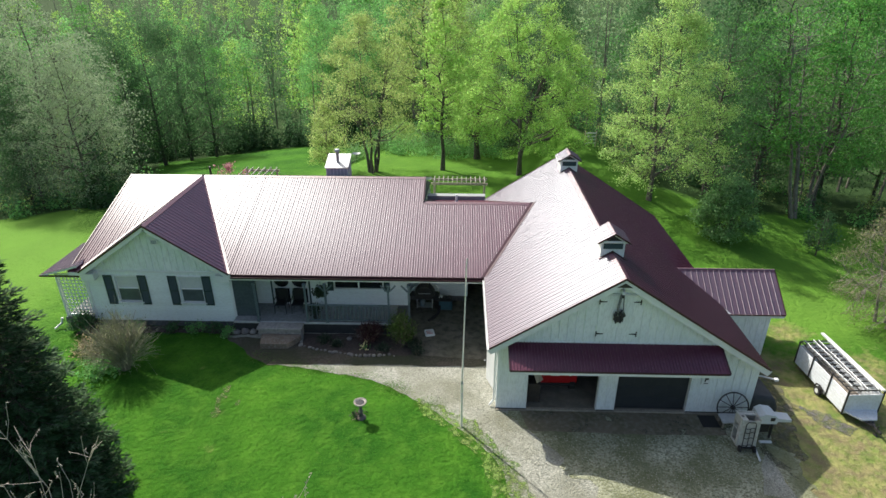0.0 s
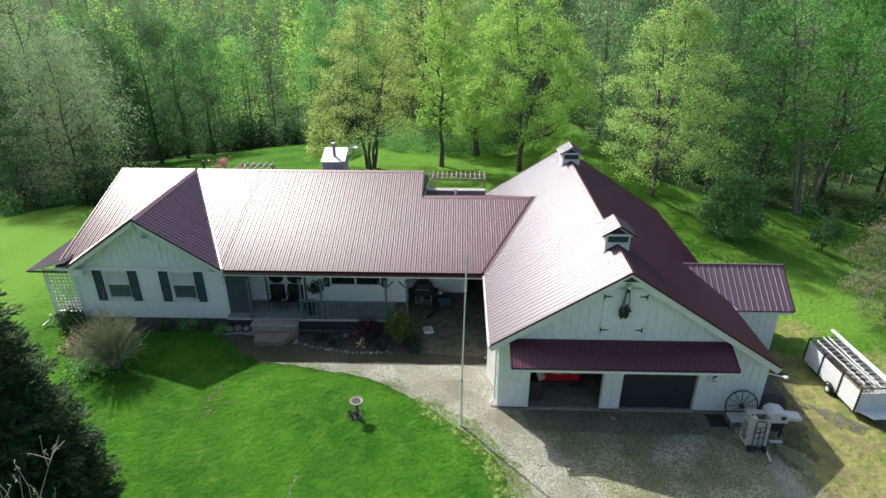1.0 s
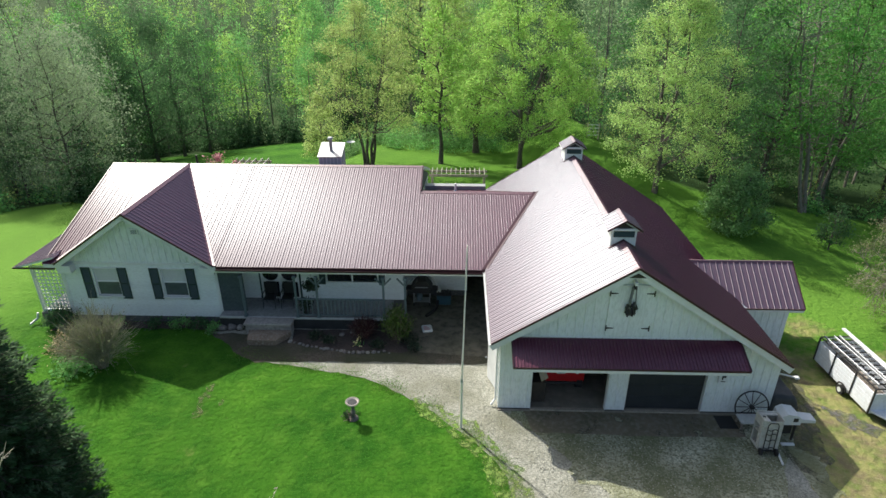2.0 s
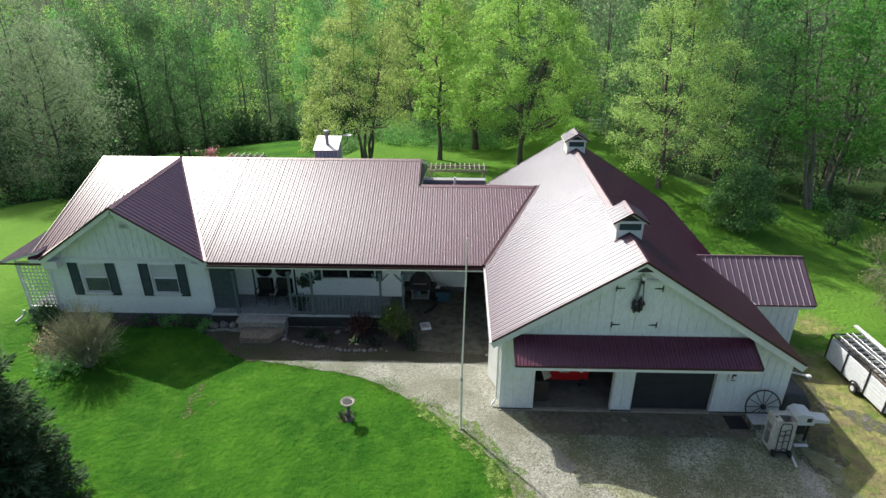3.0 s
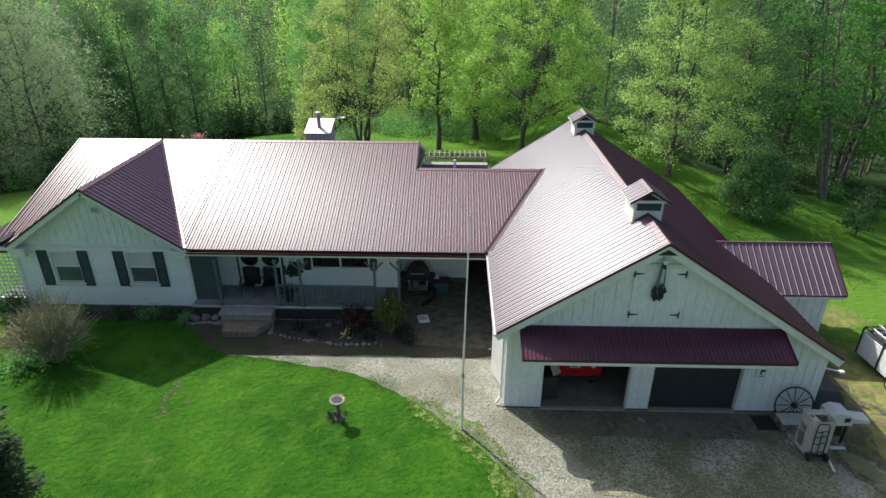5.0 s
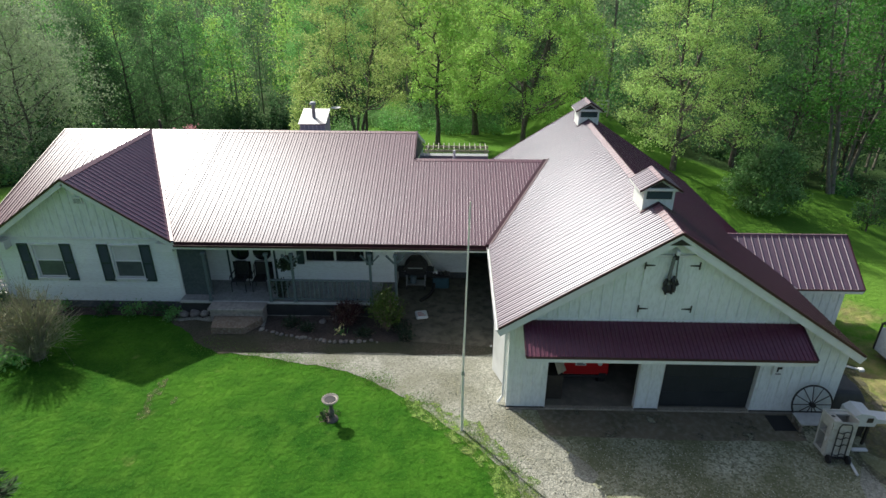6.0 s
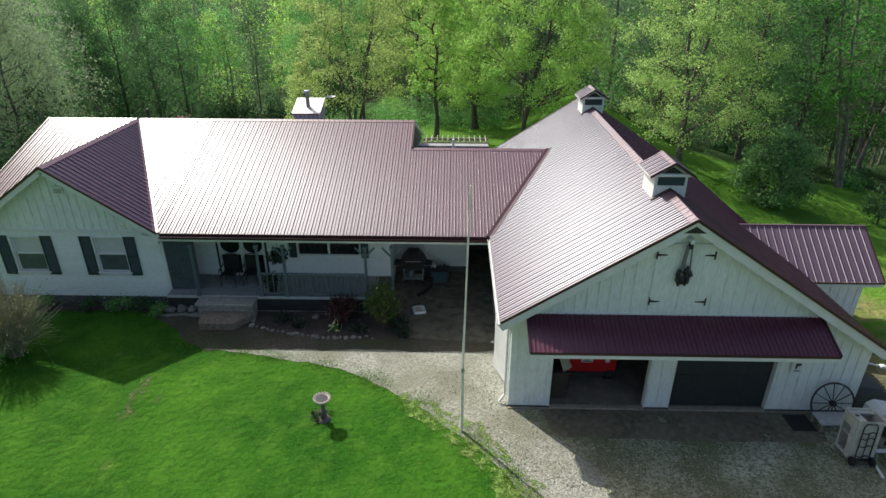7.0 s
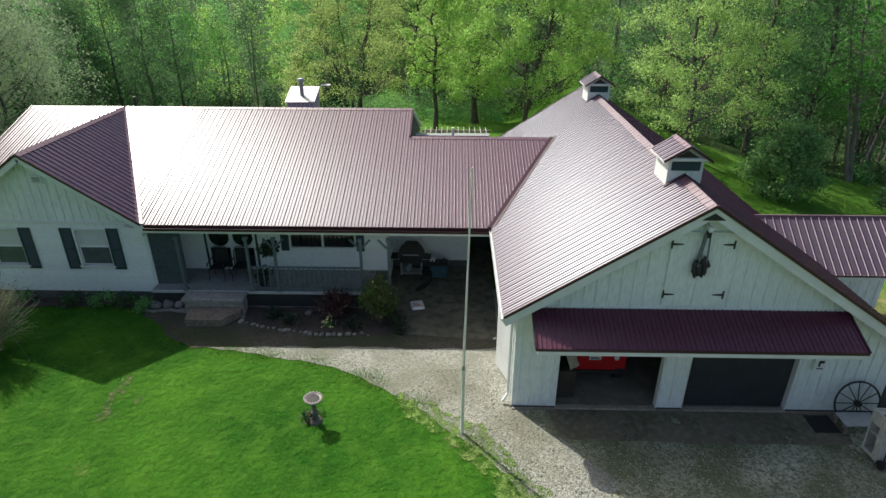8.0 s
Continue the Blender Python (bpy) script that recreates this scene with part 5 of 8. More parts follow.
def crown_parts(seed, H, R, base, nleaf, size, rt, clumps=260, stems=1, fan=0.12, egg=0.8, shell=0.5, puff=0.34, lean=(0, 0), gaps=0.25, flat=0.62, sprays=2, fork=0.0):
    """A full-crowned tree: trunk, rising limbs, a twig to every leaf clump, clumps filling an egg-shaped crown that has gaps."""
    rng = np.random.default_rng(seed)
    g = Geo()

    def radius(f):
        return R * np.maximum(0.04, np.sin(math.pi * (0.16 + 0.84 * f) ** egg)) ** 0.62
    nodes, thick = [], []
    for st in range(stems):
        ang = 2.1 * st + rng.uniform(0, 0.8)
        out = fan * H * (stems > 1)
        top = np.array([math.cos(ang) * out + lean[0], math.sin(ang) * out + lean[1], H * rng.uniform(0.8, 0.93)])
        tr = []
        for i in range(9):
            t = i / 8
            rise = (max(0.0, t - fork) / (1 - fork)) ** (0.75 if fork else 1.1)
            p = top * (rise, rise, t) + rng.normal(0, 0.012 * H * (fork * 8 < i < 8), 3) * (1, 1, 0)
            p[:2] += np.array([math.cos(ang), math.sin(ang)]) * 0.3 * (stems > 1 and not fork)
            p[2] -= 0.3 * (i == 0)
            tr.append(p)
        tr = np.array(tr)
        r0 = rt * (0.72 if stems > 1 else 1)
        g.tube(tr, [r0 * 1.4] + [max(0.025, r0 * (1 - i / 8.6)) for i in range(1, 9)], 8)
        nl = max(6, 26 // stems)
        for i in range(nl):
            f = (i + rng.uniform(0, 0.8)) / nl
            t = (base * 0.8 + (H * 0.82 - base * 0.8) * f) / top[2]
            k = min(t, 0.999) * 8
            i0 = int(k)
            p0 = tr[i0] + (tr[i0 + 1] - tr[i0]) * (k - i0)
            az = i * 2.4 + rng.uniform(-0.5, 0.5)
            fz = np.clip((p0[2] - base) / (H - base) + 0.18, 0.03, 0.97)
            L = float(radius(fz)) * rng.uniform(0.6, 0.85)
            d = np.array([math.cos(az), math.sin(az), 0])
            e = p0 + d * L + np.array([0, 0, L * rng.uniform(0.35, 0.8)])
            m = p0 + d * L * 0.5 + np.array([0, 0, L * 0.2]) + rng.normal(0, 0.05 * L, 3)
            rb = max(0.03, r0 * 0.5 * (1 - 0.75 * f))
            g.tube([p0, m, e], [rb, rb * 0.62, 0.014], 5, False)
            for q in np.linspace(0.25, 1, 6):
                nodes.append(p0 + (m - p0) * q * 2 if q < 0.5 else m + (e - m) * (q - 0.5) * 2)
                thick.append(rb * (1 - 0.8 * q))
        for q in np.linspace(0.5, 1, 5):
            k = q * 7.99
            nodes.append(tr[int(k)] + (tr[int(k) + 1] - tr[int(k)]) * (k - int(k)))
            thick.append(0.03)
    nodes, thick = np.array(nodes), np.array(thick)
    off = rng.uniform(0, 50)
    pts, tips = [], []
    while len(tips) < clumps:
        f = rng.uniform(0.0, 1.0)
        a = rng.uniform(0, 2 * math.pi)
        q = shell + (1 - shell) * rng.uniform(0, 1) ** 0.7
        rr = float(radius(f)) * q * (1 + 0.26 * noise.noise((math.cos(a) * 1.7 + off, math.sin(a) * 1.7, f * 3.5)))
        p = np.array([math.cos(a) * rr + lean[0] * f, math.sin(a) * rr + lean[1] * f, base + (H - base) * f])
        if noise.noise((p[0] * 0.55 + off, p[1] * 0.55, p[2] * 0.7)) < -1 + gaps * 2.6 - 0.25 and rng.uniform() < 0.75:
            continue
        if rng.uniform() > (rr / R) + 0.25:
            continue
        tips.append(p)
    for p in tips:
        dd = np.linalg.norm(nodes - p - (0, 0, -0.5), axis=1)
        j = int(dd.argmin())
        s = nodes[j]
        mid = (s + p) / 2 + rng.normal(0, 0.08, 3) + (0, 0, -0.06)
        r = max(0.012, min(0.03, thick[j] * 0.6))
        g.tube([s, mid, p], [r, r * 0.7, 0.006], 3, False)
        for _ in range(sprays):
            g.tube([mid + (p - mid) * 0.4, p + rng.normal(0, puff * 0.8, 3)], [r * 0.6, 0.004], 3, False)
    tips = np.array(tips)
    w = rng.uniform(0.4, 1.0, len(tips))
    heart = tips[rng.choice(len(tips), nleaf, p=w / w.sum())]
    c = heart + rng.normal(0, 1, (nleaf, 3)) * np.array([puff, puff, puff * flat])
    lv = leaves(rng, c, size, size * 0.3)
    return g, lv, swell(lv, heart)


def full_tree(name, at, material, label, bark=None, **k):
    x, y = at
    z = float(land(x, y))
    ob = thing(name, (x, y, z), label, "tree")
    g, lv, nm = crown_parts(**k)
    g.v = [(a + x, b + y, c + z) for a, b, c in g.v]
    part("trunk", g, bark or BARK, ob, smooth=60)
    cr = new("crown", quads("crown", lv, material, nm))
    cr.parent = ob
    BASE[cr] = BASE[ob]
    return ob


# specimen trees behind the house
full_tree("maple_tree", (3.6, 31.0), LEAF_LIME, "full rounded maple in bright lime spring leaf", seed=11, H=14.6, R=6.2, base=3.0, nleaf=52000, size=0.11, rt=0.27, clumps=330, stems=4, fork=0.24, fan=0.16, shell=0.4, puff=0.34, gaps=0.49)
full_tree("maple_tree", (-9.28, 32.0), LEAF_OLIVE, "multi-stemmed tree with a wide fan of thin olive leaf", seed=12, H=13.1, R=4.95, base=3.4, nleaf=25000, size=0.095, rt=0.19, clumps=240, stems=4, fan=0.17, egg=0.62, shell=0.3, puff=0.35, gaps=0.43, lean=(-0.5, 0))
full_tree("young_tree", (-3.1, 33.0), LEAF_LIME, "slender young tree in light green leaf", seed=13, H=14.5, R=2.1, base=3.4, nleaf=9500, size=0.14, rt=0.19, clumps=130, shell=0.3, puff=0.27, gaps=0.4)
full_tree("broadleaf_tree", (11.6, 20.6), LEAF_YELLOW, "tall full tree in yellow-green spring leaf", seed=14, H=13.2, R=4.1, base=2.0, nleaf=36000, size=0.09, rt=0.22, clumps=350, stems=2, fork=0.35, fan=0.07, egg=0.64, shell=0.35, puff=0.29, gaps=0.45, lean=(0.1, 0))
full_tree("broadleaf_tree", (0.15, 38.2), LEAF_LIME, "low spreading tree in light green leaf on the back lawn", seed=15, H=9.0, R=3.0, base=2.3, nleaf=9000, size=0.14, rt=0.3, clumps=110, puff=0.3)
full_tree("broadleaf_tree", (-5.27, 47.0), LEAF_OLIVE, "tree in light green spring leaf at the wood edge", seed=16, H=21, R=4.6, base=5.0, nleaf=14000, size=0.16, rt=0.24, clumps=260, puff=0.4)
full_tree("hawthorn_tree", (-13.95, 35.0), LEAF_OLIVE, "small upright tree in pale spring leaf", seed=17, H=6.9, R=1.75, base=1.4, nleaf=5500, size=0.12, rt=0.1, clumps=90, puff=0.26, shell=0.3)
tree("redbud_tree", (-16.9, 19.2), LEAF_PINK, "small tree in pink blossom behind the house", seed=18, H=4.1, R=2.0, base=1.0, nleaf=800, size=0.12, rt=0.06, limbs=12, low=0.4)
full_tree("lilac_bush", (15.5, 17.0), LEAF_LILAC, "large bushy dark green shrub on the lawn", seed=19, H=3.9, R=1.75, base=0.3, nleaf=14000, size=0.11, rt=0.1, clumps=230, stems=3, shell=0.4, puff=0.26, gaps=0.5, egg=0.7)
full_tree("small_shrub", (21.66, 16.9), LEAF_DARK, "small feathery sapling on the lawn beyond the shed", seed=20, H=3.0, R=0.8, base=0.4, nleaf=1600, size=0.1, rt=0.05, clumps=60, puff=0.18)
full_tree("budding_tree", (19.3, 6.9), BUDTAN, "grey-olive budding tree with fine bare twigs", PALEBARK, seed=21, H=6.8, R=2.7, base=0.5, nleaf=17000, size=0.055, rt=0.1, clumps=460, stems=4, fan=0.16, shell=0.3, puff=0.2)

# woods: front rows as single trees
VARIANTS = []
KINDS = [(LEAF_LIME, "tall woodland tree in lime spring leaf", 13000, 0.13), (LEAF_GREEN, "tall woodland tree in fresh green leaf", 13000, 0.13), (LEAF_GREY, "tall woodland tree in thin grey-green leaf", 13000, 0.115),
         (LEAF_GREY, "tall pale-barked tree barely in leaf", 7500, 0.1), (LEAF_DARK, "tall woodland tree in dark leaf, shade put into its colour", 12500, 0.135), (LEAF_VIVID, "woodland tree in layered vivid green leaf", 13000, 0.14),
         (LEAF_GREEN, "slender pale pole of a tree with leaf at its top", 8500, 0.12), (LEAF_HAZE, "broad layered tree in grey-olive bud", 17000, 0.11)]
SHAPES = [dict(R=3.7, base=3.5, clumps=190, lean=(0.8, 0)), dict(R=3.9, base=2.6, clumps=200), dict(R=3.5, base=4.0, clumps=170, lean=(-1.2, 0.4)), dict(R=3.0, base=5.5, clumps=150, lean=(1.0, 0.6)),
          dict(R=3.8, base=1.4, clumps=210), dict(R=3.6, base=3.6, clumps=170, lean=(0.5, 0), flat=0.4, puff=0.52), dict(R=2.5, base=9.0, clumps=100, rt=0.13, lean=(0.4, 0.3)), dict(R=5.2, base=2.2, clumps=420, flat=0.22, puff=0.62)]
for i, ((m, lb, nl, sz), shape) in enumerate(zip(KINDS, SHAPES)):
    VARIANTS.append((lb, m, crown_parts(**dict(dict(seed=40 + i, H=17.0, nleaf=nl, size=sz, rt=0.19, egg=0.75, shell=0.35, puff=0.5, sprays=0), **shape))))
MASTERS = {}


def wood_tree(i, x, y, s, rot, sz):
    lb, m, (g, lv, nm) = VARIANTS[i]
    z = float(land(x, y))
    mm = Matrix.Translation((x, y, z - 0.1)) @ Matrix.Rotation(rot, 4, "Z") @ Matrix.Diagonal((s, s, s * sz, 1))
    if i not in MASTERS:
        ob = thing("woodland_tree", (0, 0, 0), lb, "tree", "woodland trees")
        part("trunk", g, PALEBARK if i in (2, 3, 6) else BARK, ob, smooth=60)
        cr = new("crown", quads("crown", lv, m, nm))
        cr.parent = ob
        MASTERS[i] = ob
        ob.matrix_basis = mm
        return
    c = copy_thing(MASTERS[i], Matrix.Identity(4))
    c.matrix_basis = mm


rnd = random.Random(3)
far = {}


def weights(x, y, r):
    """How often each kind of tree stands at x in row r of the woods."""
    # dark leaf of kind 4 paints the woods' shade in western and inner rows
    if x < -29 and y < 60:
        return (0.2, 0.8, 2, 1, 4, 0.3, 0.5, 4)
    if x < -10:
        return (0.2, 0.3, 0.2, 1.0, 1.5, 0.2, 9, 0) if r < 2 else (0.4, 0.5, 0.2, 0.5, 5, 0.5, 4, 0) if r < 5 else (3.0, 5, 0.6, 0.5, 2.0, 2, 3, 0)
    if x < 4:
        return (2.2, 2.4, 2.5, 2.0, 1.5, 1.2, 1, 0)
    if x < 14:
        return (0.8, 1.0, 2.0, 3.0, 4.0, 0.6, 1, 0)
    if r < 1:
        return (0.3, 1.2, 0.6, 1.6, 2.0, 5.0, 1.0, 0) if x < 25 else (0.0, 0.6, 1.5, 2.0, 5.0, 2.0, 0.4, 0)
    return (0.3, 1.2, 1.0, 2.0, 6.5, 2.2, 0.6, 0)


for r, off in enumerate((1.5, 5.5, 10, 15, 21, 28, 37, 48, 62, 80, 104, 130, 160)):
    x = -190 + rnd.uniform(0, 4)
    while x < 170:
        px = x + rnd.uniform(-1.6, 1.6)
        y = float(edge_left(px)) + off + rnd.uniform(-1.6, 1.6)
        if px > 14 and r < 3:
            y += 1.8
        if abs(px + 0.5) < 0.80 * (y + 18) + 5 and y > 12 and not in_glade(px, y) and (r < 6 or px < -6 or (px > 9 and r < 12)):
            i = rnd.choices(range(8), weights(px, y, r))[0]
            s, sz = rnd.uniform(0.8, 1.12), rnd.uniform(0.9, 1.15)
            if 9 < px < 17 and r < 2:
                x += 4
                continue
            if px < -27 and r < 1:
                i, s = rnd.choices((4, 2, 7), (5, 1, 2))[0], s * 0.72
            if r < 3 and (r < 1 or y < 60):
                wood_tree(i, px, y, s, rnd.uniform(0, 6.28), sz)
            else:
                far.setdefault(i, []).append((px, y, s, sz, rnd.uniform(0, 6.28)))
        x += (rnd.uniform(4.4, 6.6) + (r * 0.25 if r < 6 else 0.6)) * (0.55 if -44 < px < -7 and y > 60 else 1)
# dark trees closing the west corner of the glade, added to shade its lawn
for x, y, s in ((-44, 56, 0.95), (-42, 59, 1.15), (-39.5, 61.5, 1.1), (-36.5, 63, 1.0), (-46.5, 60, 1.1)):
    wood_tree(4, x, y, s, x * 1.7, 1.05)
for i, spots in far.items():
    lb, m, (g, lv, nm) = VARIANTS[i]
    rng = np.random.default_rng(90 + i)
    allq, alln, tv, tf = [], [], [], []
    for px, y, s, sz, rot in spots:
        z = float(land(px, y))
        c, sn = math.cos(rot), math.sin(rot)
        pick = rng.choice(len(lv), len(lv) // (4 if y < 84 and px < -6 or y < 50 else 8 if y < 105 else 14), replace=False)
        sub, sn_ = lv[pick], nm[pick]
        mid = sub.mean(1, keepdims=True)
        sub = mid + (sub - mid) * (1.7 if y < 84 and px < -6 or y < 50 else 2.3 if y < 105 else 3.0)
        q = np.stack([(sub[..., 0] * c - sub[..., 1] * sn) * s + px, (sub[..., 0] * sn + sub[..., 1] * c) * s + y, sub[..., 2] * s * sz + z], -1)
        allq.append(q)
        alln.append(np.stack([sn_[:, 0] * c - sn_[:, 1] * sn, sn_[:, 0] * sn + sn_[:, 1] * c, sn_[:, 2]], -1))
        k = len(tv)
        tube = Geo().tube([(px, y, z - 0.3), (px + rng.normal(0, 0.2), y, z + 8 * s), (px + rng.normal(0, 0.4), y, z + 15 * s * sz)], [0.15, 0.11, 0.03], 5, False)
        tv += tube.v
        tf += [tuple(a + k for a in f) for f in tube.f]
    ob = new("far_woods", quads("far_woods", np.concatenate(allq), m, np.concatenate(alln)))
    tagged(ob, "distant hillside woods in mixed spring leaf", "woods", kind="stuff")
    t = Geo()
    t.v, t.f = tv, tf
    me = mesh_of("far_trunks", t)
    me.materials.append(PALEBARK)
    tagged(new("far_trunks", me), "grey trunks of the distant woods", "woods", kind="stuff")
# undergrowth along the wood edge
rng = np.random.default_rng(8)
for m, nm, lb, k0, sz, hi in ((LEAF_DARK, "undergrowth", "dark shrubby undergrowth at the wood edge", 150, 0.2, 1.25), (LEAF_GREEN, "undergrowth", "fresh green undergrowth below the trees", 80, 0.2, 0.9),
                              (LEAF_OLIVE, "undergrowth", "pale olive saplings along the wood edge", 70, 0.15, 2.0)):
    pts = []
    for _ in range(k0):
        x = rng.uniform(-66, 50)
        y = float(edge_left(x)) + rng.uniform(-0.4, 13) * (0.6 if x < -20 else 1)
        if in_glade(x, y) or (x > 16 and rng.uniform() < 0.55):
            continue
        r = rng.uniform(0.6, 1.7) * (0.7 if x > 16 else 1)
        d = rng.normal(0, 0.5, (210, 3)) * np.array([r, r, r * hi])
        p = d + np.array([x, y, 0])
        p[:, 2] = land(p[:, 0], p[:, 1]) + np.abs(d[:, 2]) * 1.5
        pts.append(p)
    ob = new(nm, quads(nm, leaves(rng, np.concatenate(pts), sz, 0.12), m))
    tagged(ob, lb, "undergrowth", kind="stuff")
# dark evergreen thicket along the far end and the west side of the glade
for m, count, lb in ((NEEDLE, 64, "dark evergreen thicket at the foot of the glade"), (LEAF_DARK, 36, "dark green brush at the foot of the glade")):
    pts = []
    for k in range(count):
        if k % 4:
            x, y, r = rng.uniform(-50, -9), 66 + rng.uniform(-1.0, 7), rng.uniform(1.2, 2.6)
            if k % 9 == 1:
                x, y, r = rng.uniform(-54, -44), 74 + rng.uniform(-2, 3), rng.uniform(4.5, 6.0)
        else:
            y, r = rng.uniform(25, 58), rng.uniform(1.2, 3.0)
            x = -29.5 - (y - 26) * 0.5 - rng.uniform(0, 3)
        d = rng.normal(0, 0.5, (420, 3)) * np.array([r * 0.62, r * 0.62, r * 1.25])
        d[:, :2] *= np.clip(1.3 - np.abs(d[:, 2:]) / (1.5 * r), 0.2, 1)
        p = d + np.array([x, y, 0])
        p[:, 2] = land(p[:, 0], p[:, 1]) + np.abs(d[:, 2]) * 1.7
        pts.append(p)
    tagged(new("thicket", quads("thicket", leaves(rng, np.concatenate(pts), 0.26, 0.15), m)), lb, "thicket", kind="stuff")
# shrubs behind the specimen trees
pts = []
for _ in range(44):
    x, y, r = rng.uniform(-14, 2.5), rng.uniform(40.0, 48), rng.uniform(0.7, 1.5)
    d = rng.normal(0, 0.5, (330, 3)) * np.array([r, r, r * 1.2])
    p = d + np.array([x, y, 0])
    p[:, 2] = land(p[:, 0], p[:, 1]) + np.abs(d[:, 2]) * 1.5
    pts.append(p)
tagged(new("thicket", quads("thicket", leaves(rng, np.concatenate(pts), 0.13, 0.1), LEAF_LILAC)), "dark green thicket at the edge of the back lawn", "thicket", kind="stuff")
pts = []
for _ in range(26):
    x, y, r = rng.uniform(-9.0, 2.8), rng.uniform(38.0, 43.0), rng.uniform(0.5, 1.15)
    d = rng.normal(0, 0.5, (260, 3)) * np.array([r, r, r * 1.1])
    p = d + np.array([x, y, 0])
    p[:, 2] = land(p[:, 0], p[:, 1]) + np.abs(d[:, 2]) * 1.5
    pts.append(p)
tagged(new("brush", quads("brush", leaves(rng, np.concatenate(pts), 0.12, 0.1), LEAF_GREEN)), "light green brush below the back lawn trees", "brush", kind="stuff")
# tall grey leaning trees standing at the edge of the right-hand woods
def ash_tree(at, stems, seed, label):
    """A slim tree of a few bending stems with wispy side branches and thin leaf high up; each stem: its radius and the points it bends through."""
    x, y = at
    z = float(land(x, y))
    rng = np.random.default_rng(seed)
    ob = thing("ash_tree", (x, y, z), label, "tree")
    g, tips = Geo(), []
    for r, pts in stems:
        pts = np.array(pts, float) + (x, y, z)
        t = np.linspace(0, len(pts) - 1, 13)
        line = np.stack([np.interp(t, range(len(pts)), pts[:, k]) for k in range(3)], 1)
        line[1:-1] = (line[:-2] + line[1:-1] * 2 + line[2:]) / 4 + rng.normal(0, 0.05, (11, 3)) * (1, 1, 0)
        g.tube(line, [r * 1.35] + [max(0.02, r * (1 - 0.86 * q / 12)) for q in range(1, 13)], 8)
        for k in range(26):
            f = rng.uniform(0.3, 1.0)
            p = line[int(f * 12 - 1e-6)]
            a, l = rng.uniform(0, 6.28), rng.uniform(1.0, 2.8) * (1.25 - 0.6 * f)
            e = p + np.array([math.cos(a) * l, math.sin(a) * l, l * rng.uniform(0.1, 0.7)])
            m = (p + e) / 2 + rng.normal(0, 0.12, 3)
            g.tube([p, m, e], [0.034, 0.022, 0.008], 4, False)
            for _ in range(3):
                q = e + rng.normal(0, 0.45, 3)
                g.tube([m + (e - m) * rng.uniform(0, 0.8), q], [0.013, 0.005], 3, False)
                if f > 0.55:
                    tips.append(q)
    part("trunk", g, PALEBARK, ob, smooth=60)
    tips = np.array(tips)
    heart = tips[rng.integers(0, len(tips), 1500)]
    lv = leaves(rng, heart + rng.normal(0, 0.3, (1500, 3)), 0.15, 0.05)
    cr = new("crown", quads("crown", lv, LEAF_GREY, swell(lv, heart)))
    cr.parent = ob
    BASE[cr] = BASE[ob]


ash_tree((23.9, 24.3), [(0.13, [(0, 0, -0.3), (-1.0, 0.2, 4), (-2.1, 0.2, 8), (-3.0, 0, 12.3), (-3.4, 0, 15)]), (0.19, [(0.45, 0.5, -0.3), (-0.3, 0.7, 4.5), (-1.2, 0.8, 9), (-1.9, 0.8, 14)])], 61, "tall grey twin-stemmed tree, bare below and thinly leaved above")
ash_tree((26.4, 26.9), [(0.14, [(0, 0, -0.3), (-0.15, 0, 3.7), (-0.1, 0, 8.2), (-0.7, 0, 12), (-0.9, 0, 15)]), (0.11, [(0.2, 0.1, -0.3), (0.4, 0, 4.2), (1.15, 0, 6.2), (1.3, 0, 8.6), (1.85, 0, 11.8), (2.5, 0, 14)]),
                        (0.08, [(-0.3, 0.3, -0.3), (-0.9, 0.4, 4), (-1.2, 0.3, 9), (-1.0, 0.2, 12)])], 62, "cluster of slim grey crooked stems, thinly leaved above")


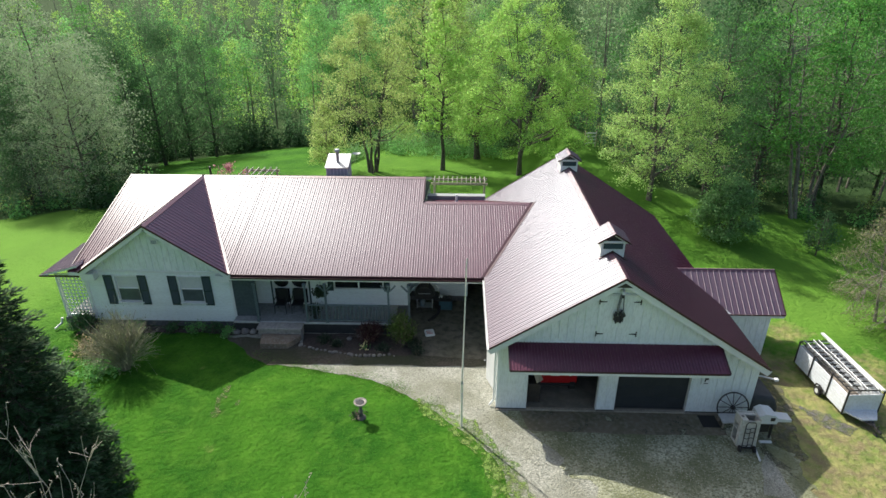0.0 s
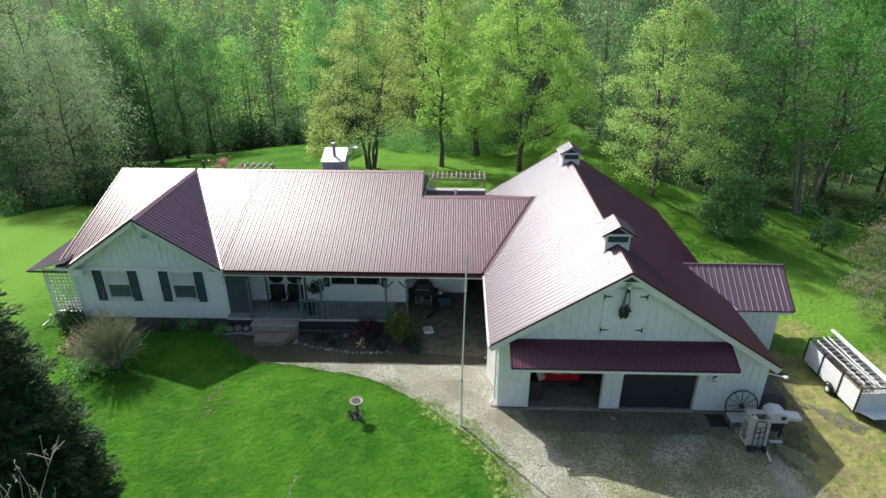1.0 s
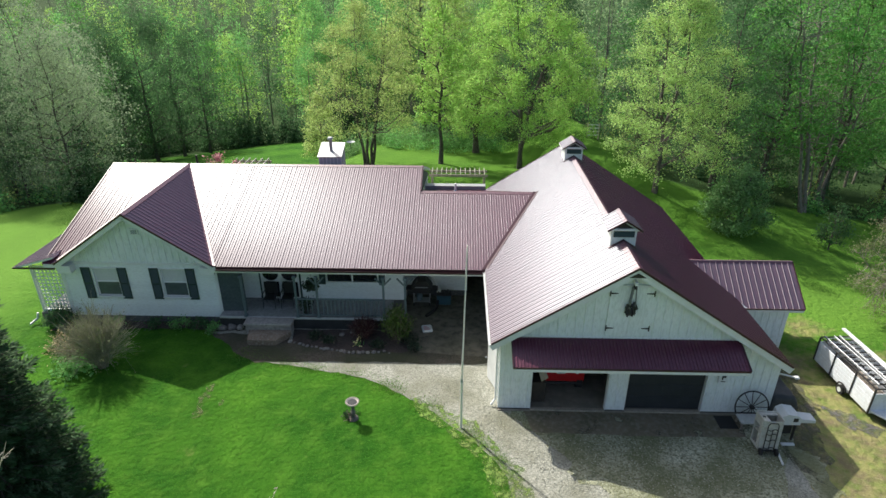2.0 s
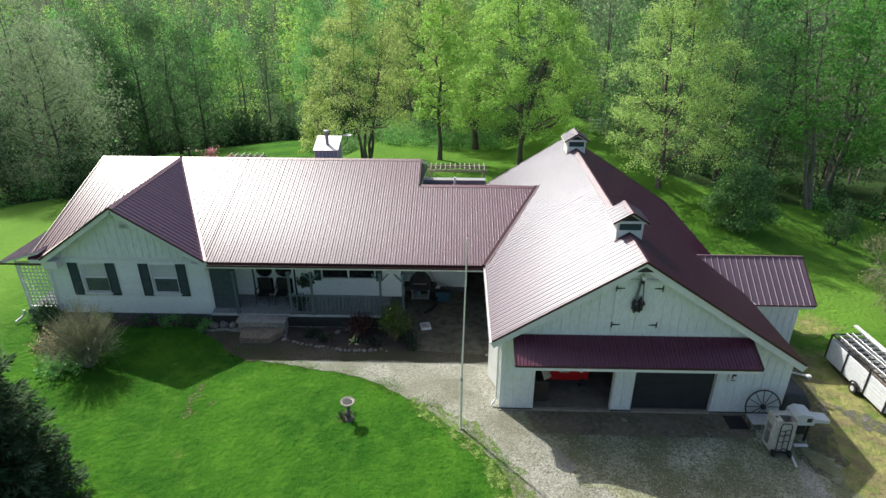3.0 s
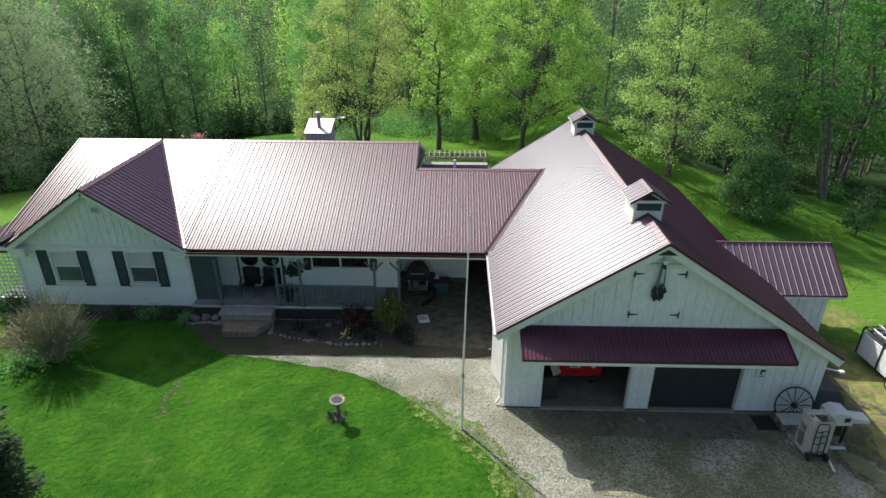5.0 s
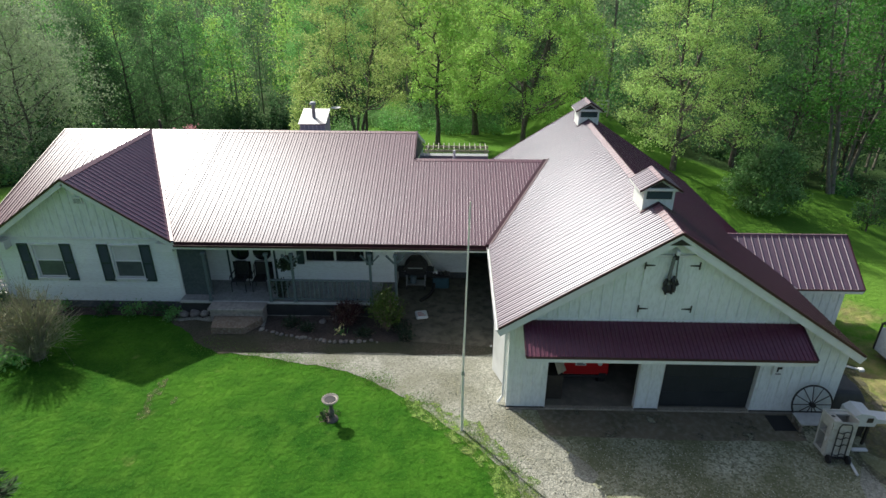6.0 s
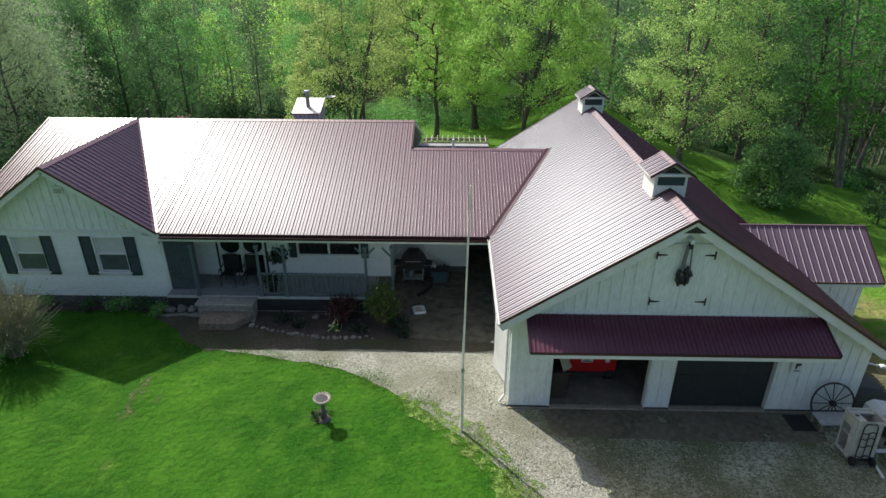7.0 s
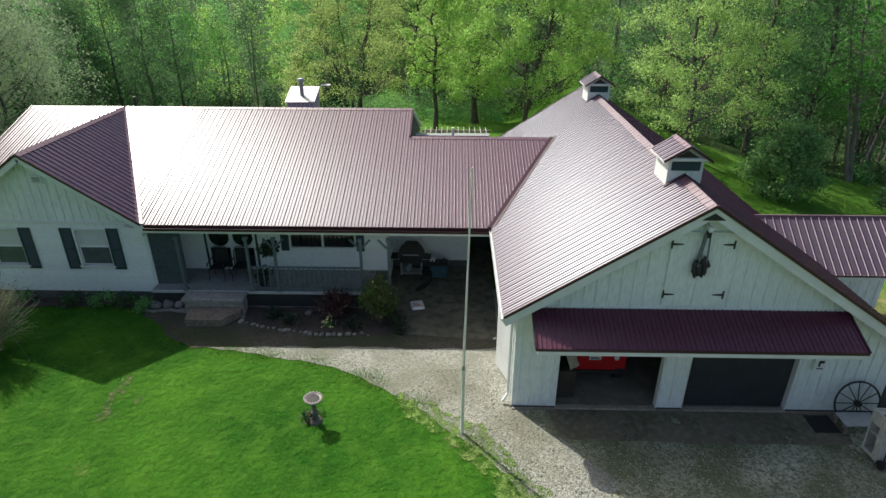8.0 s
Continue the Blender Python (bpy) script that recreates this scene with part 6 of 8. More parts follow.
def spruce(at, H, R, seed):
    """A dense conifer: whorls of drooping boughs set with needle sprays."""
    x, y = at
    z = float(land(x, y))
    rng = np.random.default_rng(seed)
    ob = thing("spruce_tree", (x, y, z), "dense dark green spruce beside the lawn", "tree")
    g = Geo().tube([(x, y, z - 0.2), (x, y, z + H * 0.5), (x, y, z + H)], [0.2, 0.12, 0.015], 8)
    qs = []
    hh = 0.15
    while hh < H - 0.1:
        f = hh / H
        L = R * (1 - f) ** 0.46 * (1 if f > 0.06 else 0.8)
        n = max(5, int(15 * (1 - f) + 5))
        a0 = rng.uniform(0, 6)
        for i in range(n):
            a = a0 + 2 * math.pi * i / n + rng.uniform(-0.2, 0.2)
            l = L * rng.uniform(0.78, 1.1)
            d = np.array([math.cos(a), math.sin(a), 0])
            s = np.array([0, 0, hh])
            tip = s + d * l + np.array([0, 0, -0.22 * l + 0.12 * l])
            mid = s + d * l * 0.55 + np.array([0, 0, -0.16 * l])
            g.tube([s + (x, y, z), mid + (x, y, z), tip + (x, y, z)], [0.03, 0.018, 0.006], 4, False)
            m = int(30 + 52 * l)
            t = rng.uniform(0.15, 1.0, m) ** 0.7
            p = np.where(t[:, None] < 0.55, s + (mid - s) * (t[:, None] / 0.55), mid + (tip - mid) * ((t[:, None] - 0.55) / 0.45))
            side = np.array([-d[1], d[0], 0])
            wdt = 0.3 * l * (1 - t) + 0.1
            sg = rng.uniform(-1, 1, m)
            p = p + side * (sg * wdt)[:, None] + np.stack([0 * t, 0 * t, rng.uniform(-0.1, 0.06, m)], 1)
            u = d[None] * 0.8 + side[None] * (np.sign(sg) * rng.uniform(0.2, 0.9, m))[:, None] + rng.normal(0, 0.18, (m, 3)) + np.array([0, 0, 0.12])
            u /= np.linalg.norm(u, axis=1)[:, None]
            w = np.cross(u, rng.normal(0, 0.35, (m, 3)) + np.array([0, 0, 1.0]))
            w /= np.linalg.norm(w, axis=1)[:, None]
            ln = rng.uniform(0.12, 0.27, (m, 1))
            qs.append(np.stack([p, p + u * ln * 0.5 - w * 0.028, p + u * ln, p + u * ln * 0.5 + w * 0.028], 1))
        hh += 0.17 + 0.1 * f
    part("trunk", g, BARK, ob, smooth=60)
    cr = new("crown", quads("crown", np.concatenate(qs), NEEDLE))
    cr.parent = ob
    return ob


spruce((-14.2, -5.5), 9.9, 2.4, 4)


# ---- things in the yard ----
PX, PYY = -1.34, -1.04
pole = thing("flagpole", (PX, PYY, 0), "slim cream flagpole in a thicker base tube at the lawn edge", "flagpole")
part("base_tube", Geo().tube([(PX, PYY, -0.1), (PX, PYY, 2.06)], 0.042, 14), FLAG, pole, smooth=40)
part("collar", Geo().tube([(PX, PYY, 2.02), (PX, PYY, 2.14)], [0.05, 0.036], 14), GALV, pole, smooth=40)
part("shaft", Geo().tube([(PX, PYY, 2.1), (PX + 0.04, PYY, 4.6), (PX + 0.09, PYY, 7.1)], [0.028, 0.023, 0.017], 12), FLAG, pole, smooth=40)
part("halyard", Geo().tube([(PX - 0.07, PYY - 0.02, 1.3), (PX + 0.02, PYY - 0.05, 4.2), (PX + 0.06, PYY - 0.03, 7.02)], 0.006, 5), BLIND, pole)
part("cap", Geo().lathe([(0.0, 0.03), (0.016, 0.022), (0.019, 0.0)], (PX + 0.09, PYY, 7.09), 12), FLAG, pole, smooth=60)

bx, by = -5.2, -0.66
CAST = mat("cast_stone", (0.46, 0.43, 0.38), 0.9, (0.34, 0.32, 0.28), 5, (0.56, 0.44, 0.4), 22, 0.004, 40)
bath = thing("birdbath", (bx, by, 0), "weathered cast stone birdbath with a scalloped rim on the lawn", "birdbath")
part("pedestal", Geo().lathe([(0.19, 0.0), (0.17, 0.05), (0.12, 0.08), (0.085, 0.12), (0.07, 0.27), (0.095, 0.31), (0.06, 0.36), (0.055, 0.54), (0.08, 0.6), (0.1, 0.63)], (bx, by, 0), 22), mat("dark_cast_stone", (0.13, 0.115, 0.1), 0.9, (0.08, 0.075, 0.065), 6, (0.2, 0.18, 0.16), 25), bath, smooth=40)
part("bowl", Geo().lathe([(0.05, 0.62), (0.16, 0.655), (0.21, 0.69), (0.235, 0.73), (0.23, 0.76), (0.2, 0.76), (0.16, 0.72), (0.1, 0.7), (0.0, 0.695)], (bx, by, 0), 28), CAST, bath, smooth=50)
part("water", Geo().lathe([(0.17, 0.735), (0.0, 0.736)], (bx, by, 0), 24), mat("dark_water", (0.02, 0.025, 0.025), 0.05), bath)
for i in range(18):
    a = i * 2 * math.pi / 18
    part("rim_scallop", Geo().tube([(bx + 0.2 * math.cos(a), by + 0.2 * math.sin(a), 0.765), (bx + 0.238 * math.cos(a), by + 0.238 * math.sin(a), 0.75)], [0.027, 0.031], 7), CAST, bath, smooth=40)

# edging stones round the bed
rnd = random.Random(17)
path = [(-8.7, 3.95), (-8.05, 3.72), (-7.3, 3.52), (-6.4, 3.33), (-5.45, 3.3), (-4.6, 3.36), (-4.1, 3.2)]
stones = []
for k in range(5):
    bm = bmesh.new()
    bmesh.ops.create_icosphere(bm, subdivisions=2, radius=1.0)
    for v in bm.verts:
        v.co *= 1 + 0.28 * noise.noise(v.co * 1.3 + Vector((k * 7, 0, 0)))
        v.co.z = max(v.co.z, -0.5)
    me = bpy.data.meshes.new("edging_stone")
    bm.to_mesh(me)
    bm.free()
    me.polygons.foreach_set("use_smooth", [True] * len(me.polygons))
    me.materials.append(STONE)
    stones.append(me)


def stone(x, y, r, label="rounded grey fieldstone edging the flower bed"):
    ob = new("edging_stone", rnd.choice(stones))
    ob.matrix_basis = Matrix.Translation((x, y, 0.02 + r * 0.3)) @ Matrix.Rotation(rnd.uniform(0, 6), 4, "Z") @ Matrix.Diagonal((r * rnd.uniform(1.0, 1.5), r, r * rnd.uniform(0.6, 0.9), 1))
    tagged(ob, label, "stone", "bed edging stones")


for a, b in zip(path, path[1:]):
    k = int(math.dist(a, b) / 0.175)
    for i in range(k):
        t = (i + rnd.uniform(-0.15, 0.15)) / k
        stone(a[0] + (b[0] - a[0]) * t, a[1] + (b[1] - a[1]) * t + rnd.uniform(-0.05, 0.05), rnd.uniform(0.045, 0.095))
for x, y, r in ((-6.55, 4.55, 0.14), (-6.1, 4.75, 0.15), (-7.1, 4.35, 0.12), (-12.0, 4.9, 0.17), (-11.6, 5.0, 0.2), (-11.2, 4.95, 0.16), (-12.5, 5.1, 0.14)):
    stone(x, y, r, "pale fieldstone lying in the mulch bed")


def bush(name, at, R, H, n, size, material, label, seed, twigs=40, twig_mat=None, z=None, stems=0):
    """A shrub: many stems from one root, and leaves towards their ends."""
    x, y = at
    z = float(land(x, y)) if z is None else z
    rng = np.random.default_rng(seed)
    ob = thing(name, (x, y, z), label, "shrub")
    g = Geo()
    an = []
    for i in range(twigs):
        a, e = rng.uniform(0, 2 * math.pi), rng.uniform(0.05, 1.0) ** 0.6
        tip = np.array([math.cos(a) * R * e, math.sin(a) * R * e, H * (1 - 0.55 * e ** 2) * rng.uniform(0.75, 1.05)])
        mid = tip * np.array([0.4, 0.4, 0.55]) + rng.normal(0, 0.04, 3)
        o = np.array([x + rng.normal(0, 0.08), y + rng.normal(0, 0.08), z])
        g.tube([o, o + mid, o + tip], [0.014, 0.009, 0.004], 4, False)
        for t in np.linspace(0.25, 1, 7):
            an.append(mid + (tip - mid) * t)
        for _ in range(3):
            s = mid + (tip - mid) * rng.uniform(0, 0.7)
            d = (tip - mid) * 0.4 + rng.normal(0, 0.16 * R, 3)
            g.tube([o + s, o + s + d], [0.006, 0.003], 3, False)
            an += [s + d * 0.6, s + d]
    for i in range(stems):
        a, e = 2.4 * i + rng.uniform(-0.3, 0.3), rng.uniform(0.25, 0.85)
        tip = np.array([math.cos(a) * R * e, math.sin(a) * R * e, H * rng.uniform(0.7, 0.95)])
        o = np.array([x + 0.14 * math.cos(a), y + 0.14 * math.sin(a), z])
        g.tube([o, o + tip * (0.3, 0.3, 0.45), o + tip * (0.62, 0.62, 0.75), o + tip], [0.034, 0.028, 0.02, 0.006], 5, False)
    tagged(part("branchwork", g, twig_mat or TWIG, ob), kind="stuff")
    an = np.array(an)
    lv = leaves(rng, an[rng.integers(0, len(an), n)], size, size * 1.2)
    cr = new("foliage", quads("foliage", lv, material))
    cr.parent = ob
    return ob


YELLOWGREEN = mat("yellow_green_leaf", (0.075, 0.135, 0.018), 0.5, (0.045, 0.095, 0.014), 3, (0.13, 0.19, 0.03), 9, translucent=0.35, island=0.25)
GREYTWIG = mat("grey_olive_twig", (0.31, 0.3, 0.21), 0.9, (0.23, 0.23, 0.15), 6, island=0.2)
BUDS = mat("olive_bud", (0.24, 0.29, 0.12), 0.7, (0.17, 0.22, 0.08), 4, translucent=0.3, island=0.3)
ORANGE = mat("pale_apricot_blossom", (0.6, 0.42, 0.25), 0.6, (0.45, 0.4, 0.2), 5, translucent=0.35, island=0.25)
bush("twiggy_shrub", (-15.85, 2.1), 1.6, 2.75, 2600, 0.04, BUDS, "upright shrub of fine grey-olive budding twigs on the lawn", 31, 300, GREYTWIG, stems=26)
bush("lily_clump", (-16.7, 1.75), 0.85, 0.5, 600, 0.12, LEAF_GREEN, "clump of fresh green lily leaves below the shrub", 63, 40, LEAF_GREEN)
bush("flowering_shrub", (-17.55, 2.8), 0.95, 1.35, 650, 0.06, ORANGE, "low shrub with pale apricot blossom leaning out of the lawn shrub", 32, 60)
bush("boxwood_shrub", (-19.3, 5.0), 0.75, 0.85, 1500, 0.08, LEAF_DARK, "dark clipped evergreen at the house corner", 33, 50)
bush("golden_shrub", (-4.1, 4.25), 0.66, 1.7, 2600, 0.075, YELLOWGREEN, "golden green shrub in the porch bed", 34, 70)
bush("barberry_shrub", (-5.6, 4.5), 0.68, 0.95, 2200, 0.06, LEAF_RED, "dark maroon barberry shrub in the porch bed", 35, 60)
for i, (x, y, r, h, m) in enumerate(((-16.9, 5.0, 0.4, 0.45, LEAF_GREEN), (-15.1, 5.05, 0.35, 0.35, LEAF_DARK), (-13.9, 5.0, 0.5, 0.5, LEAF_GREEN), (-13.1, 5.05, 0.45, 0.4, LEAF_DARK), (-12.3, 4.75, 0.4, 0.35, LEAF_GREEN), (-7.7, 4.4, 0.3, 0.3, FERN),
                                     (-7.0, 4.0, 0.28, 0.25, FERN), (-3.5, 4.0, 0.35, 0.4, FERN), (-3.3, 3.55, 0.22, 0.25, FERN), (-4.9, 3.75, 0.3, 0.22, FERN))):
    bush("perennial_plant", (x, y), r, h, 420, 0.07, m, "low leafy perennial in the foundation bed" if x < -10 else "low leafy perennial in the porch bed", 50 + i, 18)
bush("ground_plant", (-5.3, -0.55), 0.3, 0.14, 220, 0.06, FERN, "low dark plant round the foot of the birdbath", 62, 16)
bush("daffodil_clump", (-5.75, 3.85), 0.16, 0.25, 26, 0.1, FLOWER, "clump of pale yellow daffodils in the bed", 61, 14, LEAF_GREEN)
sl = thing("solar_light", (-3.75, 4.75, 0), "small black garden light with a white globe", "garden light")
part("stake", Geo().tube([(-3.75, 4.75, 0), (-3.75, 4.75, 0.75)], 0.015, 8), BLACK, sl)
part("globe", Geo().lathe([(0.0, 0.13), (0.05, 0.12), (0.075, 0.07), (0.06, 0.01), (0.0, 0.0)], (-3.75, 4.75, 0.74), 14), BLIND, sl, smooth=60)
part("cap", Geo().lathe([(0.0, 0.05), (0.09, 0.0), (0.0, -0.005)], (-3.75, 4.75, 0.87), 14), BLACK, sl)

# ---- porch things ----
seat = mat("black_metal_chair", (0.015, 0.016, 0.018), 0.45, (0.02, 0.02, 0.022), 8)


def patio_chair():
    ob = thing("patio_chair", (0, 0, 0), "black metal patio chair on the porch facing the yard", "chair", "porch chairs")
    part("seat", Geo().box(-0.27, 0.27, -0.24, 0.26, 0.42, 0.46, 0.015), seat, ob)
    g = Geo()
    for i in range(9):
        x = -0.22 + i * 0.055
        g.tube([(x, 0.25, 0.45), (x, 0.3, 0.75), (x, 0.36, 1.02)], 0.012, 6)
    part("back_slats", g, seat, ob, smooth=40)
    part("backrest", Geo().tube([(-0.27, 0.25, 0.45), (-0.27, 0.33, 0.9), (-0.2, 0.37, 1.06), (0.2, 0.37, 1.06), (0.27, 0.33, 0.9), (0.27, 0.25, 0.45)], 0.018, 8), seat, ob, smooth=50)
    part("back_panel", Geo().box(-0.24, 0.24, 0.3, 0.32, 0.5, 1.0, 0.008, Matrix.Translation((0, 0.03, 0)) @ Matrix.Rotation(-0.18, 4, "X")), seat, ob)
    for s in (-1, 1):
        part("armrest", Geo().tube([(s * 0.28, 0.28, 0.68), (s * 0.29, 0.0, 0.67), (s * 0.29, -0.22, 0.64), (s * 0.28, -0.27, 0.56)], 0.022, 8), seat, ob, smooth=50)
        for y in (-0.22, 0.24):
            part("leg", Geo().tube([(s * 0.26, y, 0.44), (s * 0.28, y * 1.15, 0.0)], 0.016, 8), seat, ob)
    return ob


c = patio_chair()
c.matrix_basis = Matrix.Translation((-10.02, 5.95, 0.62))
copy_thing(c, Matrix.Translation((-9.22, 5.98, 0.62)) @ Matrix.Rotation(0.08, 4, "Z"))
hb = thing("hanging_basket", (-7.85, 5.2, 2.05), "hanging basket with a dark fern below the porch beam", "plant")
part("basket", Geo().lathe([(0.0, 1.95), (0.12, 1.97), (0.18, 2.08), (0.19, 2.14), (0.17, 2.14), (0.0, 2.1)], (-7.85, 5.2, 0), 16), BLACK, hb, smooth=40)
part("hanger", Geo().tube([(-7.85, 5.2, 2.7), (-7.85, 5.2, 2.5), (-7.7, 5.2, 2.13)], 0.006, 5).tube([(-7.85, 5.2, 2.5), (-8.0, 5.2, 2.13)], 0.006, 5), BLACK, hb)
rng = np.random.default_rng(70)
d = rng.normal(0, 1, (700, 3))
d /= np.linalg.norm(d, axis=1)[:, None]
fl = new("fern", quads("fern", leaves(rng, d * rng.uniform(0.1, 1, (700, 1)) * (0.42, 0.34, 0.27) + (0, 0, 0.12), 0.1, 0.03), FERN))
fl.parent = hb
pt = thing("potted_plant", (-8.25, 5.35, 0.62), "dark potted plant on the porch floor", "plant")
part("pot", Geo().lathe([(0.0, 0.63), (0.12, 0.63), (0.17, 0.9), (0.18, 0.93), (0.15, 0.93), (0.0, 0.88)], (-8.25, 5.35, 0), 18), BLACK, pt, smooth=40)
fl = new("foliage", quads("foliage", leaves(rng, rng.normal(0, 0.14, (300, 3)) + (0, 0, 0.5), 0.09, 0.03), FERN))
fl.parent = pt

solo("drain_elbow", Geo().tube([(-20.55, 5.35, 0.42), (-20.6, 5.3, 0.16), (-20.72, 5.16, 0.07), (-20.75, 4.95, 0.05)], 0.05, 10), FASCIA, "white drain elbow at the foot of the side porch", "drain pipe", at=(-20.6, 5.25, 0), smooth=40)
# grill and odds under the eave
gx_, gy_ = -3.2, 7.35
gr = thing("barbecue_grill", (gx_, gy_, 0), "black lidded barbecue grill on a wheeled cart", "grill")
part("lid", Geo().prism([(gx_ - 0.5, 0.95), (gx_ + 0.5, 0.95), (gx_ + 0.42, 1.12), (gx_ + 0.2, 1.38), (gx_ - 0.2, 1.38), (gx_ - 0.42, 1.12)], 1, gy_ - 0.3, gy_ + 0.3), BLACK, gr)
part("firebox", Geo().box(gx_ - 0.42, gx_ + 0.42, gy_ - 0.28, gy_ + 0.28, 0.72, 0.94, 0.03), BLACK, gr)
part("handle", Geo().tube([(gx_ - 0.3, gy_ - 0.33, 1.08), (gx_ + 0.3, gy_ - 0.33, 1.08)], 0.018, 8), GALV, gr)
for s in (-1, 1):
    part("side_shelf", Geo().box(gx_ + s * 0.44, gx_ + s * 0.75, gy_ - 0.24, gy_ + 0.24, 0.87, 0.91, 0.01), BLACK, gr)
    for yy in (-0.22, 0.22):
        part("leg", Geo().box(gx_ + s * 0.38 - 0.02, gx_ + s * 0.38 + 0.02, gy_ + yy - 0.02, gy_ + yy + 0.02, 0.1, 0.74), GALV, gr)
        part("wheel", Geo().tube([(gx_ + s * 0.38 - 0.02, gy_ + yy, 0.11), (gx_ + s * 0.38 + 0.02, gy_ + yy, 0.11)], 0.085, 14), RUBBER, gr)
part("bottom_shelf", Geo().box(gx_ - 0.38, gx_ + 0.38, gy_ - 0.22, gy_ + 0.22, 0.22, 0.25), GALV, gr)
part("gas_bottle", Geo().lathe([(0.0, 0.26), (0.13, 0.27), (0.15, 0.32), (0.15, 0.52), (0.1, 0.58), (0.04, 0.6), (0.0, 0.62)], (gx_ - 0.12, gy_ - 0.05, 0), 16), RAILGREY, gr, smooth=40)
bn = thing("storage_tub", (-2.15, 7.4, 0), "dusky blue plastic tub with a black lid", "tub")
part("tub", Geo().box(-2.5, -1.82, 7.18, 7.65, 0.03, 0.55, 0.05), mat("dusky_blue_plastic", (0.03, 0.09, 0.12), 0.5, (0.025, 0.07, 0.09), 4), bn)
part("lid", Geo().box(-2.53, -1.79, 7.15, 7.68, 0.55, 0.61, 0.02), BLACK, bn)
rnd2 = random.Random(4)
for i in range(5):
    x = -2.4 + i * 0.13
    part("tool_head", Geo().tube([(x, 7.35, 0.61), (x + rnd2.uniform(-0.05, 0.05), 7.4, 0.72 + rnd2.uniform(0, 0.08))], 0.045, 8), BLACK, bn)
solo("broom", Geo().tube([(-2.95, 7.9, 1.65), (-2.42, 7.45, 0.78)], 0.026, 8).box(-2.5, -2.3, 7.35, 7.52, 0.64, 0.78, 0.02), BLIND, "white-handled broom leaning over the tub", "broom", at=(-2.4, 7.45, 0.64))
solo("garden_hose", Geo().tube([(-2.45, 7.2, 0.3), (-2.48, 7.0, 0.09), (-2.55, 6.75, 0.07), (-2.72, 6.45, 0.07), (-2.95, 6.15, 0.07)], 0.07, 10), RUBBER, "thick black drain hose lying on the walk", "hose", smooth=50, at=(-2.7, 6.6, 0))
ms = thing("feed_sack", (-2.85, 4.98, 0), "white paper sack with faded red print", "sack")
SM = Matrix.Translation((-2.85, 5.05, 0)) @ Matrix.Rotation(0.2, 4, "Z")
part("sack", Geo().box(-0.23, 0.23, -0.27, 0.27, 0.04, 0.16, 0.05, SM), BLIND, ms)
for i in range(3):
    part("print_bar", Geo().box(-0.15, 0.14 - 0.06 * i, -0.16 + i * 0.1, -0.11 + i * 0.1, 0.161, 0.164, 0, SM), mat("faded_red_print", (0.4, 0.14, 0.12), 0.7), ms)

# ---- garage things ----
tx, ty = 2.42, 1.15
tr_ = thing("red_utility_vehicle", (tx, ty, 0.05), "red utility vehicle parked inside the open garage bay", "utility vehicle")
part("bonnet", Geo().prism([(ty, 0.45), (ty - 0.02, 0.9), (ty + 0.08, 1.02), (ty + 0.6, 1.12), (ty + 1.2, 1.12), (ty + 1.2, 0.45)], 0, tx - 0.86, tx + 0.86), REDPAINT, tr_)
part("front_panel", Geo().box(tx - 0.89, tx + 0.89, ty - 0.05, ty - 0.0, 0.44, 0.98, 0.02), REDPAINT, tr_)
part("bumper", Geo().box(tx - 0.8, tx + 0.8, ty - 0.1, ty - 0.02, 0.32, 0.43, 0.03), BLACK, tr_)
for s in (-1, 1):
    part("headlight", Geo().tube([(tx + s * 0.6, ty - 0.09, 0.88), (tx + s * 0.6, ty - 0.02, 0.88)], 0.07, 14), BLIND, tr_)
    for yy in (0.2, 1.4):
        part("wheel", Geo().tube([(tx + s * 0.72 - 0.11, ty + yy, 0.35), (tx + s * 0.72 + 0.11, ty + yy, 0.35)], 0.3, 20), RUBBER, tr_, smooth=40)
plate = part("plate", Geo().box(tx - 0.17, tx + 0.17, ty - 0.065, ty - 0.052, 0.8, 0.93), BLIND, tr_)
for i in range(2):
    part("plate_bar", Geo().box(tx - 0.13, tx + 0.13 - i * 0.06, ty - 0.069, ty - 0.065, 0.83 + i * 0.045, 0.855 + i * 0.045), BLACK, plate)
part("seat_back", Geo().box(tx - 0.3, tx + 0.3, ty + 1.35, ty + 1.5, 1.0, 1.5, 0.05), BLACK, tr_)
# crate added under the boards, its dark colour standing in for the bay's shade
solo("dark_crate", Geo().box(1.25, 1.75, 0.35, 1.05, 0.05, 0.95, 0.02), mat("dark_crate_wood", (0.05, 0.04, 0.03), 0.85, (0.03, 0.025, 0.02), 4), "dark wooden crate added inside the open bay to hold the boards", "crate", at=(1.5, 0.7, 0.05))
for i, (x, dx) in enumerate(((1.32, 0.34), (1.4, 0.4))):
    solo("leaning_board", Geo().beam((x, 0.95, 1.95 - 0.2 * i), (x + dx, 0.45 + 0.1 * i, 0.97), 0.2, 0.03, 0.004, (0.6, -0.5, 0.5)), TIMBER, "pale sawn board leaning on the crate", "board", at=(x, 0.7, 1.0), group="leaning boards")
solo("work_bench", Geo().box(0.3, 1.0, 4.5, 8.5, 0.85, 0.92, 0.01).box(0.35, 0.45, 4.6, 4.7, 0.05, 0.85).box(0.35, 0.45, 8.3, 8.4, 0.05, 0.85).box(0.9, 1.0, 4.6, 4.7, 0.05, 0.85).box(0.9, 1.0, 8.3, 8.4, 0.05, 0.85), WOOD, "long wooden workbench along the garage wall", "bench", at=(0.6, 6.5, 0.05))
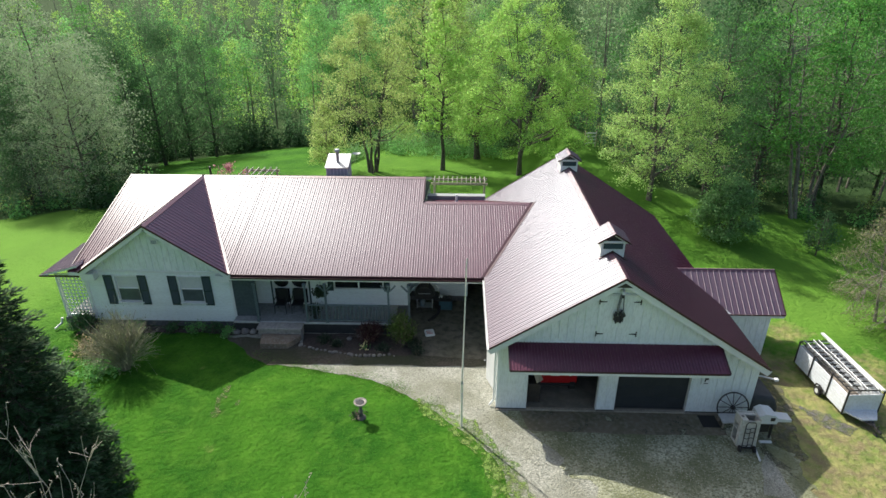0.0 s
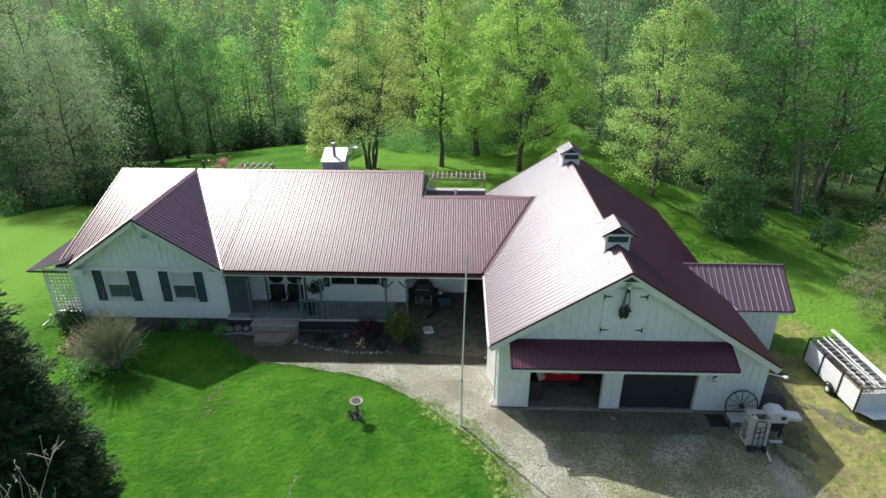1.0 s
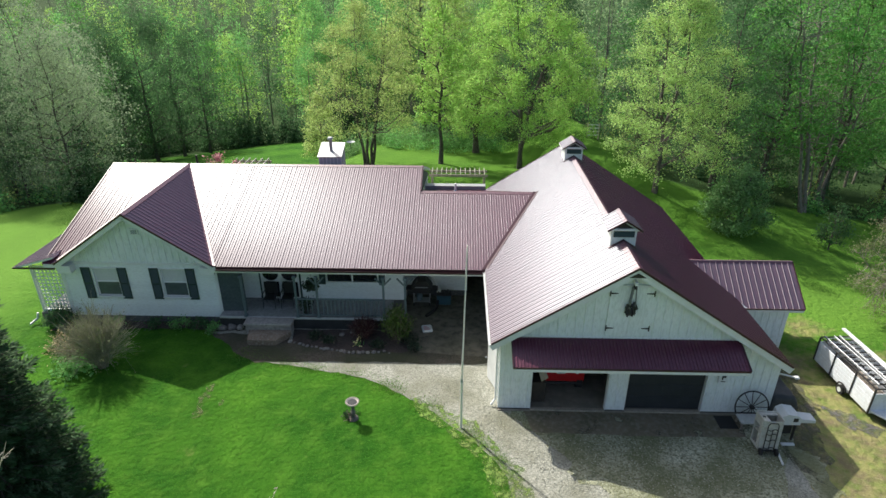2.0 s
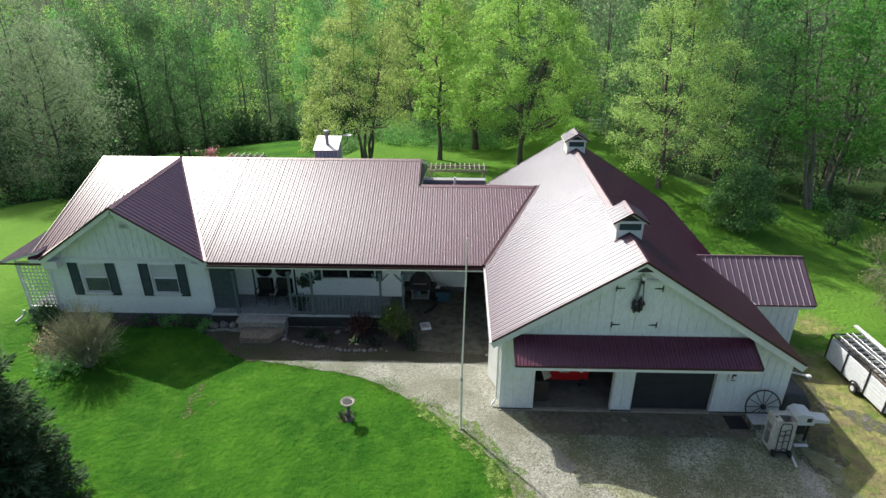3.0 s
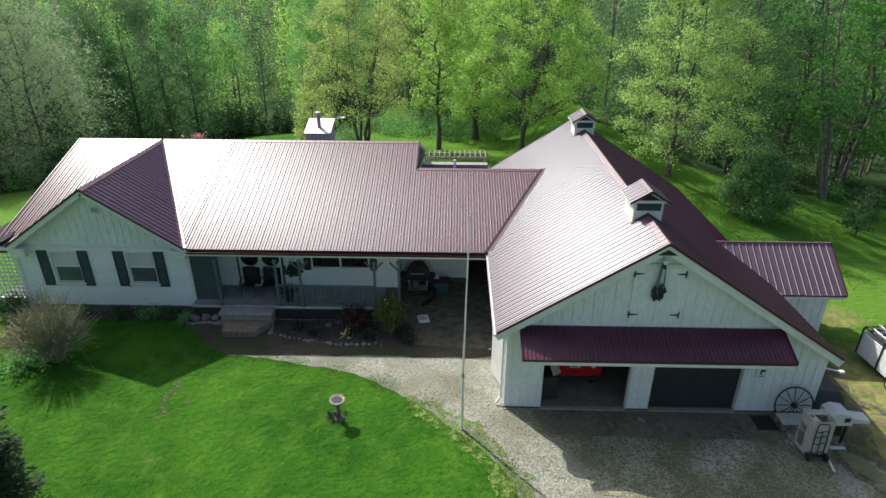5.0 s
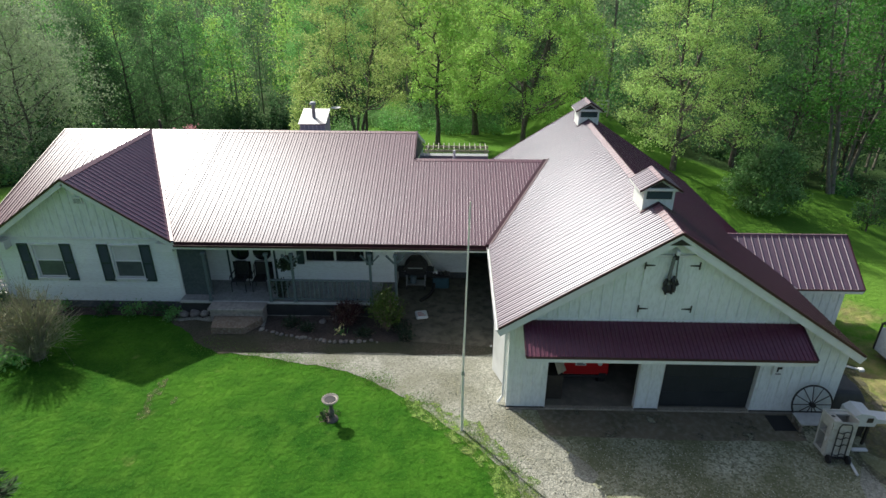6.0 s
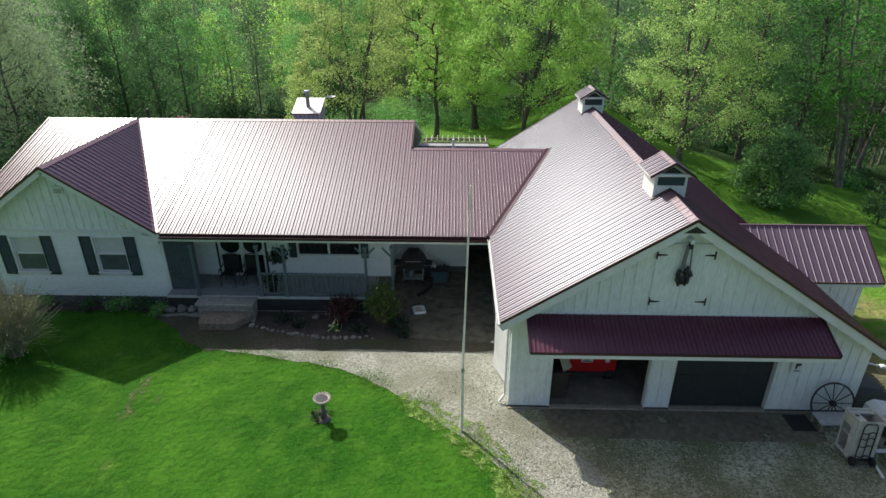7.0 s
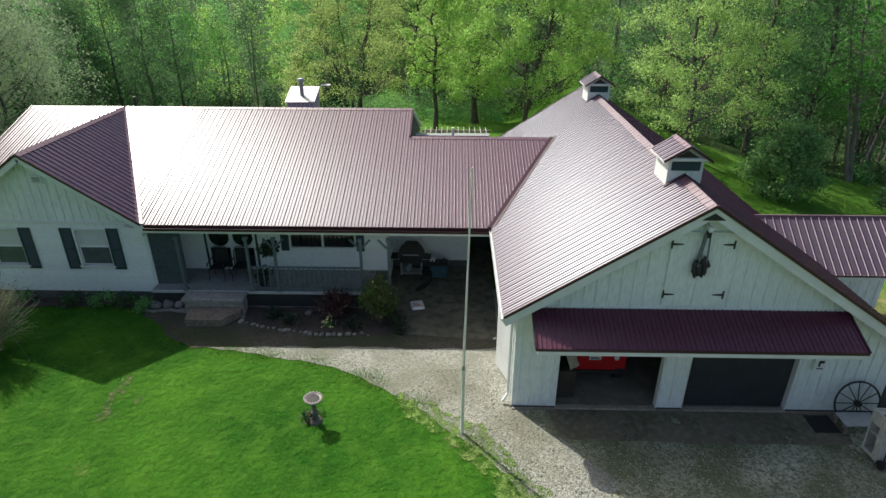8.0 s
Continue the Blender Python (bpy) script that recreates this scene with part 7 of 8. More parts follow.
for x0, x1 in ((1.19, 3.87), (4.6, 7.32)):
    solo("door_sill", Geo().box(x0, x1, -0.12, 0.05, 0.0, 0.085, 0.012), mat("pale_worn_sill", (0.3, 0.26, 0.2), 0.85, (0.2, 0.18, 0.14), 4, (0.38, 0.34, 0.27), 20), "worn pale timber sill below a garage door", "sill", at=((x0 + x1) / 2, -0.03, 0), group="door sills")
nb = thing("notice_box", (7.83, -0.03, 1.35), "small white notice box fixed to the garage wall", "box")
part("box", Geo().box(7.68, 7.98, -0.1, -0.005, 1.42, 1.8, 0.01), FASCIA, nb)
for x0, x1, z0, z1 in ((7.78, 7.92, 1.66, 1.74), (7.78, 7.83, 1.56, 1.66), (7.76, 7.92, 1.48, 1.51)):
    part("notice_bar", Geo().box(x0, x1, -0.106, -0.1, z0, z1), BLACK, nb)
# wagon wheel against the wall
wc, wr = Vector((8.95, -0.33, 0.58)), 0.585
ww = thing("wagon_wheel", (wc.x, wc.y, 0.04), "old black iron wagon wheel leaning on the garage wall", "wheel")
M = Matrix.Translation(wc) @ Matrix.Rotation(-0.3, 4, "X")
ring = [M @ Vector((wr * math.cos(a), 0, wr * math.sin(a))) for a in [2 * math.pi * i / 40 for i in range(41)]]
part("rim", Geo().tube(ring, 0.026, 8, False), BLACK, ww, smooth=50)
part("hub", Geo().tube([M @ Vector((0, -0.1, 0)), M @ Vector((0, -0.04, 0)), M @ Vector((0, 0.06, 0))], [0.06, 0.085, 0.07], 14), BLACK, ww, smooth=40)
for i in range(12):
    a = 2 * math.pi * i / 12
    part("spoke", Geo().tube([M @ Vector((0.07 * math.cos(a), 0, 0.07 * math.sin(a))), M @ Vector((wr * math.cos(a), 0, wr * math.sin(a)))], 0.014, 6), BLACK, ww)
mtt = thing("rubber_mat", (8.1, -0.55, 0), "black rubber mat on the gravel", "mat")
part("mat", Geo().box(7.75, 8.4, -0.85, -0.2, 0.016, 0.05, 0.008), RUBBER, mtt)
be = thing("low_bench", (8.85, -0.65, 0), "low bench with a pale grey top beside the wheel", "bench")
part("top", Geo().box(8.4, 9.3, -0.92, -0.4, 0.3, 0.345, 0.01), mat("pale_grey_top", (0.5, 0.5, 0.48), 0.6, (0.4, 0.4, 0.38), 5), be)
for x in (8.46, 9.22):
    for y in (-0.86, -0.46):
        part("leg", Geo().box(x - 0.025, x + 0.025, y - 0.025, y + 0.025, 0.0, 0.3), WOOD, be)
# beige cabinet on a dolly
kx, ky = 8.78, -1.72
kb = thing("beige_cabinet", (kx, ky, 0), "worn pale cabinet standing on a black hand truck", "cabinet")
KM = Matrix.Translation((kx + 0.05, ky, 0)) @ Matrix.Diagonal((0.84, 1, 1.28, 1)) @ Matrix.Rotation(-0.04, 4, "Z") @ Matrix.Rotation(-0.1, 4, "X")
g = Geo()
g.box(-0.4, -0.36, -0.26, -0.1, 0.12, 1.05, 0.01, KM).box(-0.4, -0.36, 0.2, 0.26, 0.12, 1.05, 0.01, KM).box(-0.4, -0.36, -0.1, 0.2, 0.12, 0.2, 0.01, KM).box(-0.4, -0.36, -0.1, 0.2, 0.78, 1.05, 0.01, KM).box(0.36, 0.4, -0.26, 0.26, 0.12, 1.05, 0.01, KM).box(-0.36, 0.36, 0.22, 0.26, 0.12, 1.05, 0, KM)
g.box(-0.36, 0.36, -0.26, 0.22, 0.12, 0.16, 0, KM).box(-0.36, -0.12, -0.26, 0.22, 0.98, 1.01, 0, KM).box(-0.12, 0.36, 0.1, 0.22, 0.98, 1.01, 0, KM).box(-0.36, 0.05, -0.24, 0.22, 0.55, 0.58, 0, KM)
part("cabinet_body", g, BEIGE, kb)
# flat black disc paints the dark inside of a hole
part("knock_out", Geo().tube([KM @ Vector((-0.24, -0.02, 1.008)), KM @ Vector((-0.24, -0.02, 1.014))], 0.05, 12), BLACK, kb)
part("liner", Geo().box(-0.1, 0.34, -0.22, 0.2, 0.6, 0.72, 0.02, KM), BLACK, kb)
part("front_panel", Geo().box(-0.36, 0.36, -0.275, -0.255, 0.16, 1.0, 0.01, KM), BEIGE, kb)
ht = part("hand_truck", Geo().tube([KM @ Vector(p) for p in ((-0.2, -0.32, 0.08), (-0.2, -0.32, 0.8), (-0.19, -0.32, 0.9), (-0.14, -0.33, 0.97), (0.14, -0.33, 0.97), (0.19, -0.32, 0.9), (0.2, -0.32, 0.8), (0.2, -0.32, 0.08))], 0.017, 8, False), BLACK, kb, "black tubular hand truck", 50)
part("centre_tube", Geo().tube([KM @ Vector((0, -0.32, 0.1)), KM @ Vector((0, -0.32, 0.74))], 0.013, 6), BLACK, ht)
for z in (0.2, 0.44, 0.62, 0.76):
    part("crossbar", Geo().tube([KM @ Vector((-0.2, -0.32, z)), KM @ Vector((-0.07, -0.33, z - 0.02)), KM @ Vector((0.07, -0.33, z + 0.03)), KM @ Vector((0.2, -0.32, z))], 0.013, 6), BLACK, ht, smooth=50)
part("toe_plate", Geo().box(-0.2, 0.2, -0.34, 0.05, 0.1, 0.118, 0, KM), BLACK, ht)
for x in (-0.3, 0.3):
    part("wheel", Geo().tube([KM @ Vector((x - 0.035, -0.36, 0.1)), KM @ Vector((x + 0.035, -0.36, 0.1))], 0.115, 16), RUBBER, ht, smooth=40)
part("jug", Geo().lathe([(0.0, 0.58), (0.09, 0.58), (0.1, 0.75), (0.04, 0.82), (0.04, 0.86), (0.0, 0.86)], (kx - 0.2, ky - 0.1, 0.0), 12), BLIND, kb, smooth=40)
solo("loose_pole", Geo().tube([(9.2, -1.75, 0.12), (9.12, -2.5, 0.06)], 0.035, 10), BLIND, "short white pole lying on the gravel", "pole", at=(9.3, -2.2, 0))
wm = thing("white_mower_hood", (9.75, -1.1, 0), "white moulded machine hood on a black stand", "machine")
part("hood", Geo().prism([(9.4, 0.7), (9.42, 1.02), (9.6, 1.14), (9.95, 1.08), (10.12, 0.92), (10.08, 0.7)], 1, -1.35, -0.8), BLIND, wm)
part("chute", Geo().prism([(10.08, 0.74), (10.12, 0.9), (10.62, 0.84), (10.62, 0.74)], 1, -1.28, -0.9), BLIND, wm)
part("port", Geo().box(9.82, 9.98, -1.362, -1.348, 0.84, 0.99), BLACK, wm)
for x in (9.5, 9.98):
    for y in (-1.28, -0.88):
        part("leg", Geo().box(x - 0.03, x + 0.03, y - 0.03, y + 0.03, 0.0, 0.7), BLACK, wm)
part("motor", Geo().box(9.53, 9.95, -1.25, -0.92, 0.2, 0.66, 0.04), BLACK, wm, "black motor housing")
part("foot_pan", Geo().box(9.5, 9.95, -1.62, -1.5, 0.02, 0.09, 0.02), BLIND, wm)
# stack at the garage side
st = thing("covered_stack", (10.4, 1.4, -0.1), "dark tarpaulin over a low stack beside the garage", "tarpaulin")
bm = bmesh.new()
bmesh.ops.create_grid(bm, x_segments=24, y_segments=36, size=0.5)
for v in bm.verts:
    x, y = v.co.x * 1.1, v.co.y * 2.6
    e = min(1, min(0.55 - abs(x), 1.3 - abs(y)) * 5)
    v.co = (x, y, max(0.0, e) ** 0.5 * (0.68 + 0.14 * noise.noise((x * 3, y * 2, 1))) + 0.02)
me = bpy.data.meshes.new("tarpaulin")
bm.to_mesh(me)
bm.free()
me.polygons.foreach_set("use_smooth", [True] * len(me.polygons))
me.materials.append(mat("dark_tarpaulin", (0.02, 0.024, 0.024), 0.55, (0.035, 0.038, 0.036), 4, bump=0.01, bscale=12))
ob = new("tarpaulin", me)
ob.parent = st
solo("tow_bar", Geo().tube([(9.95, 1.5, 0.86), (10.9, 1.3, 0.76), (11.25, 1.23, 0.7)], 0.03, 10).box(11.2, 11.36, 1.15, 1.31, 0.65, 0.75, 0.02), BLIND, "white tow bar resting on the covered stack", "bar", at=(10.5, 1.4, 0.7))
solo("downspout", Geo().tube([(-0.42, 0.2, 2.95), (-0.3, 0.2, 2.75), (-0.08, 0.22, 2.6), (-0.08, 0.22, 0.3), (-0.24, 0.12, 0.08)], 0.04, 8), FASCIA, "white downspout at the garage corner", "downspout", at=(-0.1, 0, 0.1), smooth=30)
sd = thing("side_door", (-0.25, 1.4, 0.05), "white side door standing ajar from the garage", "door")
part("leaf", Geo().box(0, 0.045, 0, 0.85, 0.08, 2.1, 0.008, Matrix.Translation((-0.03, 1.0, 0)) @ Matrix.Rotation(0.35, 4, "Z")), FASCIA, sd)
part("knob", Geo().tube([(-0.36, 1.72, 1.05), (-0.42, 1.7, 1.05)], 0.03, 8), GALV, sd)

# ---- trailer ----
tz = -0.25
tl = thing("utility_trailer", (13.9, 1.5, tz), "white utility trailer carrying ladders, with a black rack", "trailer")
TM = Matrix.Translation((14.07, 1.85, tz)) @ Matrix.Rotation(0.055, 4, "Z") @ Matrix.Translation((0, 0, -0.1))
L2, W2 = 1.64, 0.67
WPAINT = mat("white_trailer_panel", (0.68, 0.72, 0.75), 0.35, (0.6, 0.64, 0.67), 2, (0.55, 0.57, 0.58), 10)
part("bed", Geo().box(-W2, W2, -L2, L2, 0.33, 0.38, 0, TM), WOOD, tl)
for s in (-1, 1):
    sd_ = part("side_panel", Geo().box(s * W2 - 0.02, s * W2 + 0.02, -L2, L2, 0.32, 1.2, 0.006, TM), WPAINT, tl)
    for i in range(5):
        z = 0.45 + i * 0.15
        part("panel_rib", Geo().box(s * W2 + s * 0.02, s * W2 + s * 0.026, -L2 + 0.03, L2 - 0.03, z, z + 0.03, 0, TM), WPAINT, sd_)
    for y in (-L2, -0.6, 0.6, L2):
        part("rack_post", Geo().box(s * W2 - 0.025 + s * 0.03, s * W2 + 0.025 + s * 0.03, y - 0.025, y + 0.025, 0.32, 1.4, 0, TM), BLACK, tl)
    part("rack_rail", Geo().box(s * W2 - 0.02, s * W2 + 0.02, -L2, L2, 1.37, 1.41, 0, TM), BLACK, tl)
    wl = part("wheel", Geo().tube([TM @ Vector((s * 0.72, -0.25, 0.29)), TM @ Vector((s * 0.84, -0.25, 0.29))], 0.19, 22), RUBBER, tl, smooth=40)
    part("rim", Geo().tube([TM @ Vector((s * 0.83, -0.25, 0.29)), TM @ Vector((s * 0.85, -0.25, 0.29))], 0.1, 16), BLIND, wl)
    part("mudguard", Geo().tube([TM @ Vector((s * 0.78, -0.5, 0.35)), TM @ Vector((s * 0.78, -0.44, 0.5)), TM @ Vector((s * 0.78, -0.25, 0.56)), TM @ Vector((s * 0.78, -0.06, 0.5)), TM @ Vector((s * 0.78, 0.0, 0.35))], 0.035, 6), BLACK, tl)
for x in (-0.24, 0.05):
    part("rack_rail", Geo().box(x - 0.02, x + 0.02, -L2, L2, 1.345, 1.385, 0, TM), BLACK, tl)
part("front_panel", Geo().box(-W2, W2, -L2 - 0.02, -L2 + 0.02, 0.32, 1.2, 0.006, TM), WPAINT, tl)
part("tail_panel", Geo().box(-W2, W2, L2 - 0.02, L2 + 0.02, 0.32, 1.2, 0.006, TM), WPAINT, tl)
part("nose_shelf", Geo().prism([(-W2, -L2), (W2, -L2), (0.3, -L2 - 0.55), (-0.3, -L2 - 0.55)], 2, 0.4, 0.46), WPAINT, tl).matrix_basis = Matrix.Translation(-BASE[tl]) @ TM @ Matrix.Translation(BASE[tl])
for y in (-L2, -1.37, -1.1, -0.82, -0.55, -0.27, 0.0, 0.27, 0.55, 0.82, 1.1, 1.37, L2):
    part("rack_bar", Geo().box(-W2, W2, y - 0.02, y + 0.02, 1.39, 1.43, 0, TM), BLACK, tl)
part("drawbar", Geo().beam(TM @ Vector((0, -L2 + 0.1, 0.36)), TM @ Vector((0, -L2 - 1.2, 0.36)), 0.08, 0.08).beam(TM @ Vector((-0.4, -L2, 0.36)), TM @ Vector((0, -L2 - 0.9, 0.36)), 0.06, 0.06).beam(TM @ Vector((0.4, -L2, 0.36)), TM @ Vector((0, -L2 - 0.9, 0.36)), 0.06, 0.06), BLACK, tl)
part("jockey_wheel", Geo().tube([TM @ Vector((-0.03, -L2 - 1.0, 0.1)), TM @ Vector((0.03, -L2 - 1.0, 0.1))], 0.1, 14).tube([TM @ Vector((0, -L2 - 1.0, 0.1)), TM @ Vector((0, -L2 - 1.0, 0.55))], 0.025, 8), BLACK, tl)


def ladder(x, y0, y1, z, w, turn, rungs):
    m = TM @ Matrix.Translation((x, 0, z)) @ Matrix.Rotation(turn, 4, "Z")
    o = m @ Vector((0, y0, 0))
    ob = thing("ladder", o, "aluminium ladder lying along the trailer rack", "ladder", "ladders on the trailer")
    for s in (-1, 1):
        part("rail", Geo().box(s * w - 0.015, s * w + 0.015, y0, y1, -0.04, 0.04, 0.004, m), ALU, ob)
    for i in range(rungs):
        y = y0 + 0.15 + i * (y1 - y0 - 0.3) / (rungs - 1)
        part("rung", Geo().tube([m @ Vector((-w, y, 0)), m @ Vector((w, y, 0))], 0.016, 8), ALU, ob)


ladder(-0.36, -1.5, 1.6, 1.475, 0.2, 0.02, 11)
ladder(0.2, -1.7, 1.6, 1.475, 0.2, -0.02, 12)
solo("white_plank", Geo().box(0.47, 0.61, -1.75, 2.15, 1.43, 1.5, 0.006, TM), BLIND, "long white painted plank on the trailer rack", "plank", at=TM @ Vector((0.54, 0, 1.43)))

# ---- behind the roofs ----
GREYRAFTER = mat("weathered_white_board", (0.5, 0.48, 0.44), 0.7, (0.38, 0.36, 0.32), 4)


def pergola(x0, x1, y0, y1, z, n, label):
    ob = thing("pergola", ((x0 + x1) / 2, (y0 + y1) / 2, float(land((x0 + x1) / 2, y0))), label, "pergola")
    for y in (y0, y1):
        part("beam", Geo().box(x0 - 0.2, x1 + 0.2, y - 0.04, y + 0.04, z - 0.28, z - 0.12, 0.006), WOOD, ob)
        for x in (x0, x1):
            part("post", Geo().box(x - 0.06, x + 0.06, y - 0.06, y + 0.06, float(land(x, y)) - 0.1, z - 0.28, 0.006), WOOD, ob)
    for i in range(n):
        x = x0 + (x1 - x0) * i / (n - 1)
        part("rafter", Geo().box(x - 0.016, x + 0.016, y0 - 0.2, y1 + 0.2, z - 0.09, z, 0.003), GREYRAFTER, ob)
    return ob


pergola(-3.3, 0.2, 20.6, 21.5, 2.2, 12, "white-topped pergola behind the low roof")
pergola(-16.3, -14.2, 18.9, 20.6, 3.05, 6, "pale timber pergola behind the house")
solo("rear_room", Geo().box(-3.3, -0.1, 12.6, 13.0, 0.0, 4.12), mat("grey_rear_siding", (0.3, 0.32, 0.32), 0.6, (0.24, 0.26, 0.26), 2), "grey rear room wall behind the low roof", "wall", kind="structure")
vp = thing("vent_pipe", (-1.68, 10.5, 4.5), "white plumbing vent pipe on the rear slope", "vent")
part("pipe", Geo().tube([(-1.68, 10.5, 4.4), (-1.68, 10.5, 5.0)], 0.055, 12), FASCIA, vp, smooth=40)
part("collar", Geo().lathe([(0.12, 0.0), (0.07, 0.06), (0.055, 0.1)], (-1.68, 10.5, 4.58), 12), GALV, vp)
vb = thing("vent_pipe", (-15.25, 12.5, 5.1), "short black plumbing vent behind the ridge", "vent")
part("pipe", Geo().tube([(-15.25, 12.5, 5.0), (-15.25, 12.5, 5.72)], 0.055, 12), BLACK, vb, smooth=40)
part("collar", Geo().lathe([(0.14, 0.0), (0.07, 0.07), (0.056, 0.1)], (-15.25, 12.5, 5.24), 12), RUBBER, vb)
dish = thing("satellite_dish", (-7.55, 14.9, 5.2), "small grey satellite dish by the chimney", "dish")
part("reflector", Geo().lathe([(0.0, 0.0), (0.12, 0.02), (0.25, 0.08)], (-7.55, 14.9, 5.75), 18), RAILGREY, dish, smooth=60)
part("arm", Geo().tube([(-7.9, 14.9, 5.2), (-7.55, 14.9, 5.5), (-7.55, 14.9, 5.76)], 0.02, 8), BLACK, dish)
fz = float(land(9.3, 30.6))
fn = thing("rail_fence", (9.3, 30.6, fz), "short length of white rail fence on the back lawn", "fence")
for x in (8.9, 9.8):
    part("post", Geo().box(x - 0.05, x + 0.05, 30.55, 30.65, fz - 0.2, fz + 1.2), TIMBER, fn)
for i in range(4):
    part("rail", Geo().box(8.9, 9.8, 30.5, 30.55, fz + 0.2 + i * 0.27, fz + 0.31 + i * 0.27), FASCIA, fn)

# ---- bare saplings close to the start of the flight ----
def sapling(at, H, seed, spread):
    x, y = at
    rng = np.random.default_rng(seed)
    ob = thing("bare_tree", (x, y, 0), "leafless young tree with pale budding twigs", "tree")
    g = Geo().tube([(x, y, -0.1), (x + 0.1, y, H * 0.5), (x, y, H * 0.84)], [0.07, 0.04, 0.014], 8, False)
    tw = Geo()
    for i in range(10):
        a = i * 2.4 + rng.uniform(-0.3, 0.3)
        s = np.array([x, y, H * rng.uniform(0.6, 0.8)])
        e = s + np.array([math.cos(a) * spread * rng.uniform(0.5, 1.1), math.sin(a) * spread * rng.uniform(0.5, 1.1), H * 0.2 * rng.uniform(0.7, 1.15)])
        m = (s + e) / 2 + rng.normal(0, 0.11, 3) + (0, 0, -0.1)
        g.tube([s, m, e], [0.009, 0.006, 0.003], 5, False)
        for j in range(7):
            p = m + (e - m) * rng.uniform(0, 1)
            d = rng.normal(0, 1, 3) * 0.16 + (e - s) * 0.12 + (0, 0, 0.14)
            tw.tube([p, p + d * 0.5 + rng.normal(0, 0.02, 3), p + d], [0.005, 0.004, 0.003], 4, False)
            for _ in range(3):
                b = p + d * rng.uniform(0.3, 1)
                tw.tube([b, b + rng.normal(0, 0.02, 3)], [0.007, 0.005], 4, False)
    part("trunk", g, PALETWIG, ob, smooth=50)
    tagged(part("twig_spray", tw, PALETWIG, ob), kind="stuff")


sapling((-6.75, -13.0), 10.75, 77, 0.85)
sapling((-3.55, -13.0), 9.75, 78, 0.2)

# ---- grass ----
rng = np.random.default_rng(12)
ex, ey = np.array([p[0] for p in DRIVE_EDGE]), np.array([p[1] for p in DRIVE_EDGE])


def on_lawn(x, y):
    """True on the lawn side of the drive's edge."""
    lim = np.where(y > -4.4, np.interp(-y, -ey[:12], ex[:12]), 0.3)
    return (x < lim - 0.02) & ~((y > 4.4) & (x > -20))


n = 45000
x, y = rng.uniform(-23, 0.6, n), rng.uniform(-9, 5.2, n)
keep = on_lawn(x, y)
x, y = x[keep], y[keep]


def blades(x, y, hgt, wid):
    k = len(x)
    a = rng.uniform(0, math.pi, k)
    h = hgt * rng.uniform(0.5, 1.4, k)
    w = np.stack([np.cos(a), np.sin(a), 0 * a], 1) * (wid * rng.uniform(0.6, 1.3, k))[:, None]
    p = np.stack([x, y, land(x, y)], 1)
    top = p + np.stack([rng.normal(0, 0.4, k) * h, rng.normal(0, 0.4, k) * h, h], 1)
    return np.stack([p - w, p + w, top + w * 0.25, top - w * 0.25], 1)


BLADE = mat("grass_blade", (0.06, 0.2, 0.016), 0.9, (0.045, 0.16, 0.012), 0.4, (0.085, 0.23, 0.022), 5, translucent=0.6, island=0.15, spec=0.08)
WEED = mat("straw_green_weed", (0.1, 0.25, 0.03), 0.8, (0.07, 0.2, 0.02), 1.2, (0.2, 0.28, 0.08), 5, translucent=0.6, island=0.3)
tagged(new("grass", quads("grass", blades(x, y, 0.014, 0.012), BLADE)), "short mown green grass blades on the lawn", "grass", kind="stuff")
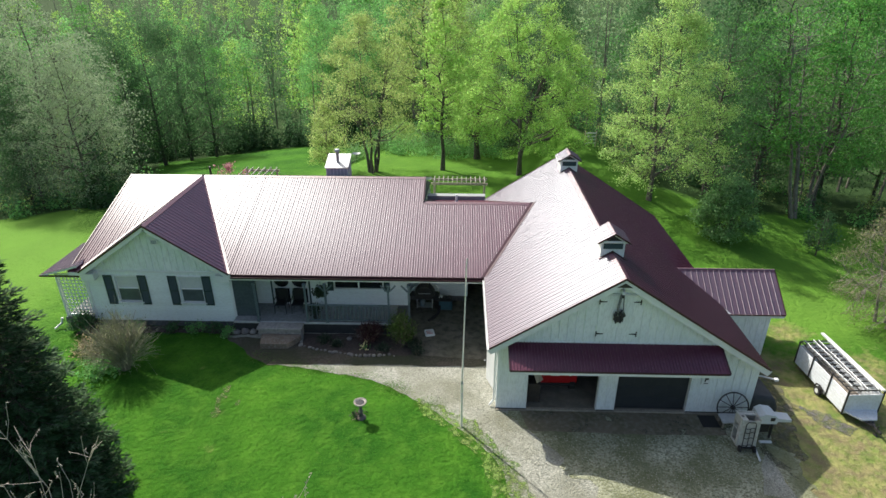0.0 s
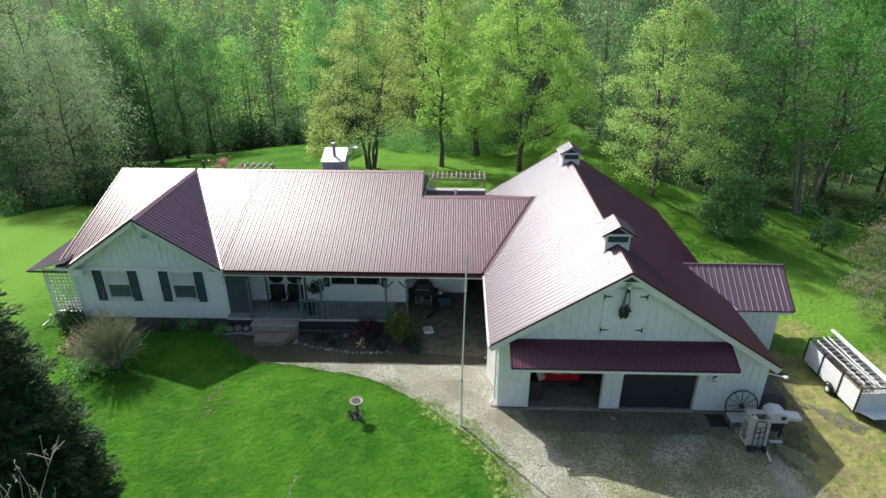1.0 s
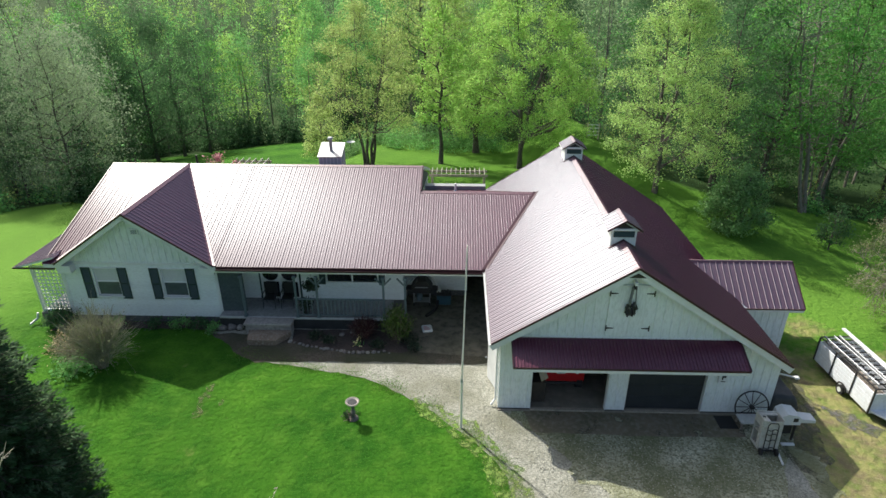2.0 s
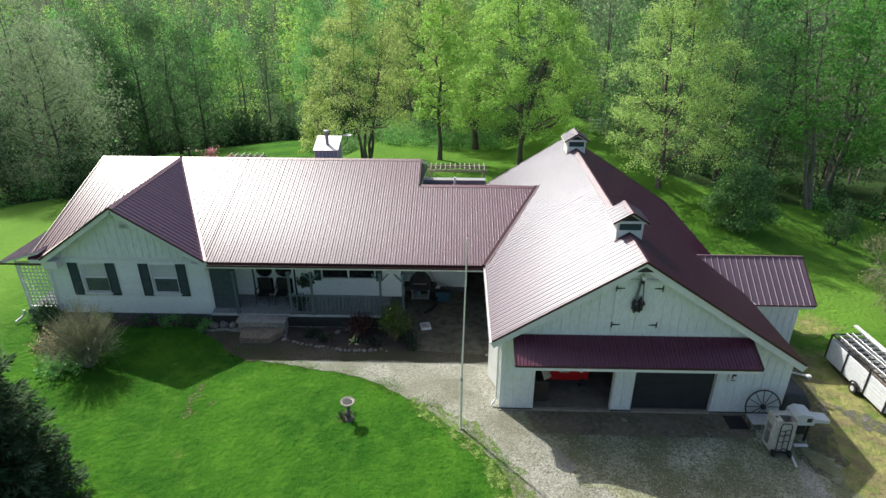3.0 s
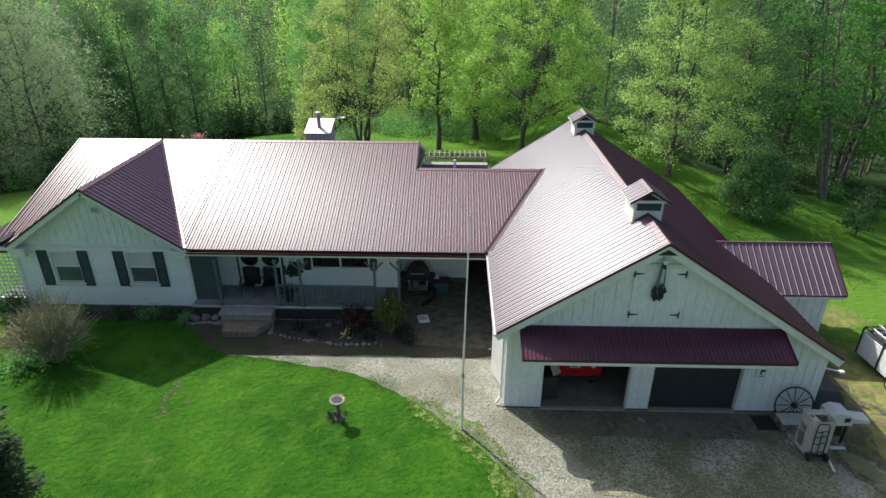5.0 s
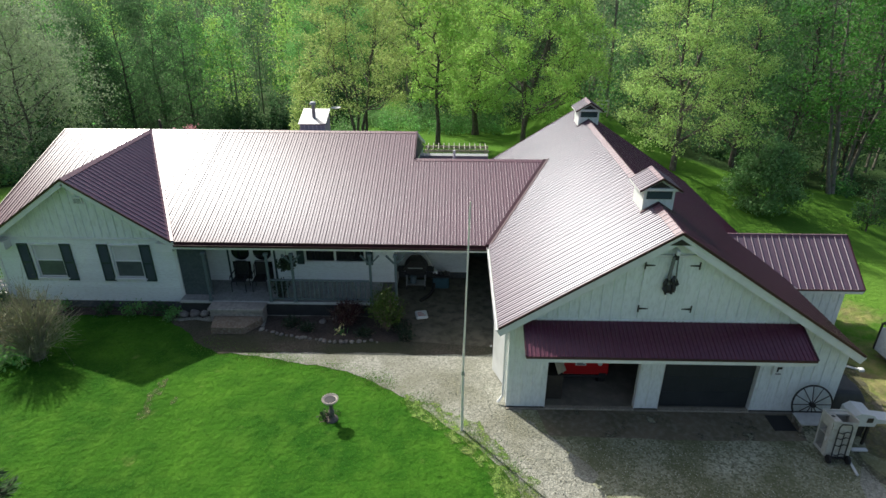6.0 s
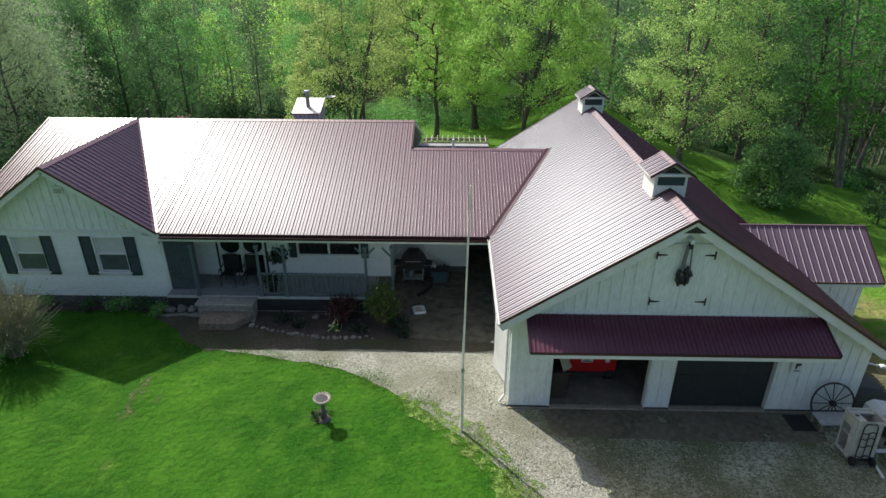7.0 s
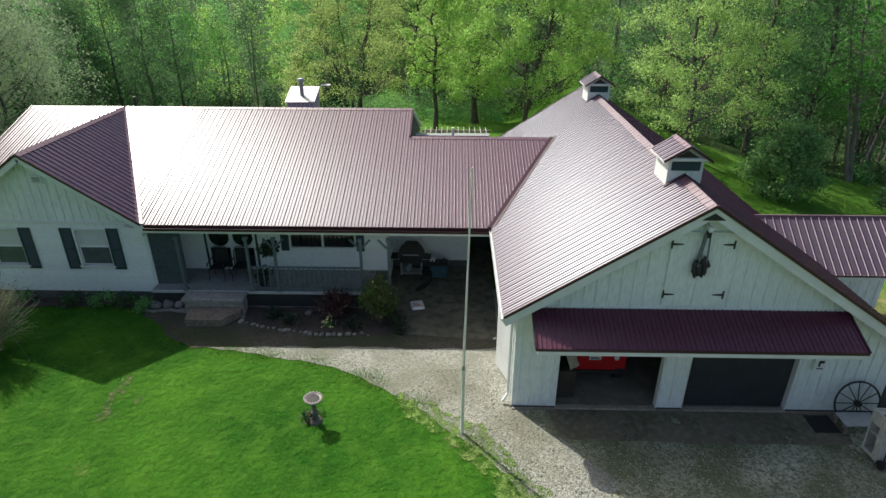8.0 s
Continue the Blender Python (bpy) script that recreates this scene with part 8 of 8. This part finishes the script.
# loose stones lying on the gravel
n = 14000
gx, gy = rng.uniform(-2.6, 9.6, n), rng.uniform(-5.2, 1.6, n)
keep = ~on_lawn(gx - 0.25, gy - 0.1) & ((gy < -0.3) | (gx < -0.25)) & (gx > np.interp(gy, [-5, 0, 1.6], [0.4, -2.4, -2.6])) & ((gy < -1.4) | (gx < 1.0))
gx, gy = gx[keep], gy[keep]
sz = rng.uniform(0.008, 0.017, (len(gx), 1, 1)) * rng.choice((1, 1, 1, 1, 1, 1.6), (len(gx), 1, 1))
oct_ = np.array([(1, 0, 0.25), (0.1, 1, 0.3), (-1, 0.1, 0.2), (0, -1, 0.3), (0.1, 0, 0.95), (0, 0, -0.4)])
a = rng.uniform(0, 6.28, len(gx))
co = oct_[None] * rng.uniform(0.7, 1.3, (len(gx), 6, 3)) * sz
co = np.stack([co[..., 0] * np.cos(a)[:, None] - co[..., 1] * np.sin(a)[:, None] + gx[:, None], co[..., 0] * np.sin(a)[:, None] + co[..., 1] * np.cos(a)[:, None] + gy[:, None], co[..., 2] + 0.026], -1)
fs = np.array([(0, 1, 4), (1, 2, 4), (2, 3, 4), (3, 0, 4), (1, 0, 5), (2, 1, 5), (3, 2, 5), (0, 3, 5)])
me = bpy.data.meshes.new("loose_gravel")
me.from_pydata(co.reshape(-1, 3).tolist(), [], (fs[None] + 6 * np.arange(len(gx))[:, None, None]).reshape(-1, 3).tolist())
me.materials.append(mat("grey_olive_stone", (0.33, 0.335, 0.265), 0.9, (0.27, 0.275, 0.21), 3, (0.4, 0.4, 0.33), 14, island=0.35))
tagged(new("loose_gravel", me), "loose grey-olive stones scattered over the gravel", "gravel", kind="stuff")
# rough growth along the drive
t = rng.uniform(1.5, 12.0, 30000)
i = t.astype(int)
f = (t - i)
px, py = ex[i] + (ex[np.minimum(i + 1, 15)] - ex[i]) * f, ey[i] + (ey[np.minimum(i + 1, 15)] - ey[i]) * f
off = rng.normal(0.12, 0.24, len(px))
clump = np.array([noise.noise((a * 0.9, b * 0.9, 4)) for a, b in zip(px, py)]) * 0.9 + 0.5
sel = rng.uniform(0, 1, len(px)) < clump
tagged(new("weeds", quads("weeds", blades((px + off * 0.75)[sel], (py + off * 0.75)[sel], 0.035, 0.014), WEED)), "straw-green weeds creeping over the gravel edge", "weeds", kind="stuff")
